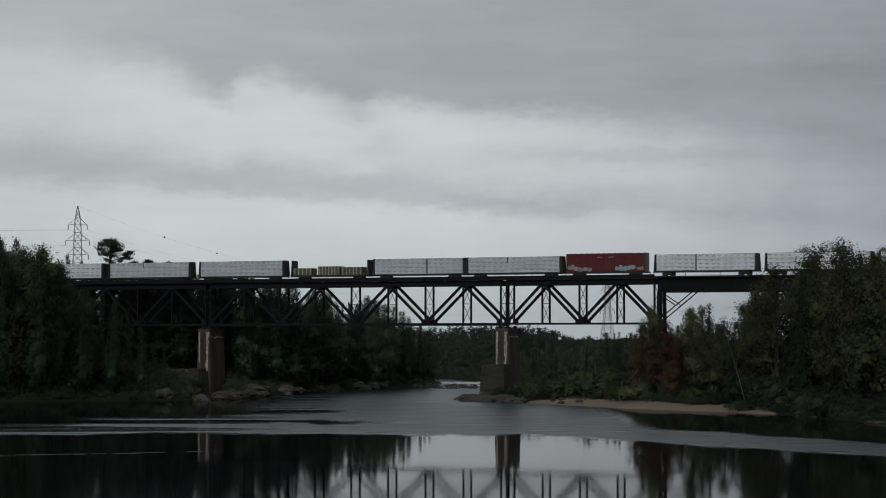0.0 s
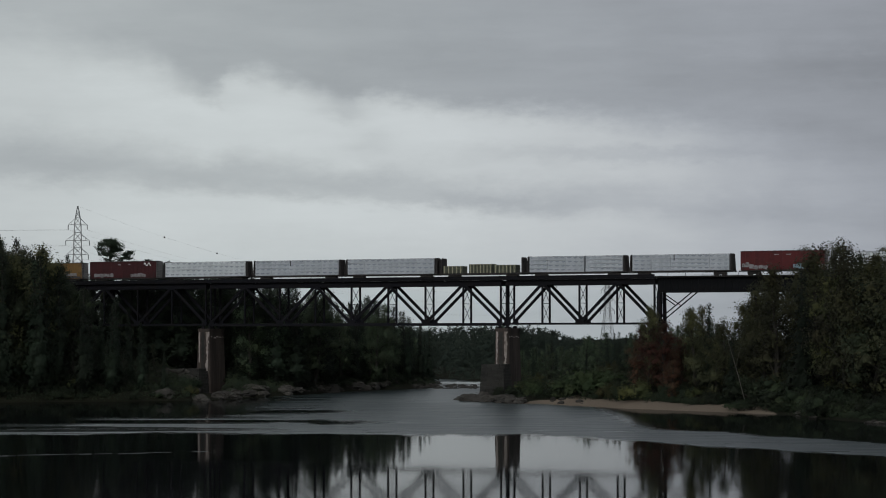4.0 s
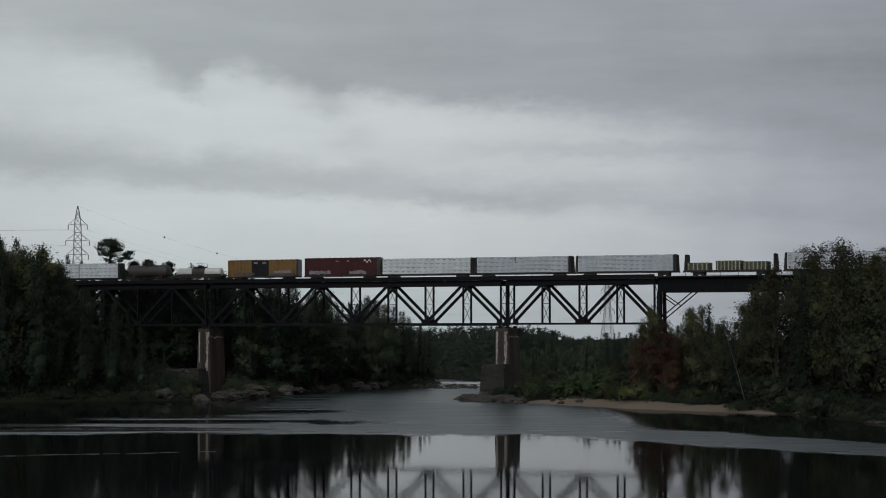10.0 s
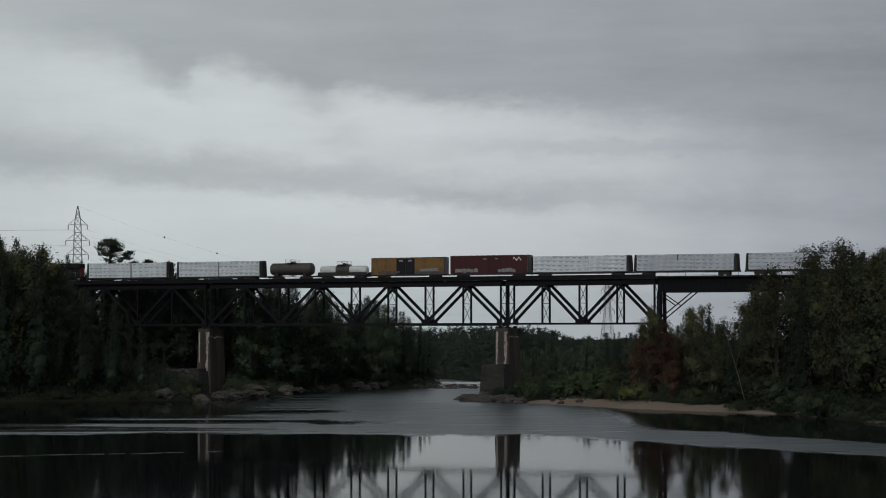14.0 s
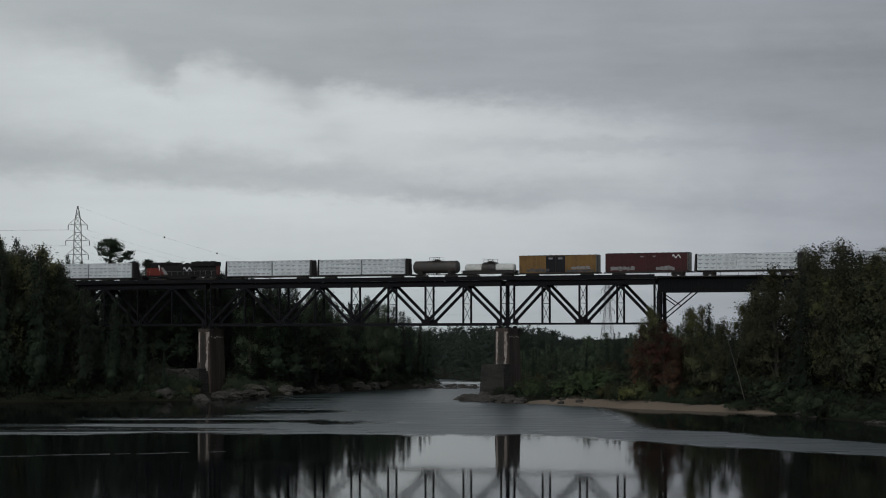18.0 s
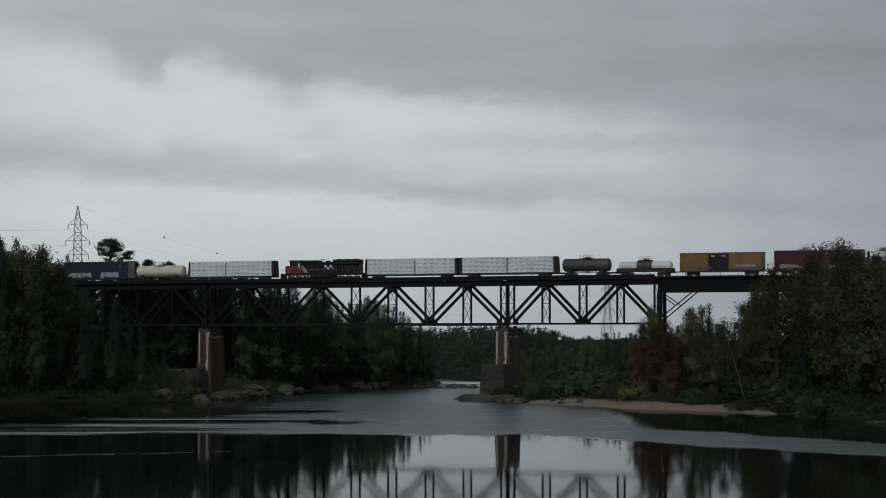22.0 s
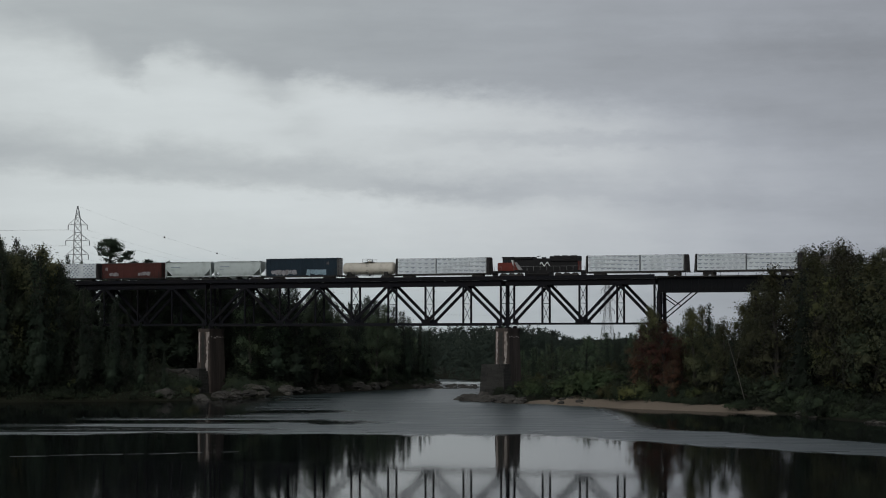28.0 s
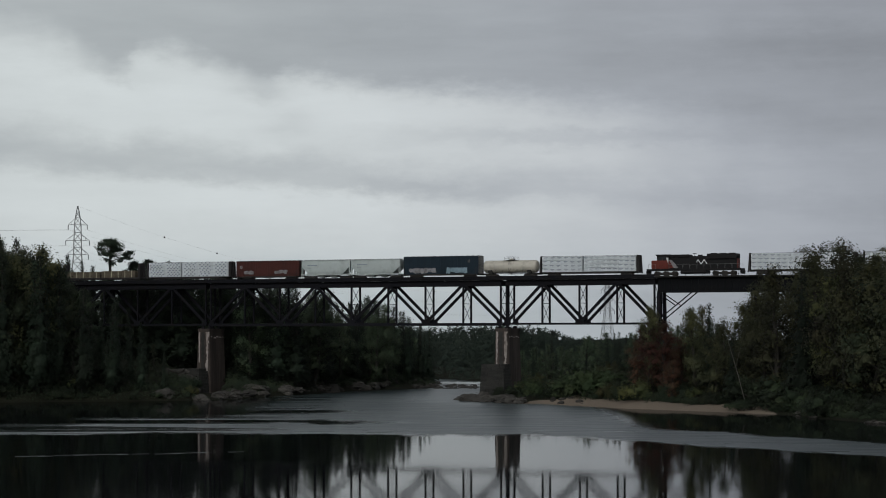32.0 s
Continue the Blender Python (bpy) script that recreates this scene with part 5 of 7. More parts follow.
plant_woods()
for bx_, by_, bh_ in ((29.2, 470, 7.2), (32.4, 472, 6.6), (26.4, 475, 5.6), (35.2, 468, 6.0)):
    plant("green_shrub", bx_, by_, bh_, 1.15)
for rx_, ry_, rh_, rw_ in ((41.5, 452, 12.2, 1.1), (44.8, 455, 12.6, 1.1), (47.5, 458, 11.5, 1.1), (38.8, 456, 11.5, 1.0)):
    plant("red", rx_, ry_, rh_, rw_)
plant("olive", 40.6, 452, 18.0, 0.75, label="olive green tree before the steel bent")
# landmark trees on the skyline behind the left approach
plant("pine", -92.5, 636, 19.3, 1.35, 22.0, "tall old pine with tufted crown standing above the wood").rotation_euler.z = 0.0
plant("pine", -86.5, 640, 13.6, 1.0, 21.5)
plant("spruce", -107.5, 655, 16.0, 1.3, 21.0)
plant("spruce", -106.0, 648, 14.0, 1.3, 21.0)
for lx_, ly_, lh_ in ((-76.2, 622, 13.6), (-68.0, 618, 13.3), (-98.0, 640, 13.5), (-101.0, 640, 14.6)):
    plant("spruce", lx_, ly_, lh_, 1.2, 20.0)

plant("pine", -80.0, 622, 14.9, 1.15, 20.0)
plant("pine", -74.0, 618, 14.2, 1.15, 20.0)


def leaning_birch(x, y, dx, h):
    z = float(ground_height(x, y))
    ob = thing("dead_birch", pose(x, y, z), "bare pale birch trunk leaning over the bank", "tree")
    g = Geo().tube((0, 0, -0.5), (dx * 0.5, 0, h * 0.5), 0.075, 0.06, 7).tube((dx * 0.5, 0, h * 0.5), (dx, 0.3, h), 0.06, 0.022, 7)
    part("trunk", g, BIRCH, ob)
    part("branch", Geo().tube((dx * 0.6, 0, h * 0.6), (dx * 0.6 + 0.9, -0.2, h * 0.85), 0.04, 0.015, 5), BIRCH, ob)


leaning_birch(55.6, 418, -3.7, 13.2)
plant("shrub", 55.7, 414.6, 3.4, 1.25)
plant("shrub", 53.6, 415.2, 2.8, 1.2)


def far_woods():
    """The woods beyond the bend and on the horizon, too many to count."""
    rng = np.random.default_rng(77)
    vs, fs, o = [], [], 0
    lumpv, lumpf, lo = [], [], 0
    pts = []
    for x, y in zip(rng.uniform(-90, 160, 2600), 690 + 300 * rng.random(2600) ** 1.9):
        pts.append((x, y))
    d = shore_distance([p[0] for p in pts], [p[1] for p in pts])
    g = ground_height([p[0] for p in pts], [p[1] for p in pts])
    n = 0
    for (x, y), dd, z in zip(pts, d, g):
        if dd < 1.5 or not (-0.09 < x / y < 0.125):
            continue
        n += 1
        if n > 620:
            break
        lim = float(np.interp(x / y, [-0.2, -0.02, 0.02, 0.045, 0.06, 0.08, 0.2], [18.5, 17.0, 17.6, 16.2, 12.6, 13.0, 15.0]))
        h = (lim - z) * rng.uniform(0.78, 1.05)
        w = rng.uniform(1.6, 3.2)
        con = rng.random() < 0.4
        balls = []
        for k in range(7):
            q = (k + 0.6) / 7.2
            rr = (w * 0.8 * (1 - q) + 0.25) if con else w * math.sin(math.pi * min(1, q * 0.8 + 0.16)) ** 0.7
            a = k * 2.4 + rng.random()
            off = 0.15 if con else 0.5
            balls.append((np.array([x + rr * off * math.cos(a), y + rr * off * math.sin(a), z + h * q]), 0.36 * rr + 0.15, 0.95))
        lv, lf = lumps(balls, rng)
        lumpv.append(lv)
        lumpf.append(lf + lo)
        lo += len(lv)
        m = 130
        t = rng.random(m) ** 0.8
        ang = rng.uniform(0, 2 * math.pi, m)
        rad = (w * 0.8 * (1 - t) + 0.2) if con else w * np.sin(np.pi * np.clip(t * 0.8 + 0.16, 0, 1)) ** 0.6
        c = np.stack([x + rad * np.cos(ang), y + rad * np.sin(ang), z + h * (0.02 + 0.98 * t)], 1)
        turned = np.stack([np.cos(ang), np.sin(ang), 0.2 + 0.9 * t], 1)
        v, f = leaf_cards(c, np.full(m, 0.35), rng, 0.9, 3, 0.30, turned)
        vs.append(v)
        fs.append(f + o)
        o += len(v)
    px, py = rng.uniform(-70, 130, 9000), rng.uniform(600, 800, 9000)
    dd = shore_distance(px, py)
    ok = (dd > 0.3) & (dd < 26) & (py > 640)
    px, py = px[ok], py[ok]
    c = np.stack([px, py, ground_height(px, py) + 0.3 + 2.2 * rng.random(len(px)) ** 1.5], 1)
    v, f = leaf_cards(c, np.full(len(px), 0.6), rng, 0.9, 4, 0.34, np.tile([0.0, -0.6, 0.6], (len(px), 1)), 0.9)
    vs.append(v)
    fs.append(f + o)
    me = crown_mesh(np.concatenate(vs), np.concatenate(fs), np.concatenate(lumpv), np.concatenate(lumpf), FARLEAF_HAZED)
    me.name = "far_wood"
    tagged(new("far_wood", me), "distant dark mixed wood beyond the river bend, tinted for haze", "woods", kind="stuff")


far_woods()


def undergrowth():
    """Ferns, saplings and brush that cover the ground of the banks."""
    rng = np.random.default_rng(15)
    n = 52000
    x = np.concatenate([rng.uniform(-118, 2, n), rng.uniform(16, 100, n)])
    y = np.concatenate([rng.uniform(478, 680, n), rng.uniform(345, 530, n)])
    d = shore_distance(x, y)
    left = x < 8
    keep = np.where(left, d > np.where(x < -50, 0.2, 1.6), (d > 8.5) | ((x > 58) & (d > 1.5)))
    keep &= (d < 60) & ((d < 13) | (rng.random(2 * n) < 0.25))
    # No brush in the camera's line of sight to the left pier.
    keep &= (np.abs(x + 0.1017 * y) > 3.5) | (y > 542)
    x, y = x[keep], y[keep]
    z = ground_height(x, y)
    c = np.stack([x, y, z + 0.25 + 0.9 * rng.random(len(x)) ** 2], 1)
    o = np.tile([0.0, -0.5, 0.7], (len(x), 1))
    v, f = leaf_cards(c, np.full(len(x), 0.5), rng, 0.9, 4, 0.22, o, 0.9)
    v[:, 2] = np.maximum(v[:, 2], np.repeat(z, 12) - 0.1)
    me = mesh_np("undergrowth", v, f, BRUSH)
    tagged(new("undergrowth", me), "dark green brush covering the river banks", "undergrowth", kind="stuff")


undergrowth()


def boulder(seed):
    rng = random.Random(seed)
    bm = bmesh.new()
    bmesh.ops.create_icosphere(bm, subdivisions=3, radius=1.0)
    off = Vector((rng.random() * 50, rng.random() * 50, rng.random() * 50))
    for v in bm.verts:
        k = 1 + 0.5 * noise.noise(v.co * 0.9 + off) - 0.45 * abs(noise.noise(v.co * 1.7 + off)) + 0.16 * noise.noise(v.co * 4.3 + off)
        v.co *= k
        v.co.z *= 0.6
    me = bpy.data.meshes.new("boulder")
    bm.to_mesh(me)
    bm.free()
    me.materials.append(ROCK)
    return me


BOULDERS = [boulder(s) for s in range(6)]


def put_rock(x, y, r, rng, sink=0.3):
    z = max(float(ground_height(x, y)), -0.25)
    ob = new("boulder", BOULDERS[rng.randrange(6)])
    ob.matrix_basis = pose(x, y, z + r * 0.1, rng.uniform(-12, 12), rng.uniform(-12, 12), rng.uniform(0, 360)) @ Matrix.Diagonal((r * rng.uniform(0.9, 1.7), r, r * rng.uniform(0.7, 1.2), 1))
    tagged(ob, "weathered grey-brown boulder at the water's edge", "rock", "rocks along the shores")


def shore_rocks():
    rng = random.Random(31)
    n = 0
    for x, y in scatter(rng, -112, 4, 474, 700, 1.5, 1500):
        d = float(shore_distance(x, y))
        if -0.6 < d < 5 and n < 170 and (x > -50 or rng.random() < 0.35):
            put_rock(x, y, rng.uniform(0.6, 2.6) if y < 600 else rng.uniform(0.4, 1.2), rng)
            n += 1
    for x, y in scatter(rng, 1, 26, 462, 530, 1.2, 500):
        d = float(shore_distance(x, y))
        if -2.0 < d < 5 and (x < 16 or y > 480):
            put_rock(x, y, rng.uniform(0.5, 1.9), rng)
    for x, y in scatter(rng, 14, 30, 430, 474, 1.6, 60):
        d = float(shore_distance(x, y))
        if 3 < d < 9:
            put_rock(x, y, rng.uniform(0.3, 0.9), rng)
    for x, y in scatter(rng, 57, 90, 330, 405, 1.6, 160):
        d = float(shore_distance(x, y))
        if -0.8 < d < 3:
            put_rock(x, y, rng.uniform(0.3, 0.9), rng)
    for x, y in scatter(rng, -8, 9, 602, 646, 1.5, 110):
        put_rock(x, y, rng.uniform(0.4, 1.0), rng)

    for along_, over, r in ((-65.0, -9.2, 2.0), (-62.5, -9.6, 1.7), (-66.5, -6.5, 2.3), (-64.2, -7.6, 2.6), (-60.2, -9.0, 1.2), (-67.5, -10.5, 1.6), (-69.5, -8.5, 2.0)):
        p = on_line(along_, over)
        put_rock(p.x, p.y, r, rng)


shore_rocks()


# ------------------------------------------------------------------ the train
MESHES = {}


def shared(key, build):
    if key not in MESHES:
        MESHES[key] = build()
    return MESHES[key]


ROLLING = []


def wheelset(parent, x, r=0.46):
    def build():
        g = Geo()
        for y in (-0.76, 0.76):
            rings = [(-0.07, r * 0.93), (-0.065, r), (0.03, r * 0.985), (0.035, r + 0.03), (0.065, r + 0.03), (0.07, r * 0.9)]
            if y > 0:
                rings = [(-a, b) for a, b in rings[::-1]]
            n = 20
            o = len(g.v)
            for a, q in rings:
                for i in range(n):
                    t = 2 * math.pi * i / n
                    g.v.append((q * math.cos(t), y + a, q * math.sin(t)))
            for k in range(len(rings) - 1):
                for i in range(n):
                    g.f.append((o + k * n + i, o + (k + 1) * n + i, o + (k + 1) * n + (i + 1) % n, o + k * n + (i + 1) % n))
                    g.m.append(0)
            g.f += [tuple(o + i for i in range(n)), tuple(o + (len(rings) - 1) * n + i for i in range(n - 1, -1, -1))]
            g.m += [0, 0]
        g.tube((0, -0.95, 0), (0, 0.95, 0), 0.08, 0.08, 8)
        return g.mesh("wheelset", WHEEL)
    ob = part("wheelset", shared(("wheels", r), build), None, parent, at=Matrix.Translation((x, 0, r)))
    ROLLING.append((ob, x, r))
    return ob


def truck(car, x, axles=(-0.86, 0.86), r=0.46):
    """A bogie: cast side frames with springs and journal boxes, bolster, wheelsets."""
    def build():
        g = Geo()
        a, b = axles[0] - 0.35, axles[-1] + 0.35
        for y in (-1.0, 1.0):
            prof = [(a, 0.42), (a + 0.15, 0.66), (a + 0.6, 0.78), (b - 0.6, 0.78), (b - 0.15, 0.66), (b, 0.42), (b - 0.5, 0.40), (0.45, 0.24), (-0.45, 0.24), (a + 0.5, 0.40)]
            n = len(prof)
            vs = [(px, y + s * 0.09, pz) for s in (-1, 1) for px, pz in prof]
            g.add(vs, [(i, (i + 1) % n, n + (i + 1) % n, n + i) for i in range(n)] + [tuple(range(n - 1, -1, -1)), tuple(range(n, 2 * n))])
            for ax in axles:
                g.box(ax - 0.16, ax + 0.16, y - 0.13, y + 0.13, r - 0.14, r + 0.16, 0.03)
            for sx in (-0.22, 0.0, 0.22):
                g.tube((sx, y, 0.28), (sx, y, 0.62), 0.09, 0.09, 7)
        g.box(-0.24, 0.24, -1.1, 1.1, 0.56, 0.84, 0.03)
        return g.mesh("truck", UNDER)
    ob = part("truck", shared(("truck", axles, r), build), None, car, at=Matrix.Translation((x, 0, 0)))
    for ax in axles:
        wheelset(ob, ax, r)
    return ob


def coupler(car, x, sgn):
    def build():
        g = Geo().box(-0.9, 0.0, -0.1, 0.1, 0.8, 1.0, 0.02)
        g.box(0.0, 0.28, -0.2, 0.2, 0.74, 1.04, 0.05)
        return g.mesh("coupler", UNDER)
    part("coupler", shared("coupler", build), None, car, at=Matrix.Translation((x, 0, 0)) @ Matrix.Rotation(0 if sgn > 0 else math.pi, 4, "Z"))


def ladder(car, x, y, z0, z1, mat, across=True):
    def build():
        g = Geo()
        dx, dy = (0.22, 0) if across else (0, 0.22)
        for s in (-1, 1):
            g.beam((s * dx, s * dy, z0), (s * dx, s * dy, z1), 0.04, 0.04)
        z = z0 + 0.15
        while z < z1:
            g.beam((-dx, -dy, z), (dx, dy, z), 0.035, 0.035)
            z += 0.38
        return g.mesh("ladder", mat)
    part("ladder", shared(("ladder", z0, z1, mat.name, across), build), None, car, at=Matrix.Translation((x, y, 0)))


def bulkhead(car, x, w, z0, z1, sgn):
    """A tapered end bulkhead of plate, with posts and ribs behind it."""
    def panel():
        prof = [(-w / 2, z0), (w / 2, z0), (w / 2 - 0.02, z1 - 0.35), (w / 2 - 0.2, z1), (-w / 2 + 0.2, z1), (-w / 2 + 0.02, z1 - 0.35)]
        return Geo().prism(prof, -0.06, 0.06).mesh("bulkhead", CARBROWN)

    def post():
        y = 0
        return Geo().add([(0.06, y - 0.09, z0), (0.42, y - 0.09, z0), (0.2, y - 0.09, z1 - 0.1), (0.06, y - 0.09, z1 - 0.1), (0.06, y + 0.09, z0), (0.42, y + 0.09, z0), (0.2, y + 0.09, z1 - 0.1), (0.06, y + 0.09, z1 - 0.1)],
                         [(0, 1, 2, 3), (7, 6, 5, 4), (0, 4, 5, 1), (1, 5, 6, 2), (2, 6, 7, 3), (3, 7, 4, 0)]).mesh("bulkhead_post", CARBROWN)

    b = part("bulkhead", shared(("bulkhead", w, z0, z1), panel), None, car, at=Matrix.Translation((x, 0, 0)) @ Matrix.Rotation(0 if sgn > 0 else math.pi, 4, "Z"))
    for y in (-w / 2 + 0.25, -0.45, 0.45, w / 2 - 0.25):
        part("bulkhead_post", shared(("bulkhead_post", z0, z1), post), None, b, at=Matrix.Translation((0, y, 0)))
    for z in (0.8, 1.7, 2.6):
        part("bulkhead_rib", shared(("bulkhead_rib", w), lambda: Geo().box(0.06, 0.14, -w / 2 + 0.1, w / 2 - 0.1, 0, 0.14).mesh("bulkhead_rib", CARBROWN)), None, b, at=Matrix.Translation((0, 0, z0 + z)))


def print_bars(L, h, dense):
    """Rows of unreadable print on a lumber wrap: plain bars."""
    g = Geo()
    if dense:
        n = max(2, round(L / 0.95))
        for i in range(n):
            for k, z in enumerate((h * 0.3, h * 0.78)):
                x = -L / 2 + (i + 0.5 - 0.25 * (k % 2) * 2 + 0.25) * L / n
                if abs(x) < L / 2 - 0.3:
                    g.box(x - 0.2, x + 0.2, -0.004, 0.004, z - 0.13, z + 0.13)
        return g
    n = max(1, round(L / 1.5))
    for i in range(n):
        x = -L / 2 + (i + 0.5) * L / n
        g.box(x - 0.46, x + 0.46, -0.004, 0.004, h * 0.62, h * 0.62 + 0.13)
        g.box(x - 0.3, x + 0.2, -0.004, 0.004, h * 0.36, h * 0.36 + 0.06)
    return g


def centerbeam(s0, gap=0.5, dense=False, tall=4.64, label="centerbeam flat car stacked with white-wrapped lumber bundles", rows=4, seed=0, notch=False, wrap=WRAP):
    rng = random.Random(seed)
    car = thing("centerbeam_flat_car", line_pose(0, RAIL_Z), label, "rail car", "freight cars of the train")
    L, W = 22.3, 2.7
    part("floor", Geo().box(-L / 2 - 0.5, L / 2 + 0.5, -W / 2 - 0.05, W / 2 + 0.05, 1.0, 1.16, 0.02), CARBROWN, car)
    for y in (-W / 2, W / 2):
        g = Geo()
        prof = [(-L / 2 - 0.4, 1.0), (-L / 2 + 3.6, 0.9), (-L / 2 + 5.2, 0.8), (L / 2 - 5.2, 0.8), (L / 2 - 3.6, 0.9), (L / 2 + 0.4, 1.0)]
        n = len(prof)
        vs = [(x, y + d, z) for d in (-0.05, 0.05) for x, z in prof]
        g.add(vs, [tuple(range(n)), tuple(range(2 * n - 1, n - 1, -1))] + [(i, n + i, n + (i + 1) % n, (i + 1) % n) for i in range(n)])
        part("side_sill", g, CARBROWN, car)
    part("center_sill", Geo().box(-L / 2 - 0.4, L / 2 + 0.4, -0.3, 0.3, 0.78, 1.0), UNDER, car)
    part("center_beam", Geo().box(-L / 2, L / 2, -0.09, 0.09, tall - 0.25, tall + 0.06, 0.02), CARBROWN, car)
    for i in range(13):
        x = -L / 2 + 0.4 + i * (L - 0.8) / 12
        part("beam_post", shared("beam_post", lambda: Geo().box(-0.08, 0.08, -0.08, 0.08, 1.16, 4.39).mesh("beam_post", CARBROWN)), None, car, at=Matrix.Translation((x, 0, 0)))
    bulkhead(car, L / 2 + 0.12, W + 0.1, 1.16, tall + 0.08, 1)
    bulkhead(car, -L / 2 - 0.12, W + 0.1, 1.16, tall + 0.08, -1)
    hrow = (tall - 1.2) / rows
    usable = L - 0.3
    slot = 0.34 if gap else 0.0
    cuts = []
    if gap:
        la, lb = (usable - slot) * gap, (usable - slot) * (1 - gap)
        for start, length in ((-usable / 2, la), (-usable / 2 + la + slot, lb)):
            n = max(2, round(length / 4.6))
            cuts += [(start + i * length / n, length / n) for i in range(n)]
    else:
        cuts = [(-usable / 2 + i * usable / 5, usable / 5) for i in range(5)]
    for side in (-1, 1):
        for a, ln in cuts:
            for r in range(rows):
                lq, hq = round(ln - 0.02, 2), round(hrow - 0.03, 3)
                me = shared(("bundle", lq, hq, wrap.name), lambda: Geo().box(-lq / 2, lq / 2, -0.6, 0.6, 0, hq, 0.04).mesh("lumber_pack", wrap))
                b = part("lumber_pack", me, None, car, at=Matrix.Translation((a + ln / 2 + rng.uniform(-0.02, 0.02), side * (0.71 + rng.uniform(0, 0.03)), 1.18 + r * hrow)))
                if side < 0:
                    pm = shared(("print", lq, hq, dense), lambda: print_bars(lq, hq, dense).mesh("wrap_print", PRINT))
                    tagged(part("wrap_print", pm, None, b, at=Matrix.Translation((rng.uniform(-0.25, 0.25), side * 0.604, 0))), kind="stuff")
        if notch:
            # Thin dark box on the load face, painted for the shade inside a gap.
            part("load_gap", Geo().box(notch - 0.12, notch + 0.12, side * 1.345 - 0.01, side * 1.345 + 0.01, tall - 1.3, tall - 0.05), SEAM, car, "dark strip painted for the gap between wrapped bundles")
    for x in (-8.6, 8.6):
        truck(car, x)
    coupler(car, L / 2 + 0.75, 1)
    coupler(car, -L / 2 - 0.75, -1)
    return car, s0


def blob(g, x, z, w, h, y, rng, n=14, th=0.004):
    """An irregular flat patch of sprayed paint on a car side."""
    pts = []
    for i in range(n):
        t = 2 * math.pi * i / n
        k = 0.75 + 0.4 * rng.random()
        pts.append((x + w / 2 * math.copysign(abs(math.cos(t)) ** 0.6, math.cos(t)) * k, z + h / 2 * math.copysign(abs(math.sin(t)) ** 0.6, math.sin(t)) * k))
    vs = [(a, y + d, b) for d in (-th, th) for a, b in pts]
    g.add(vs, [tuple(range(n)), tuple(range(2 * n - 1, n - 1, -1))] + [(i, n + i, n + (i + 1) % n, (i + 1) % n) for i in range(n)])


def emblem(g, x, y, z, h):
    """A plain white painted shape: a wavy band that rises and falls twice."""
    pts = [(x + 0.075 * h * i, z + h * (0.5 + 0.34 * math.sin(i * 0.36))) for i in range(31)]
    t = 0.17 * h
    vs = [(a, y + q, b + r) for a, b in pts for q, r in ((-0.004, -t), (-0.004, t), (0.004, t), (0.004, -t))]
    n = len(pts)
    fs = [(4 * k + i, 4 * k + 4 + i, 4 * k + 4 + (i + 1) % 4, 4 * k + (i + 1) % 4) for k in range(n - 1) for i in range(4)]
    g.add(vs, fs + [(0, 1, 2, 3), (4 * n - 1, 4 * n - 2, 4 * n - 3, 4 * n - 4)])


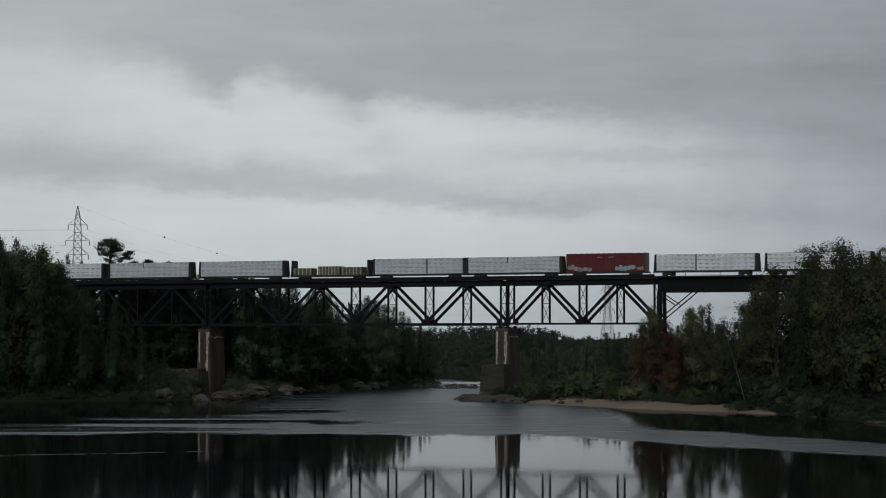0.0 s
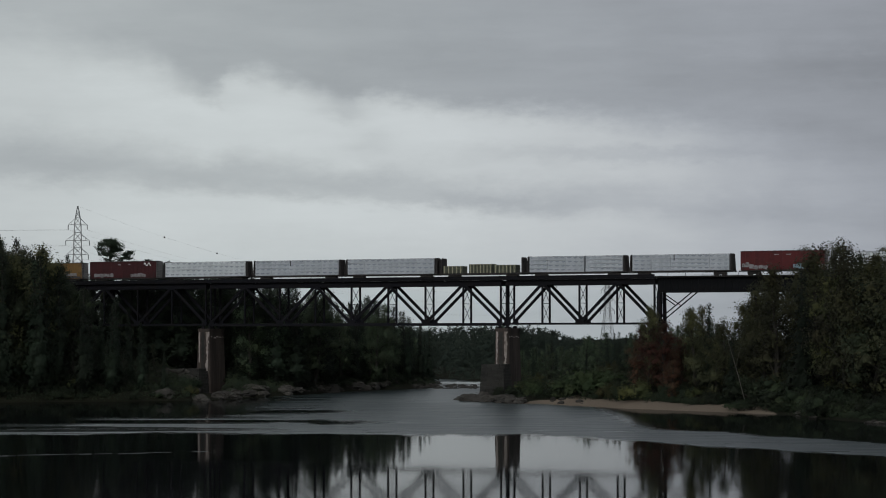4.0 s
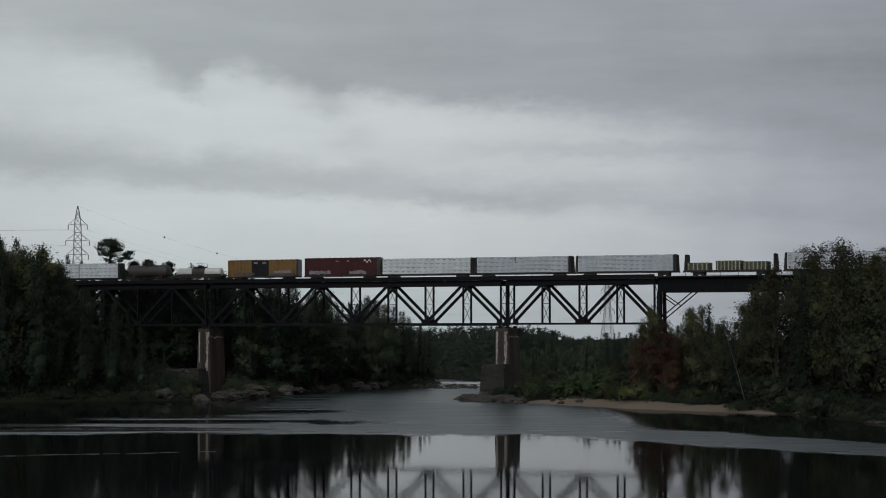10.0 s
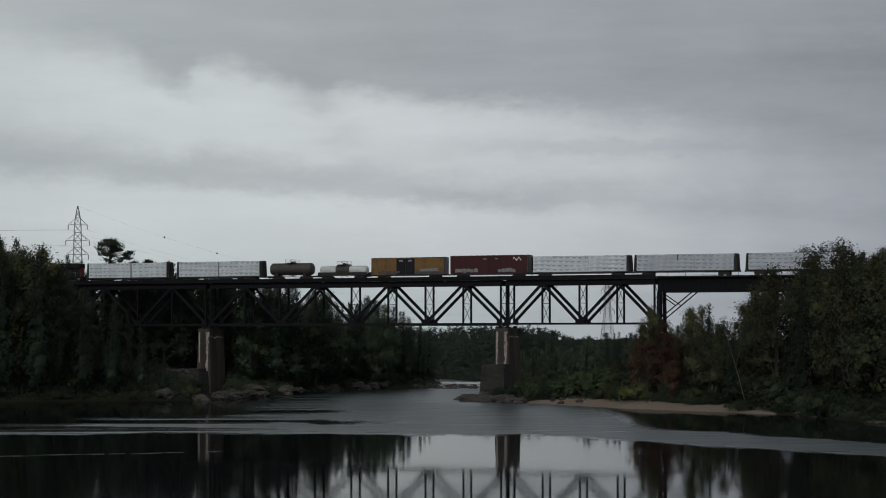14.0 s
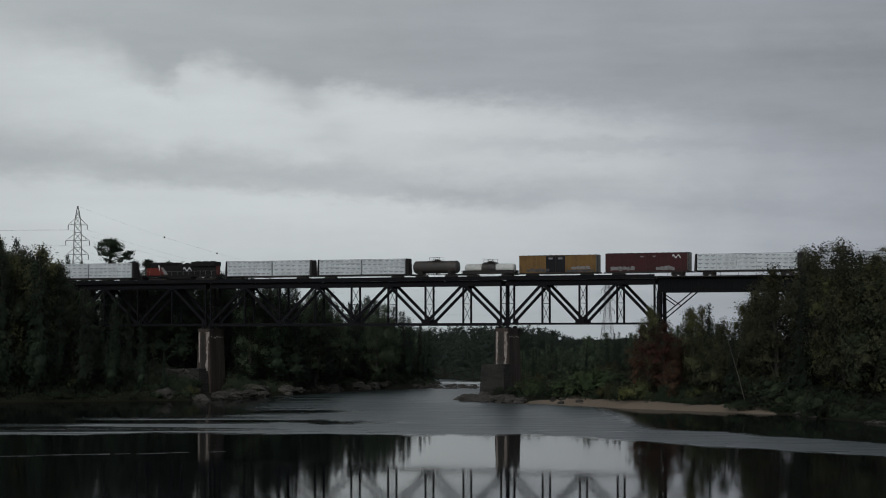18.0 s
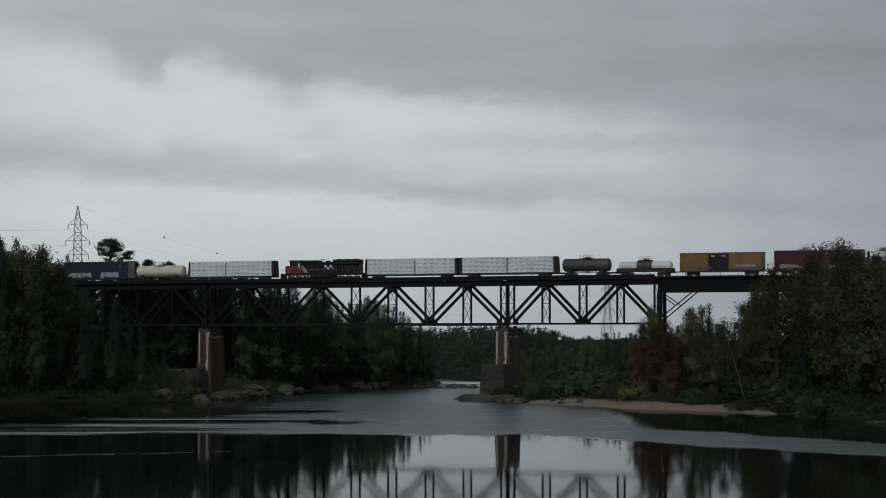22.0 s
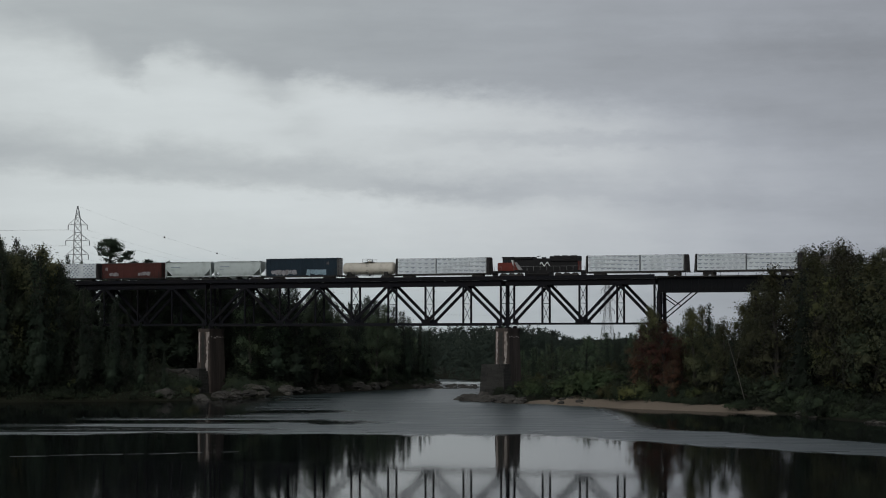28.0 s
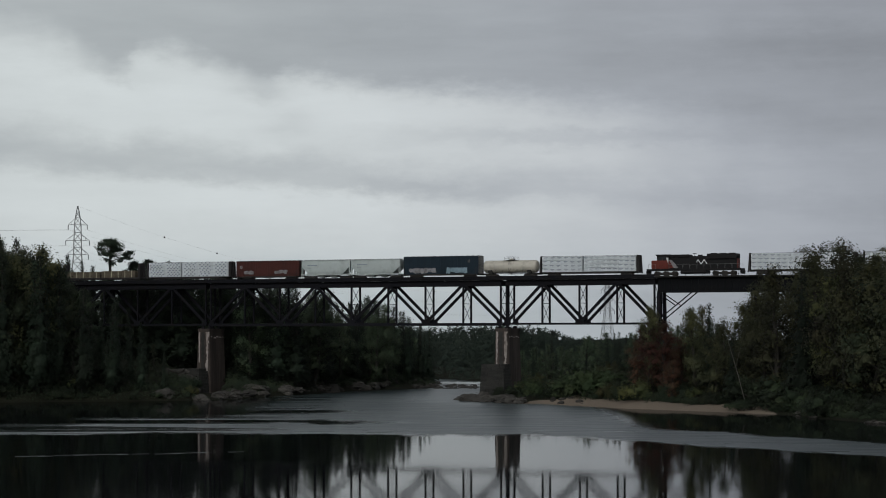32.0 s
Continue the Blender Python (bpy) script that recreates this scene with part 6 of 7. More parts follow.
def boxcar(s0, L, top, paint, label, door=None, door_x=0.0, door_w=3.2, graffiti=(), logo=False, roof=ROOFTIN, seed=0, endpale=False):
    rng = random.Random(seed)
    car = thing("boxcar", line_pose(0, RAIL_Z), label, "rail car", "freight cars of the train")
    W, z0, z1 = 2.9, 1.02, top - 0.12
    part("body", Geo().box(-L / 2, L / 2, -W / 2, W / 2, z0, z1, 0.04), paint, car)
    for y in (-W / 2 - 0.03, W / 2 + 0.03):
        n = 18
        for i in range(n + 1):
            x = -L / 2 + 0.06 + i * (L - 0.12) / n
            if abs(x - door_x) > door_w + 0.1:
                me = shared(("rib", top, paint.name), lambda: Geo().box(-0.05, 0.05, -0.03, 0.03, z0 + 0.02, z1 - 0.05, 0.012).mesh("side_post", paint))
                part("side_post", me, None, car, at=Matrix.Translation((x, y, 0)))
        for k in (-1, 1):
            xx = door_x + k * door_w / 2
            d = part("door", Geo().box(xx - door_w / 2 + 0.02, xx + door_w / 2 - 0.02, y - 0.05, y + 0.05, z0 + 0.1, z1 - 0.15, 0.02), door or paint, car)
            for q in (-0.3, 0.3):
                part("door_rod", Geo().tube((xx + q * door_w, y * 1.05, z0 + 0.15), (xx + q * door_w, y * 1.05, z1 - 0.25), 0.03, 0.03, 6), door or paint, d)
            if door:
                part("door_placard", Geo().box(xx - 0.5, xx + 0.5, y * 1.04 - 0.006, y * 1.04 + 0.006, z1 - 0.85, z1 - 0.45), GRAF_PALE, d, "pale worn placard")
        part("door_track", Geo().box(door_x - door_w * 1.9, door_x + door_w * 1.9, y - 0.06, y + 0.06, z0 - 0.02, z0 + 0.08), UNDER, car)
        part("side_sill", Geo().box(-L / 2 + 0.3, L / 2 - 0.3, y - 0.02, y + 0.02, 0.8, z0), UNDER, car)
    g = Geo()
    g.prism([(-W / 2 - 0.04, z1 - 0.05), (W / 2 + 0.04, z1 - 0.05), (W / 2 + 0.04, z1 + 0.02), (0, top), (-W / 2 - 0.04, z1 + 0.02)], -L / 2 - 0.05, L / 2 + 0.05)
    rf = part("roof", g, roof, car)
    for i in range(14):
        x = -L / 2 + 0.5 + i * (L - 1.0) / 13
        part("roof_rib", shared(("roofrib", top, roof.name), lambda: Geo().prism([(-W / 2, z1 + 0.02), (0, top), (W / 2, z1 + 0.02), (W / 2, z1 + 0.06), (0, top + 0.05), (-W / 2, z1 + 0.06)], -0.05, 0.05).mesh("roof_rib", roof)), None, rf, at=Matrix.Translation((x, 0, 0)))
    for sgn in (-1, 1):
        # Some cars get pale grey end sheets and ribs.
        epaint = PALE_END if endpale else paint
        part("end_panel", Geo().box(sgn * (L / 2 + 0.012) - 0.012, sgn * (L / 2 + 0.012) + 0.012, -1.38, 1.38, z0 + 0.05, z1 - 0.1), epaint, car, "pale grey end sheet" if endpale else "")
        for i in range(7):
            z = z0 + 0.25 + i * (z1 - z0 - 0.4) / 6
            me = shared(("endrib", epaint.name), lambda: Geo().box(-0.05, 0.05, -1.3, 1.3, -0.09, 0.09, 0.03).mesh("end_rib", epaint))
            part("end_rib", me, None, car, at=Matrix.Translation((sgn * (L / 2 + 0.045), 0, z)))
        coupler(car, sgn * (L / 2 + 0.55), sgn)
        ladder(car, sgn * (L / 2 + 0.13), -sgn * 1.1, 0.7, z1, UNDER, False)
        ladder(car, sgn * (L / 2 - 0.45), -W / 2 - 0.1, 0.7, 2.6, UNDER)
    part("underframe", Geo().box(-L / 2 + 0.2, L / 2 - 0.2, -0.4, 0.4, 0.78, z0), UNDER, car)
    for i, (gx, gz, gw, gh, mat) in enumerate(graffiti):
        g = Geo()
        n = max(2, int(gw / 0.9))
        for k in range(n):
            blob(g, gx - gw / 2 + (k + 0.5) * gw / n, gz + rng.uniform(-0.1, 0.1) * gh, gw / n * 1.15, gh * rng.uniform(0.7, 1.0), -W / 2 - 0.095 - 0.0012 * k, rng, 14, 0.0004)
        part("graffiti", g, mat, car, "spray-painted graffiti patch low on the side")
    if logo:
        g = Geo()
        yq = -W / 2 - 0.1
        emblem(g, L / 2 - 3.4, yq, z1 - 1.2, 0.85)
        part("emblem", g, WHITE, car, "white painted emblem shape")
    for x in (-L / 2 + 2.6, L / 2 - 2.6):
        truck(car, x)
    return car, s0


def tank_car(s0, L, r, cz, paint, label, band=None, side_sheet=None):
    car = thing("tank_car", line_pose(0, RAIL_Z), label, "rail car", "freight cars of the train")
    h = L / 2
    rings = [(-h, r * 0.25), (-h + 0.06, r * 0.62), (-h + 0.2, r * 0.86), (-h + 0.42, r * 0.98), (-h + 0.6, r), (h - 0.6, r), (h - 0.42, r * 0.98), (h - 0.2, r * 0.86), (h - 0.06, r * 0.62), (h, r * 0.25)]
    me = Geo().lathe_x(rings, cz, 28).mesh("tank", paint, shade=True)
    part("tank", me, None, car)
    for x in [-h + 0.62 + i * (L - 1.24) / 5 for i in range(6)]:
        part("tank_seam", Geo().lathe_x([(x - 0.03, r + 0.012), (x + 0.03, r + 0.012)], cz, 28), paint, car)
    if band:
        w, mat = band
        part("jacket_band", Geo().lathe_x([(-w / 2, r + 0.02), (-w / 2 + 0.02, r + 0.26), (w / 2 - 0.02, r + 0.26), (w / 2, r + 0.02)], cz, 28).mesh("jacket_band", mat, shade=False), None, car, "black painted band round the middle")
    top = cz + r + (0.26 if band else 0.0)
    dmat = band[1] if band else paint
    part("manway", Geo().tube((0, 0, top - 0.1), (0, 0, top + 0.36), 0.42, 0.42, 14), dmat, car)
    part("valve_housing", Geo().tube((0.75, 0, top - 0.1), (0.75, 0, top + 0.26), 0.2, 0.2, 10), UNDER, car)
    part("platform", Geo().box(-1.3, 1.3, -1.1, 1.1, top + 0.02, top + 0.07), UNDER, car)
    for y in (-1.1, 1.1):
        g = Geo()
        for x in (-1.3, 0, 1.3):
            g.beam((x, y, top), (x, y, top + 0.75), 0.045, 0.045)
        g.beam((-1.3, y, top + 0.75), (1.3, y, top + 0.75), 0.045, 0.045)
        g.beam((-1.3, y, top + 0.4), (1.3, y, top + 0.4), 0.035, 0.035)
        part("platform_rail", g, UNDER, car)
        ladder(car, 0.0, y * 1.22, 0.7, top, UNDER)
        part("running_board", Geo().box(-h - 0.5, h + 0.5, y * 1.2 - 0.15, y * 1.2 + 0.15, 1.0, 1.06), UNDER, car)
        gg = Geo()
        for i in range(9):
            x = -h + i * L / 8
            gg.beam((x, y * 1.2, 1.06), (x, y * 1.2, 1.75), 0.035, 0.035)
        gg.beam((-h, y * 1.2, 1.75), (h, y * 1.2, 1.75), 0.035, 0.035)
        part("side_handrail", gg, UNDER, car)
    for sgn in (-1, 1):
        part("saddle", Geo().box(sgn * (h - 1.8) - 0.5, sgn * (h - 1.8) + 0.5, -1.15, 1.15, 0.8, cz - r * 0.55, 0.03), UNDER, car)
        part("stub_sill", Geo().box(sgn * (h - 0.9) - 1.6, sgn * (h - 0.9) + 1.6, -0.4, 0.4, 0.68, 1.0), UNDER, car)
        part("end_platform", Geo().box(sgn * (h + 0.35) - 0.35, sgn * (h + 0.35) + 0.35, -1.35, 1.35, 0.98, 1.05), UNDER, car)
        coupler(car, sgn * (h + 0.75), sgn)
        truck(car, sgn * (h - 1.9))
    # Dark sheet added over the lower side of the tank.
    if side_sheet:
        for y in (-1.25, 1.25):
            part("side_skirt", Geo().box(-h - 0.2, h + 0.2, y - 0.04, y + 0.04, 1.06, side_sheet), UNDER, car, "dark sheet along the lower side of the tank")
    part("bottom_outlet", Geo().tube((0, 0, cz - r - 0.35), (0, 0, cz - r + 0.1), 0.2, 0.25, 10), UNDER, car)
    return car, s0


def covered_hopper(s0, L, label):
    car = thing("covered_hopper_car", line_pose(0, RAIL_Z), label, "rail car", "freight cars of the train")
    top, W = 4.55, 3.1
    prof = []
    for i in range(11):
        t = -0.5 + i / 10
        prof.append((W / 2 * (1 - abs(2 * t) ** 4 * 0.16), 1.35 + (top - 1.35) * (t + 0.5)))
    outline = prof + [(-y, z) for y, z in prof[::-1]]
    n = len(outline)
    h = L / 2
    vs = []
    for k in (-1, 1):
        for y, z in outline:
            slope = max(0.0, (2.9 - z)) * 1.15
            vs.append((k * (h - 0.25 - slope), y, z))
    g = Geo().add(vs, [(i, (i + 1) % n, n + (i + 1) % n, n + i) for i in range(n)] + [tuple(range(n - 1, -1, -1)), tuple(range(n, 2 * n))])
    part("body", g, HOPGREY, car)
    part("roof_walk", Geo().box(-h + 0.2, h - 0.2, -0.45, 0.45, top + 0.12, top + 0.17), UNDER, car)
    for i in range(8):
        part("hatch", Geo().tube((-h + 0.8 + i * (L - 1.6) / 7, 0, top - 0.05), (-h + 0.8 + i * (L - 1.6) / 7, 0, top + 0.13), 0.38, 0.36, 10), HOPGREY, car)
    for y in (-W / 2 + 0.08, W / 2 - 0.08):
        part("eave_rail", Geo().box(-h + 0.1, h - 0.1, y - 0.05, y + 0.05, top - 0.1, top + 0.03), HOPGREY, car)
        part("side_sill", Geo().box(-h, h, y - 0.06, y + 0.06, 1.12, 1.36), HOPGREY, car)
        for x in (-h + 0.15, h - 0.15):
            part("corner_post", Geo().beam((x, y, 1.1), (x, y, top - 0.1), 0.12, 0.12), HOPGREY, car)
        part("stencil_bar", Geo().box(-h + 1.6, -h + 4.2, (y + math.copysign(0.10, y)) - 0.004, (y + math.copysign(0.10, y)) + 0.004, 3.35, 3.5), PRINT, car, "dark stencilled bar of print")
        part("stencil_bar", Geo().box(-h + 1.6, -h + 2.7, (y + math.copysign(0.11, y)) - 0.004, (y + math.copysign(0.11, y)) + 0.004, 2.75, 2.83), PRINT, car)
    for sgn in (-1, 1):
        part("end_frame", Geo().beam((sgn * (h - 0.2), -1.2, 1.2), (sgn * (h - 0.2), -1.2, top - 0.2), 0.1, 0.1).beam((sgn * (h - 0.2), 1.2, 1.2), (sgn * (h - 0.2), 1.2, top - 0.2), 0.1, 0.1), HOPGREY, car)
        part("end_platform", Geo().box(sgn * h - 0.7, sgn * h + 0.3, -1.4, 1.4, 1.0, 1.12), UNDER, car)
        ladder(car, sgn * (h - 0.3), -1.5, 0.8, top, HOPGREY)
        coupler(car, sgn * (h + 0.35), sgn)
        truck(car, sgn * (h - 1.7))
        x = sgn * 1.55
        g = Geo().add([(x - 1.4, -1.3, 1.36), (x + 1.4, -1.3, 1.36), (x + 1.4, 1.3, 1.36), (x - 1.4, 1.3, 1.36), (x - 0.4, -0.5, 0.55), (x + 0.4, -0.5, 0.55), (x + 0.4, 0.5, 0.55), (x - 0.4, 0.5, 0.55)],
                  [(0, 1, 5, 4), (1, 2, 6, 5), (2, 3, 7, 6), (3, 0, 4, 7), (4, 5, 6, 7), (3, 2, 1, 0)])
        part("discharge_bay", g, HOPGREY, car)
    part("center_sill", Geo().box(-h, h, -0.25, 0.25, 0.75, 1.0), UNDER, car)
    return car, s0


def bulkhead_flat(s0, loads, label, L=20.2, top=4.6):
    car = thing("bulkhead_flat_car", line_pose(0, RAIL_Z), label, "rail car", "freight cars of the train")
    W = 2.8
    part("deck", Geo().box(-L / 2 - 0.6, L / 2 + 0.6, -W / 2, W / 2, 1.0, 1.18, 0.02), CARBROWN, car)
    for y in (-W / 2 + 0.06, W / 2 - 0.06):
        part("side_sill", Geo().box(-L / 2, L / 2, y - 0.05, y + 0.05, 0.78, 1.0), CARBROWN, car)
    part("center_sill", Geo().box(-L / 2, L / 2, -0.3, 0.3, 0.78, 1.0), UNDER, car)
    bulkhead(car, L / 2 + 0.1, W, 1.18, top, 1)
    bulkhead(car, -L / 2 - 0.1, W, 1.18, top, -1)
    for x0, x1, hgt, mat, cols in loads:
        n = cols
        w = (x1 - x0) / n
        for side in (-1, 1):
            for i in range(n):
                rows = max(1, round(hgt / 0.65))
                for r in range(rows):
                    xx = x0 + i * w
                    b = part("lumber_pack", Geo().box(xx + 0.03, xx + w - 0.03, side * 0.68 - 0.62, side * 0.68 + 0.62, 1.2 + r * hgt / rows, 1.2 + (r + 1) * hgt / rows - 0.03, 0.03), mat, car)
                part("strap", Geo().box(xx + w * 0.5 - 0.085, xx + w * 0.5 + 0.085, side * 0.68 - 0.635, side * 0.68 + 0.635, 1.2, 1.2 + hgt + 0.012), STRAP, car, "pale upright strapping over the load")
    for x in (-L / 2 + 2.6, L / 2 - 2.6):
        truck(car, x)
    coupler(car, L / 2 + 0.85, 1)
    coupler(car, -L / 2 - 0.85, -1)
    return car, s0


def locomotive(s0):
    """A six-axle road engine, its short nose towards the rear of the train."""
    car = thing("diesel_locomotive", line_pose(0, RAIL_Z), "black diesel locomotive with orange-red nose and white diagonal stripe", "locomotive")
    h = 10.6
    part("frame", Geo().box(-h, h, -1.5, 1.5, 1.15, 1.55, 0.04), LOCOBLACK, car)
    part("fuel_tank", Geo().prism([(-1.3, 0.45), (1.3, 0.45), (1.45, 0.75), (1.4, 1.15), (-1.4, 1.15), (-1.45, 0.75)], -2.9, 2.9), LOCOBLACK, car)
    part("nose", Geo().box(-h + 0.9, -h + 2.4, -1.05, 1.05, 1.55, 3.4, 0.12), LOCORED, car, "orange-red low nose")
    cab = part("cab", Geo().box(-h + 2.3, -h + 5.0, -1.5, 1.5, 1.55, 3.45, 0.06), LOCORED, car, "orange-red cab")
    part("cab_top", Geo().box(-h + 2.35, -h + 4.98, -1.49, 1.49, 3.45, 4.43, 0.05), LOCOBLACK, cab, "black upper cab")
    part("cab_roof", Geo().prism([(-1.5, 4.40), (1.5, 4.40), (1.2, 4.68), (-1.2, 4.68)], -h + 2.1, -h + 5.2), LOCOBLACK, cab)
    for y in (-1.505, 1.505):
        part("cab_window", Geo().box(-h + 2.7, -h + 3.5, y - 0.01, y + 0.01, 3.35, 4.05), GLASS_DARK, cab)
        part("cab_window", Geo().box(-h + 3.7, -h + 4.5, y - 0.01, y + 0.01, 3.35, 4.05), GLASS_DARK, cab)
    part("windshield", Geo().box(-h + 2.285, -h + 2.298, -1.2, 1.2, 3.8, 4.25), GLASS_DARK, cab)
    part("number_board", Geo().box(-h + 2.27, -h + 2.298, -0.8, 0.8, 4.28, 4.42), WHITE, cab)
    for y in (-1.0, 1.0):
        g = Geo()
        yy = -1.515 if y < 0 else 1.515
        g.add([(-h + 4.45, yy - 0.006, 3.95), (-h + 5.0, yy - 0.006, 3.95), (-h + 5.0, yy - 0.006, 2.5), (-h + 4.45, yy + 0.006, 3.95), (-h + 5.0, yy + 0.006, 3.95), (-h + 5.0, yy + 0.006, 2.5)], [(0, 1, 2), (5, 4, 3), (0, 3, 4, 1), (1, 4, 5, 2), (2, 5, 3, 0)])
        part("stripe", g, WHITE, cab, "white diagonal stripe")
        hy = -1.0 if y < 0 else 1.0
        yy = hy * 1.05
        g = Geo().add([(-h + 5.0, yy - 0.006, 3.45), (-h + 5.6, yy - 0.006, 3.45), (-h + 7.1, yy - 0.006, 1.75), (-h + 6.0, yy - 0.006, 1.75), (-h + 5.0, yy + 0.006, 3.45), (-h + 5.6, yy + 0.006, 3.45), (-h + 7.1, yy + 0.006, 1.75), (-h + 6.0, yy + 0.006, 1.75)],
                      [(0, 1, 2, 3), (7, 6, 5, 4), (0, 4, 5, 1), (1, 5, 6, 2), (2, 6, 7, 3)])
        part("stripe", g, GRAF_PALE, car, "pale diagonal stripe")
        g = Geo().add([(-h + 5.0, yy - 0.006, 3.42), (-h + 5.98, yy - 0.006, 1.75), (-h + 5.0, yy - 0.006, 1.75), (-h + 5.0, yy + 0.006, 3.42), (-h + 5.98, yy + 0.006, 1.75), (-h + 5.0, yy + 0.006, 1.75)], [(0, 1, 2), (5, 4, 3), (0, 3, 4, 1), (1, 4, 5, 2), (2, 5, 3, 0)])
        part("red_flash", g, LOCORED, car, "orange-red wedge of paint beside the stripe")
        g = Geo()
        emblem(g, 0.6, hy * 1.045, 2.45, 1.05)
        part("emblem", g, WHITE, car, "white painted emblem shape")
    hood = part("hood", Geo().box(-h + 5.0, h - 1.0, -1.0, 1.0, 1.55, 4.25, 0.05), LOCOBLACK, car)
    part("dynamic_brake_hump", Geo().box(-h + 5.2, -h + 9.6, -1.25, 1.25, 4.0, 4.62, 0.1), LOCOBLACK, car)
    part("radiator_section", Geo().box(h - 7.6, h - 1.0, -1.42, 1.42, 3.55, 4.72, 0.1), LOCOBLACK, car)
    part("exhaust_stack", Geo().box(0.7, 1.6, -0.35, 0.35, 4.2, 4.55, 0.04), LOCOBLACK, car)
    part("horn", Geo().beam((-0.25, 0, 4.2), (-0.25, 0, 4.75), 0.06, 0.06).tube((-0.7, 0.1, 4.78), (0.2, 0.1, 4.78), 0.05, 0.09, 8).tube((-0.5, -0.12, 4.78), (0.1, -0.12, 4.78), 0.04, 0.08, 8), UNDER, car)
    for x in (h - 6.4, h - 4.4, h - 2.4):
        part("radiator_fan", Geo().tube((x, 0, 4.70), (x, 0, 4.86), 0.75, 0.72, 18), LOCOBLACK, car)
    for i in range(12):
        x = -h + 5.6 + i * 1.15
        for y in (-1.01, 1.01):
            part("hood_door", shared("hooddoor", lambda: Geo().box(-0.5, 0.5, -0.015, 0.015, 1.7, 3.45, 0.01).mesh("hood_door", LOCOBLACK)), None, hood, at=Matrix.Translation((x, y, 0)))
    part("tail_panel", Geo().box(h - 1.02, h - 0.9, -0.98, 0.98, 1.6, 3.6, 0.04), LOCORED, car, "orange-red end panel")
    for y in (-1.42, 1.42):
        g = Geo()
        for i in range(14):
            x = -h + 0.4 + i * (2 * h - 0.8) / 13
            part("handrail_post", Geo().beam((x, y, 1.55), (x, y, 2.5), 0.045, 0.045), HANDRAIL, car, "pale handrail post")
        g.beam((-h + 0.4, y, 2.5), (h - 0.4, y, 2.5), 0.04, 0.04)
        part("handrail", g, HANDRAIL, car)
        part("walkway_edge", Geo().box(-h, h, y * 1.06 - 0.02, y * 1.06 + 0.02, 1.42, 1.56), LOCOBLACK, car)
    for sgn in (-1, 1):
        part("pilot", Geo().box(sgn * (h + 0.0) - 0.12, sgn * (h + 0.0) + 0.12, -1.4, 1.4, 0.35, 1.2, 0.04), LOCOBLACK, car)
        coupler(car, sgn * (h + 0.3), sgn)
        for y in (-1.25, 1.25):
            g = Geo()
            for z in (0.45, 0.75, 1.05, 1.35):
                g.box(sgn * (h - 0.35) - 0.3, sgn * (h - 0.35) + 0.3, y - 0.2, y + 0.2, z - 0.02, z + 0.02)
            part("step", g, UNDER, car)
        truck(car, sgn * 6.6, (-2.0, 0.0, 2.0), 0.53)
    return car, s0


TRAIN = []
TRAIN.append(centerbeam(110.1, 0.5, seed=1))
TRAIN.append(centerbeam(85.8, 0.5, seed=2))
TRAIN.append(centerbeam(61.8, 0.405, seed=3))
TRAIN.append(boxcar(39.46, 18.3, 5.18, BOXRED, "bright red high boxcar with graffiti along its base", graffiti=((-8.0, 2.1, 1.6, 1.2, GRAF_PALE), (-5.2, 1.7, 4.0, 1.0, GRAF_PALE), (4.6, 1.9, 4.6, 1.3, GRAF_BLUE), (8.2, 1.8, 1.6, 0.9, GRAF_PALE), (-1.2, 4.3, 1.1, 0.25, GRAF_PALE), (1.4, 4.3, 1.1, 0.25, GRAF_PALE)), seed=4, endpale=True))
TRAIN.append(centerbeam(17.5, 0.0, seed=5, notch=-1.4, wrap=DULLWRAP, label="centerbeam flat car stacked with dull grey-wrapped lumber bundles"))
TRAIN.append(centerbeam(-6.4, 0.60, seed=6, wrap=DULLWRAP, label="centerbeam flat car stacked with dull grey-wrapped lumber bundles"))
TRAIN.append(bulkhead_flat(-29.3, ((-9.6, -4.6, 1.62, LUMBER, 5), (-3.1, 2.6, 1.98, LUMBER, 7), (3.0, 8.4, 1.75, LUMBER, 6)), "brown bulkhead flat car with three green-wrapped lumber stacks", 19.4))
TRAIN.append(centerbeam(-52.4, 0.0, seed=7, wrap=DULLWRAP, label="centerbeam flat car stacked with dull grey-wrapped lumber bundles"))
TRAIN.append(centerbeam(-76.8, 0.0, seed=8, notch=-1.6, wrap=DULLWRAP, label="centerbeam flat car stacked with dull grey-wrapped lumber bundles"))
TRAIN.append(centerbeam(-100.8, 0.0, seed=9))
TRAIN.append(boxcar(-122.7, 18.8, 5.15, BOXMAROON, "dark maroon boxcar with white emblem and pale graffiti", logo=True, graffiti=((-5.4, 1.75, 5.6, 1.1, GRAF_PALE), (4.4, 1.7, 4.4, 1.0, GRAF_PALE), (-0.9, 4.3, 0.8, 0.35, GRAF_PALE), (1.9, 4.3, 0.6, 0.3, GRAF_PALE)), seed=10, endpale=True))
TRAIN.append(boxcar(-143.3, 18.2, 4.95, BOXYELLOW, "ochre yellow boxcar with dark brown double doors", door=DOORDARK, door_x=-0.4, door_w=2.3, graffiti=((5.6, 2.0, 4.4, 0.75, GRAF_PALE), (-4.6, 1.6, 5.4, 0.8, GRAF_DARK), (5.5, 1.4, 6.5, 0.55, GRAF_DARK)), seed=11, endpale=True))
TRAIN.append(tank_car(-160.25, 12.2, 1.0, 2.26, TANKWHITE, "white tank car with a black band round its middle", band=(3.4, TANKDARK), side_sheet=1.78))
TRAIN.append(tank_car(-173.8, 11.1, 1.42, 2.66, TANKDARK, "grimy dark brown-black tank car"))
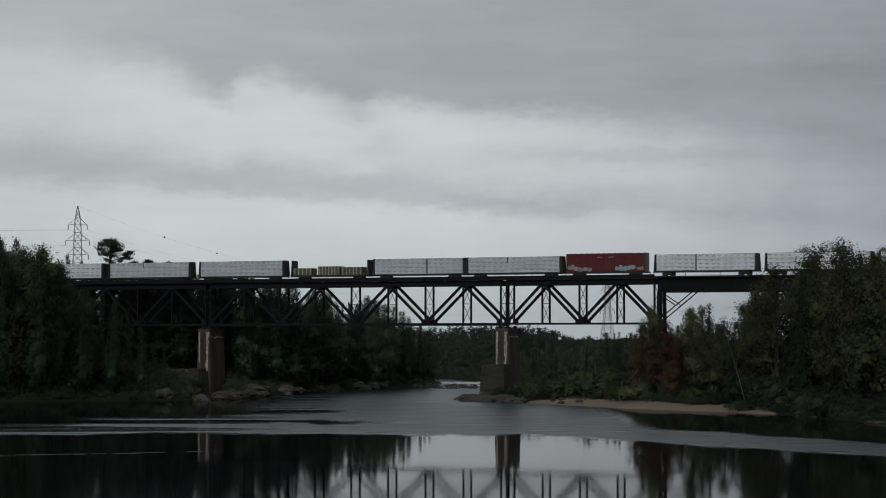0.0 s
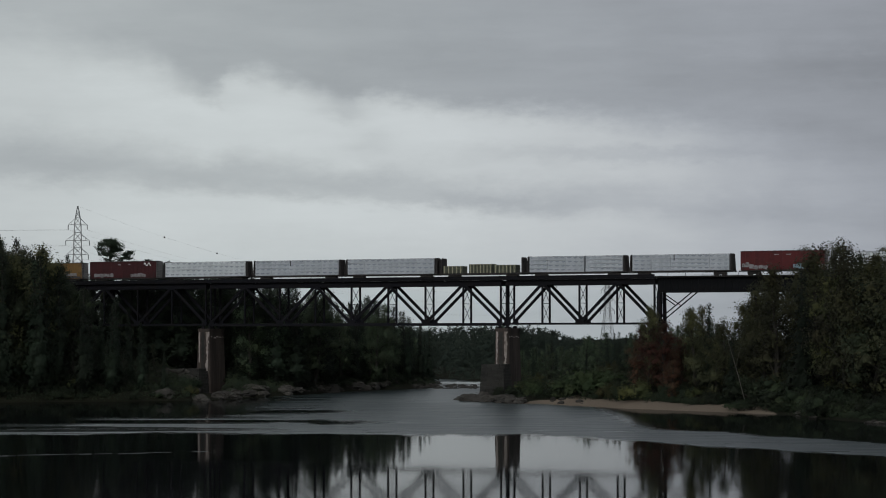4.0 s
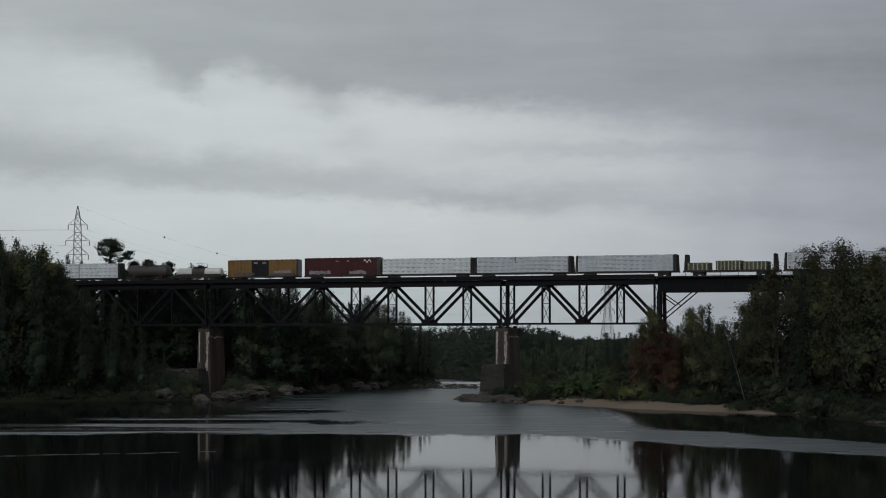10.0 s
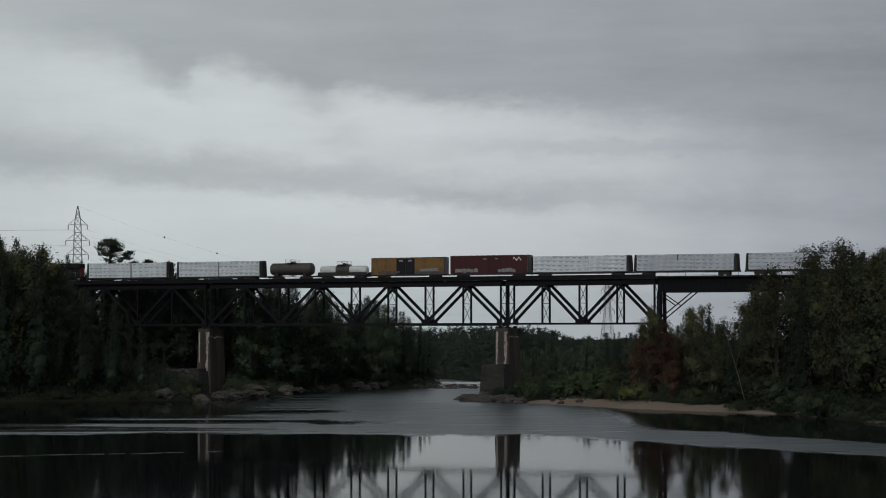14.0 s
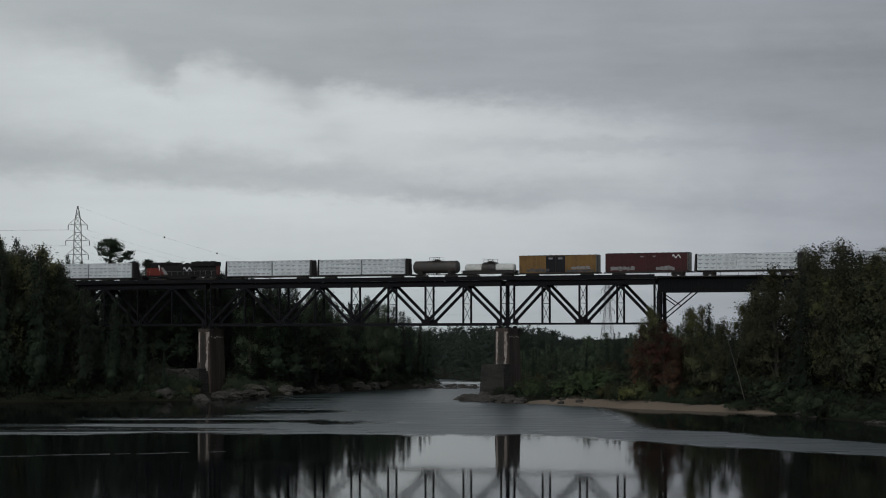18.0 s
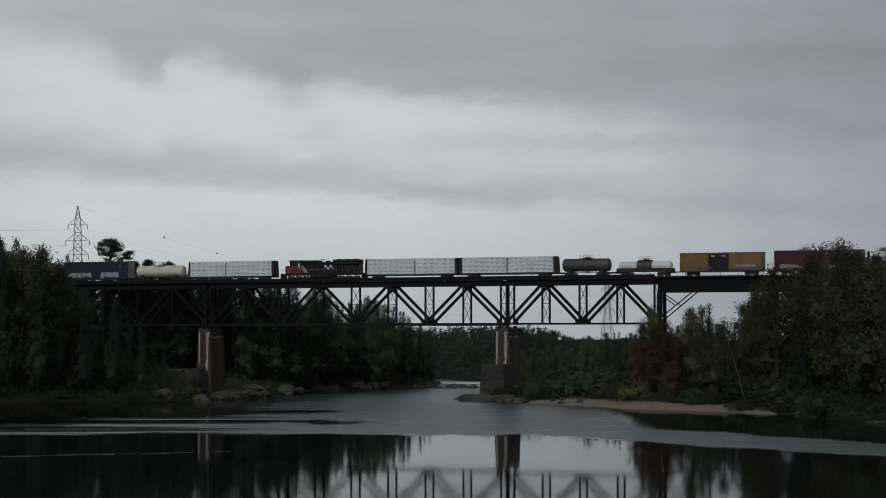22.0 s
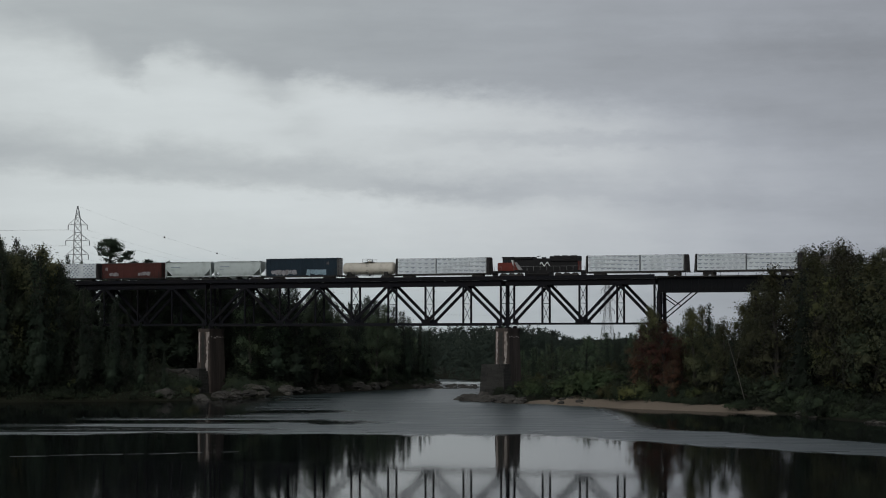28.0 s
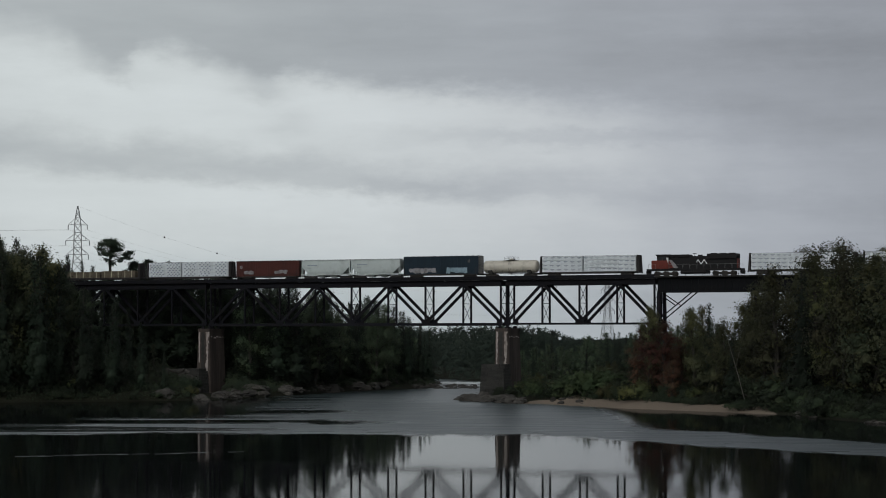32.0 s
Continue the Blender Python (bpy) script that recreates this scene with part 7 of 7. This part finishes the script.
TRAIN.append(centerbeam(-192.45, 0.5, seed=12))
TRAIN.append(centerbeam(-216.85, 0.55, seed=13))
TRAIN.append(locomotive(-239.9))
TRAIN.append(centerbeam(-263.65, 0.44, seed=14))
TRAIN.append(tank_car(-282.7, 13.0, 1.4, 2.55, TANKCREAM, "cream tank car with weathered belly"))
TRAIN.append(boxcar(-299.75, 18.6, 5.15, BOXBLUE, "navy blue high boxcar with graffiti and pale blue patch", graffiti=((-4.5, 1.8, 6.6, 1.3, GRAF_PALE), (4.0, 1.85, 5.2, 1.5, GRAF_BLUE), (7.0, 3.9, 0.6, 0.8, GRAF_DARK)), seed=15, endpale=True))
TRAIN.append(covered_hopper(-316.45, 12.7, "short light grey covered hopper car with roof hatches"))
TRAIN.append(covered_hopper(-329.4, 12.7, "short light grey covered hopper car with roof hatches"))
TRAIN.append(boxcar(-344.6, 16.7, 4.72, BOXBROWN, "oxide red boxcar with pale graffiti along its base", graffiti=((-5.0, 2.0, 2.6, 1.0, GRAF_PALE), (3.6, 2.0, 3.4, 1.1, GRAF_PALE), (-7.0, 3.2, 0.7, 0.9, GRAF_PALE)), seed=16))
TRAIN.append(centerbeam(-365.5, 0.415, dense=True, seed=17, label="centerbeam flat car with white lumber wraps printed in dark dots"))
TRAIN.append(bulkhead_flat(-389.2, ((-9.8, -0.2, 1.5, BARELUMBER, 5), (0.2, 9.8, 1.6, BARELUMBER, 5)), "brown bulkhead flat car with low bare lumber stacks", 21.4))
TRAIN.append(centerbeam(-413.9, 0.5, seed=18))


# ------------------------------------------------------------------ drifting foam on the water
def foam_streak(x, y, length, seed, deep=1.0, turn=0.0):
    rng = random.Random(seed)
    ob = thing("foam_streak", pose(x, y, 0.0, 0, 0, turn), "thin pale streak of foam drifting on dark water", "foam", "foam streaks on the river")
    n = int(length / 2.2)
    for i in range(n):
        if rng.random() < 0.25:
            continue
        g = Geo()
        a, w, d = -length / 2 + i * length / n, length / n * rng.uniform(0.7, 1.9), rng.uniform(0.06, 0.3) * deep
        oy = 1.1 * math.sin(i * 0.35 + seed) + rng.uniform(-0.7, 0.7) + i * 0.09
        pts = [(a + w / 2 + w / 2 * math.cos(t) * rng.uniform(0.8, 1.1), oy + d * math.sin(t) * rng.uniform(0.6, 1.1)) for t in [2 * math.pi * k / 9 for k in range(9)]]
        m = len(pts)
        g.add([(px, py, z) for z in (0.004, 0.03) for px, py in pts], [tuple(range(m, 2 * m))] + [(k, (k + 1) % m, m + (k + 1) % m, m + k) for k in range(m)])
        part("foam_patch", g, FOAM, ob)
    return ob


def rapids():
    """White water breaking over the ledge beyond the middle pier."""
    rng = random.Random(12)
    ob = thing("rapids", pose(4.5, 668.0, 0.0), "pale broken water of a small rapid over the ledge", "rapids")
    meshes = []
    for k in range(4):
        g = Geo()
        v = ICO_V[0] * np.array([1.0, 0.8, 0.5]) * np.array([[0.8 + 0.4 * rng.random()] for _ in range(len(ICO_V[0]))])
        g.add(v.tolist(), ICO_F[0].tolist())
        meshes.append(g.mesh("wave_crest", WHITEWATER, shade=True))
    for k in range(90):
        part("wave_crest", meshes[k % 4], None, ob, at=Matrix.Translation((rng.uniform(-7.5, 8.0), rng.uniform(-8, 14), 0.0)) @ Matrix.Diagonal((rng.uniform(0.6, 1.6), 0.6, rng.uniform(0.3, 0.75), 1)))
    for k in range(14):
        part("wave_crest", meshes[k % 4], None, ob, at=Matrix.Translation((rng.uniform(1.5, 5.5), rng.uniform(-34, -26), 0.0)) @ Matrix.Diagonal((rng.uniform(0.5, 1.2), 0.6, rng.uniform(0.3, 0.6), 1)))
    return ob


rapids()
FOAMS = [(foam_streak(-42.0, 267.0, 30, 1, 0.6, 26.0), 5.0), (foam_streak(-62.0, 338.0, 60, 2), 5.0), (foam_streak(-30.0, 330.0, 40, 3), 4.0)]


# ------------------------------------------------------------------ what moves
def travelled(t):
    """Metres that the train has gone since the start: it slows a little."""
    return 9.7817 * t - 0.014874 * t * t + 4.239e-5 * t ** 3


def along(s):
    """Place on the rails of a car centre, stretched to fit the camera's view."""
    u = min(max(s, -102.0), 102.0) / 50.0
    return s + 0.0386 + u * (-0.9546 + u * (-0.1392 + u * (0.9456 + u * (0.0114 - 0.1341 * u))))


def motions():
    for car, s0 in TRAIN:
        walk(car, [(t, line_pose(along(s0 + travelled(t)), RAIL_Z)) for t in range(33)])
    for ob, x, r in ROLLING:
        rows = []
        for k in range(481):
            t = k / 15
            rows.append((t, Matrix.Translation((x, 0, r)) @ Matrix.Rotation(travelled(t) / r, 4, "Y")))
        walk(ob, rows)
    walk(SKY, [(0.0, pose(0, 131, -5, 0, 0, -0.92)), (32.0, pose(0, -169, 7, 0, 0, 1.18))])
    for ob, run in FOAMS:
        m = ob.matrix_basis.copy()
        walk(ob, [(0.0, m), (32.0, Matrix.Translation((run, -0.6, 0)) @ m)])


motions()
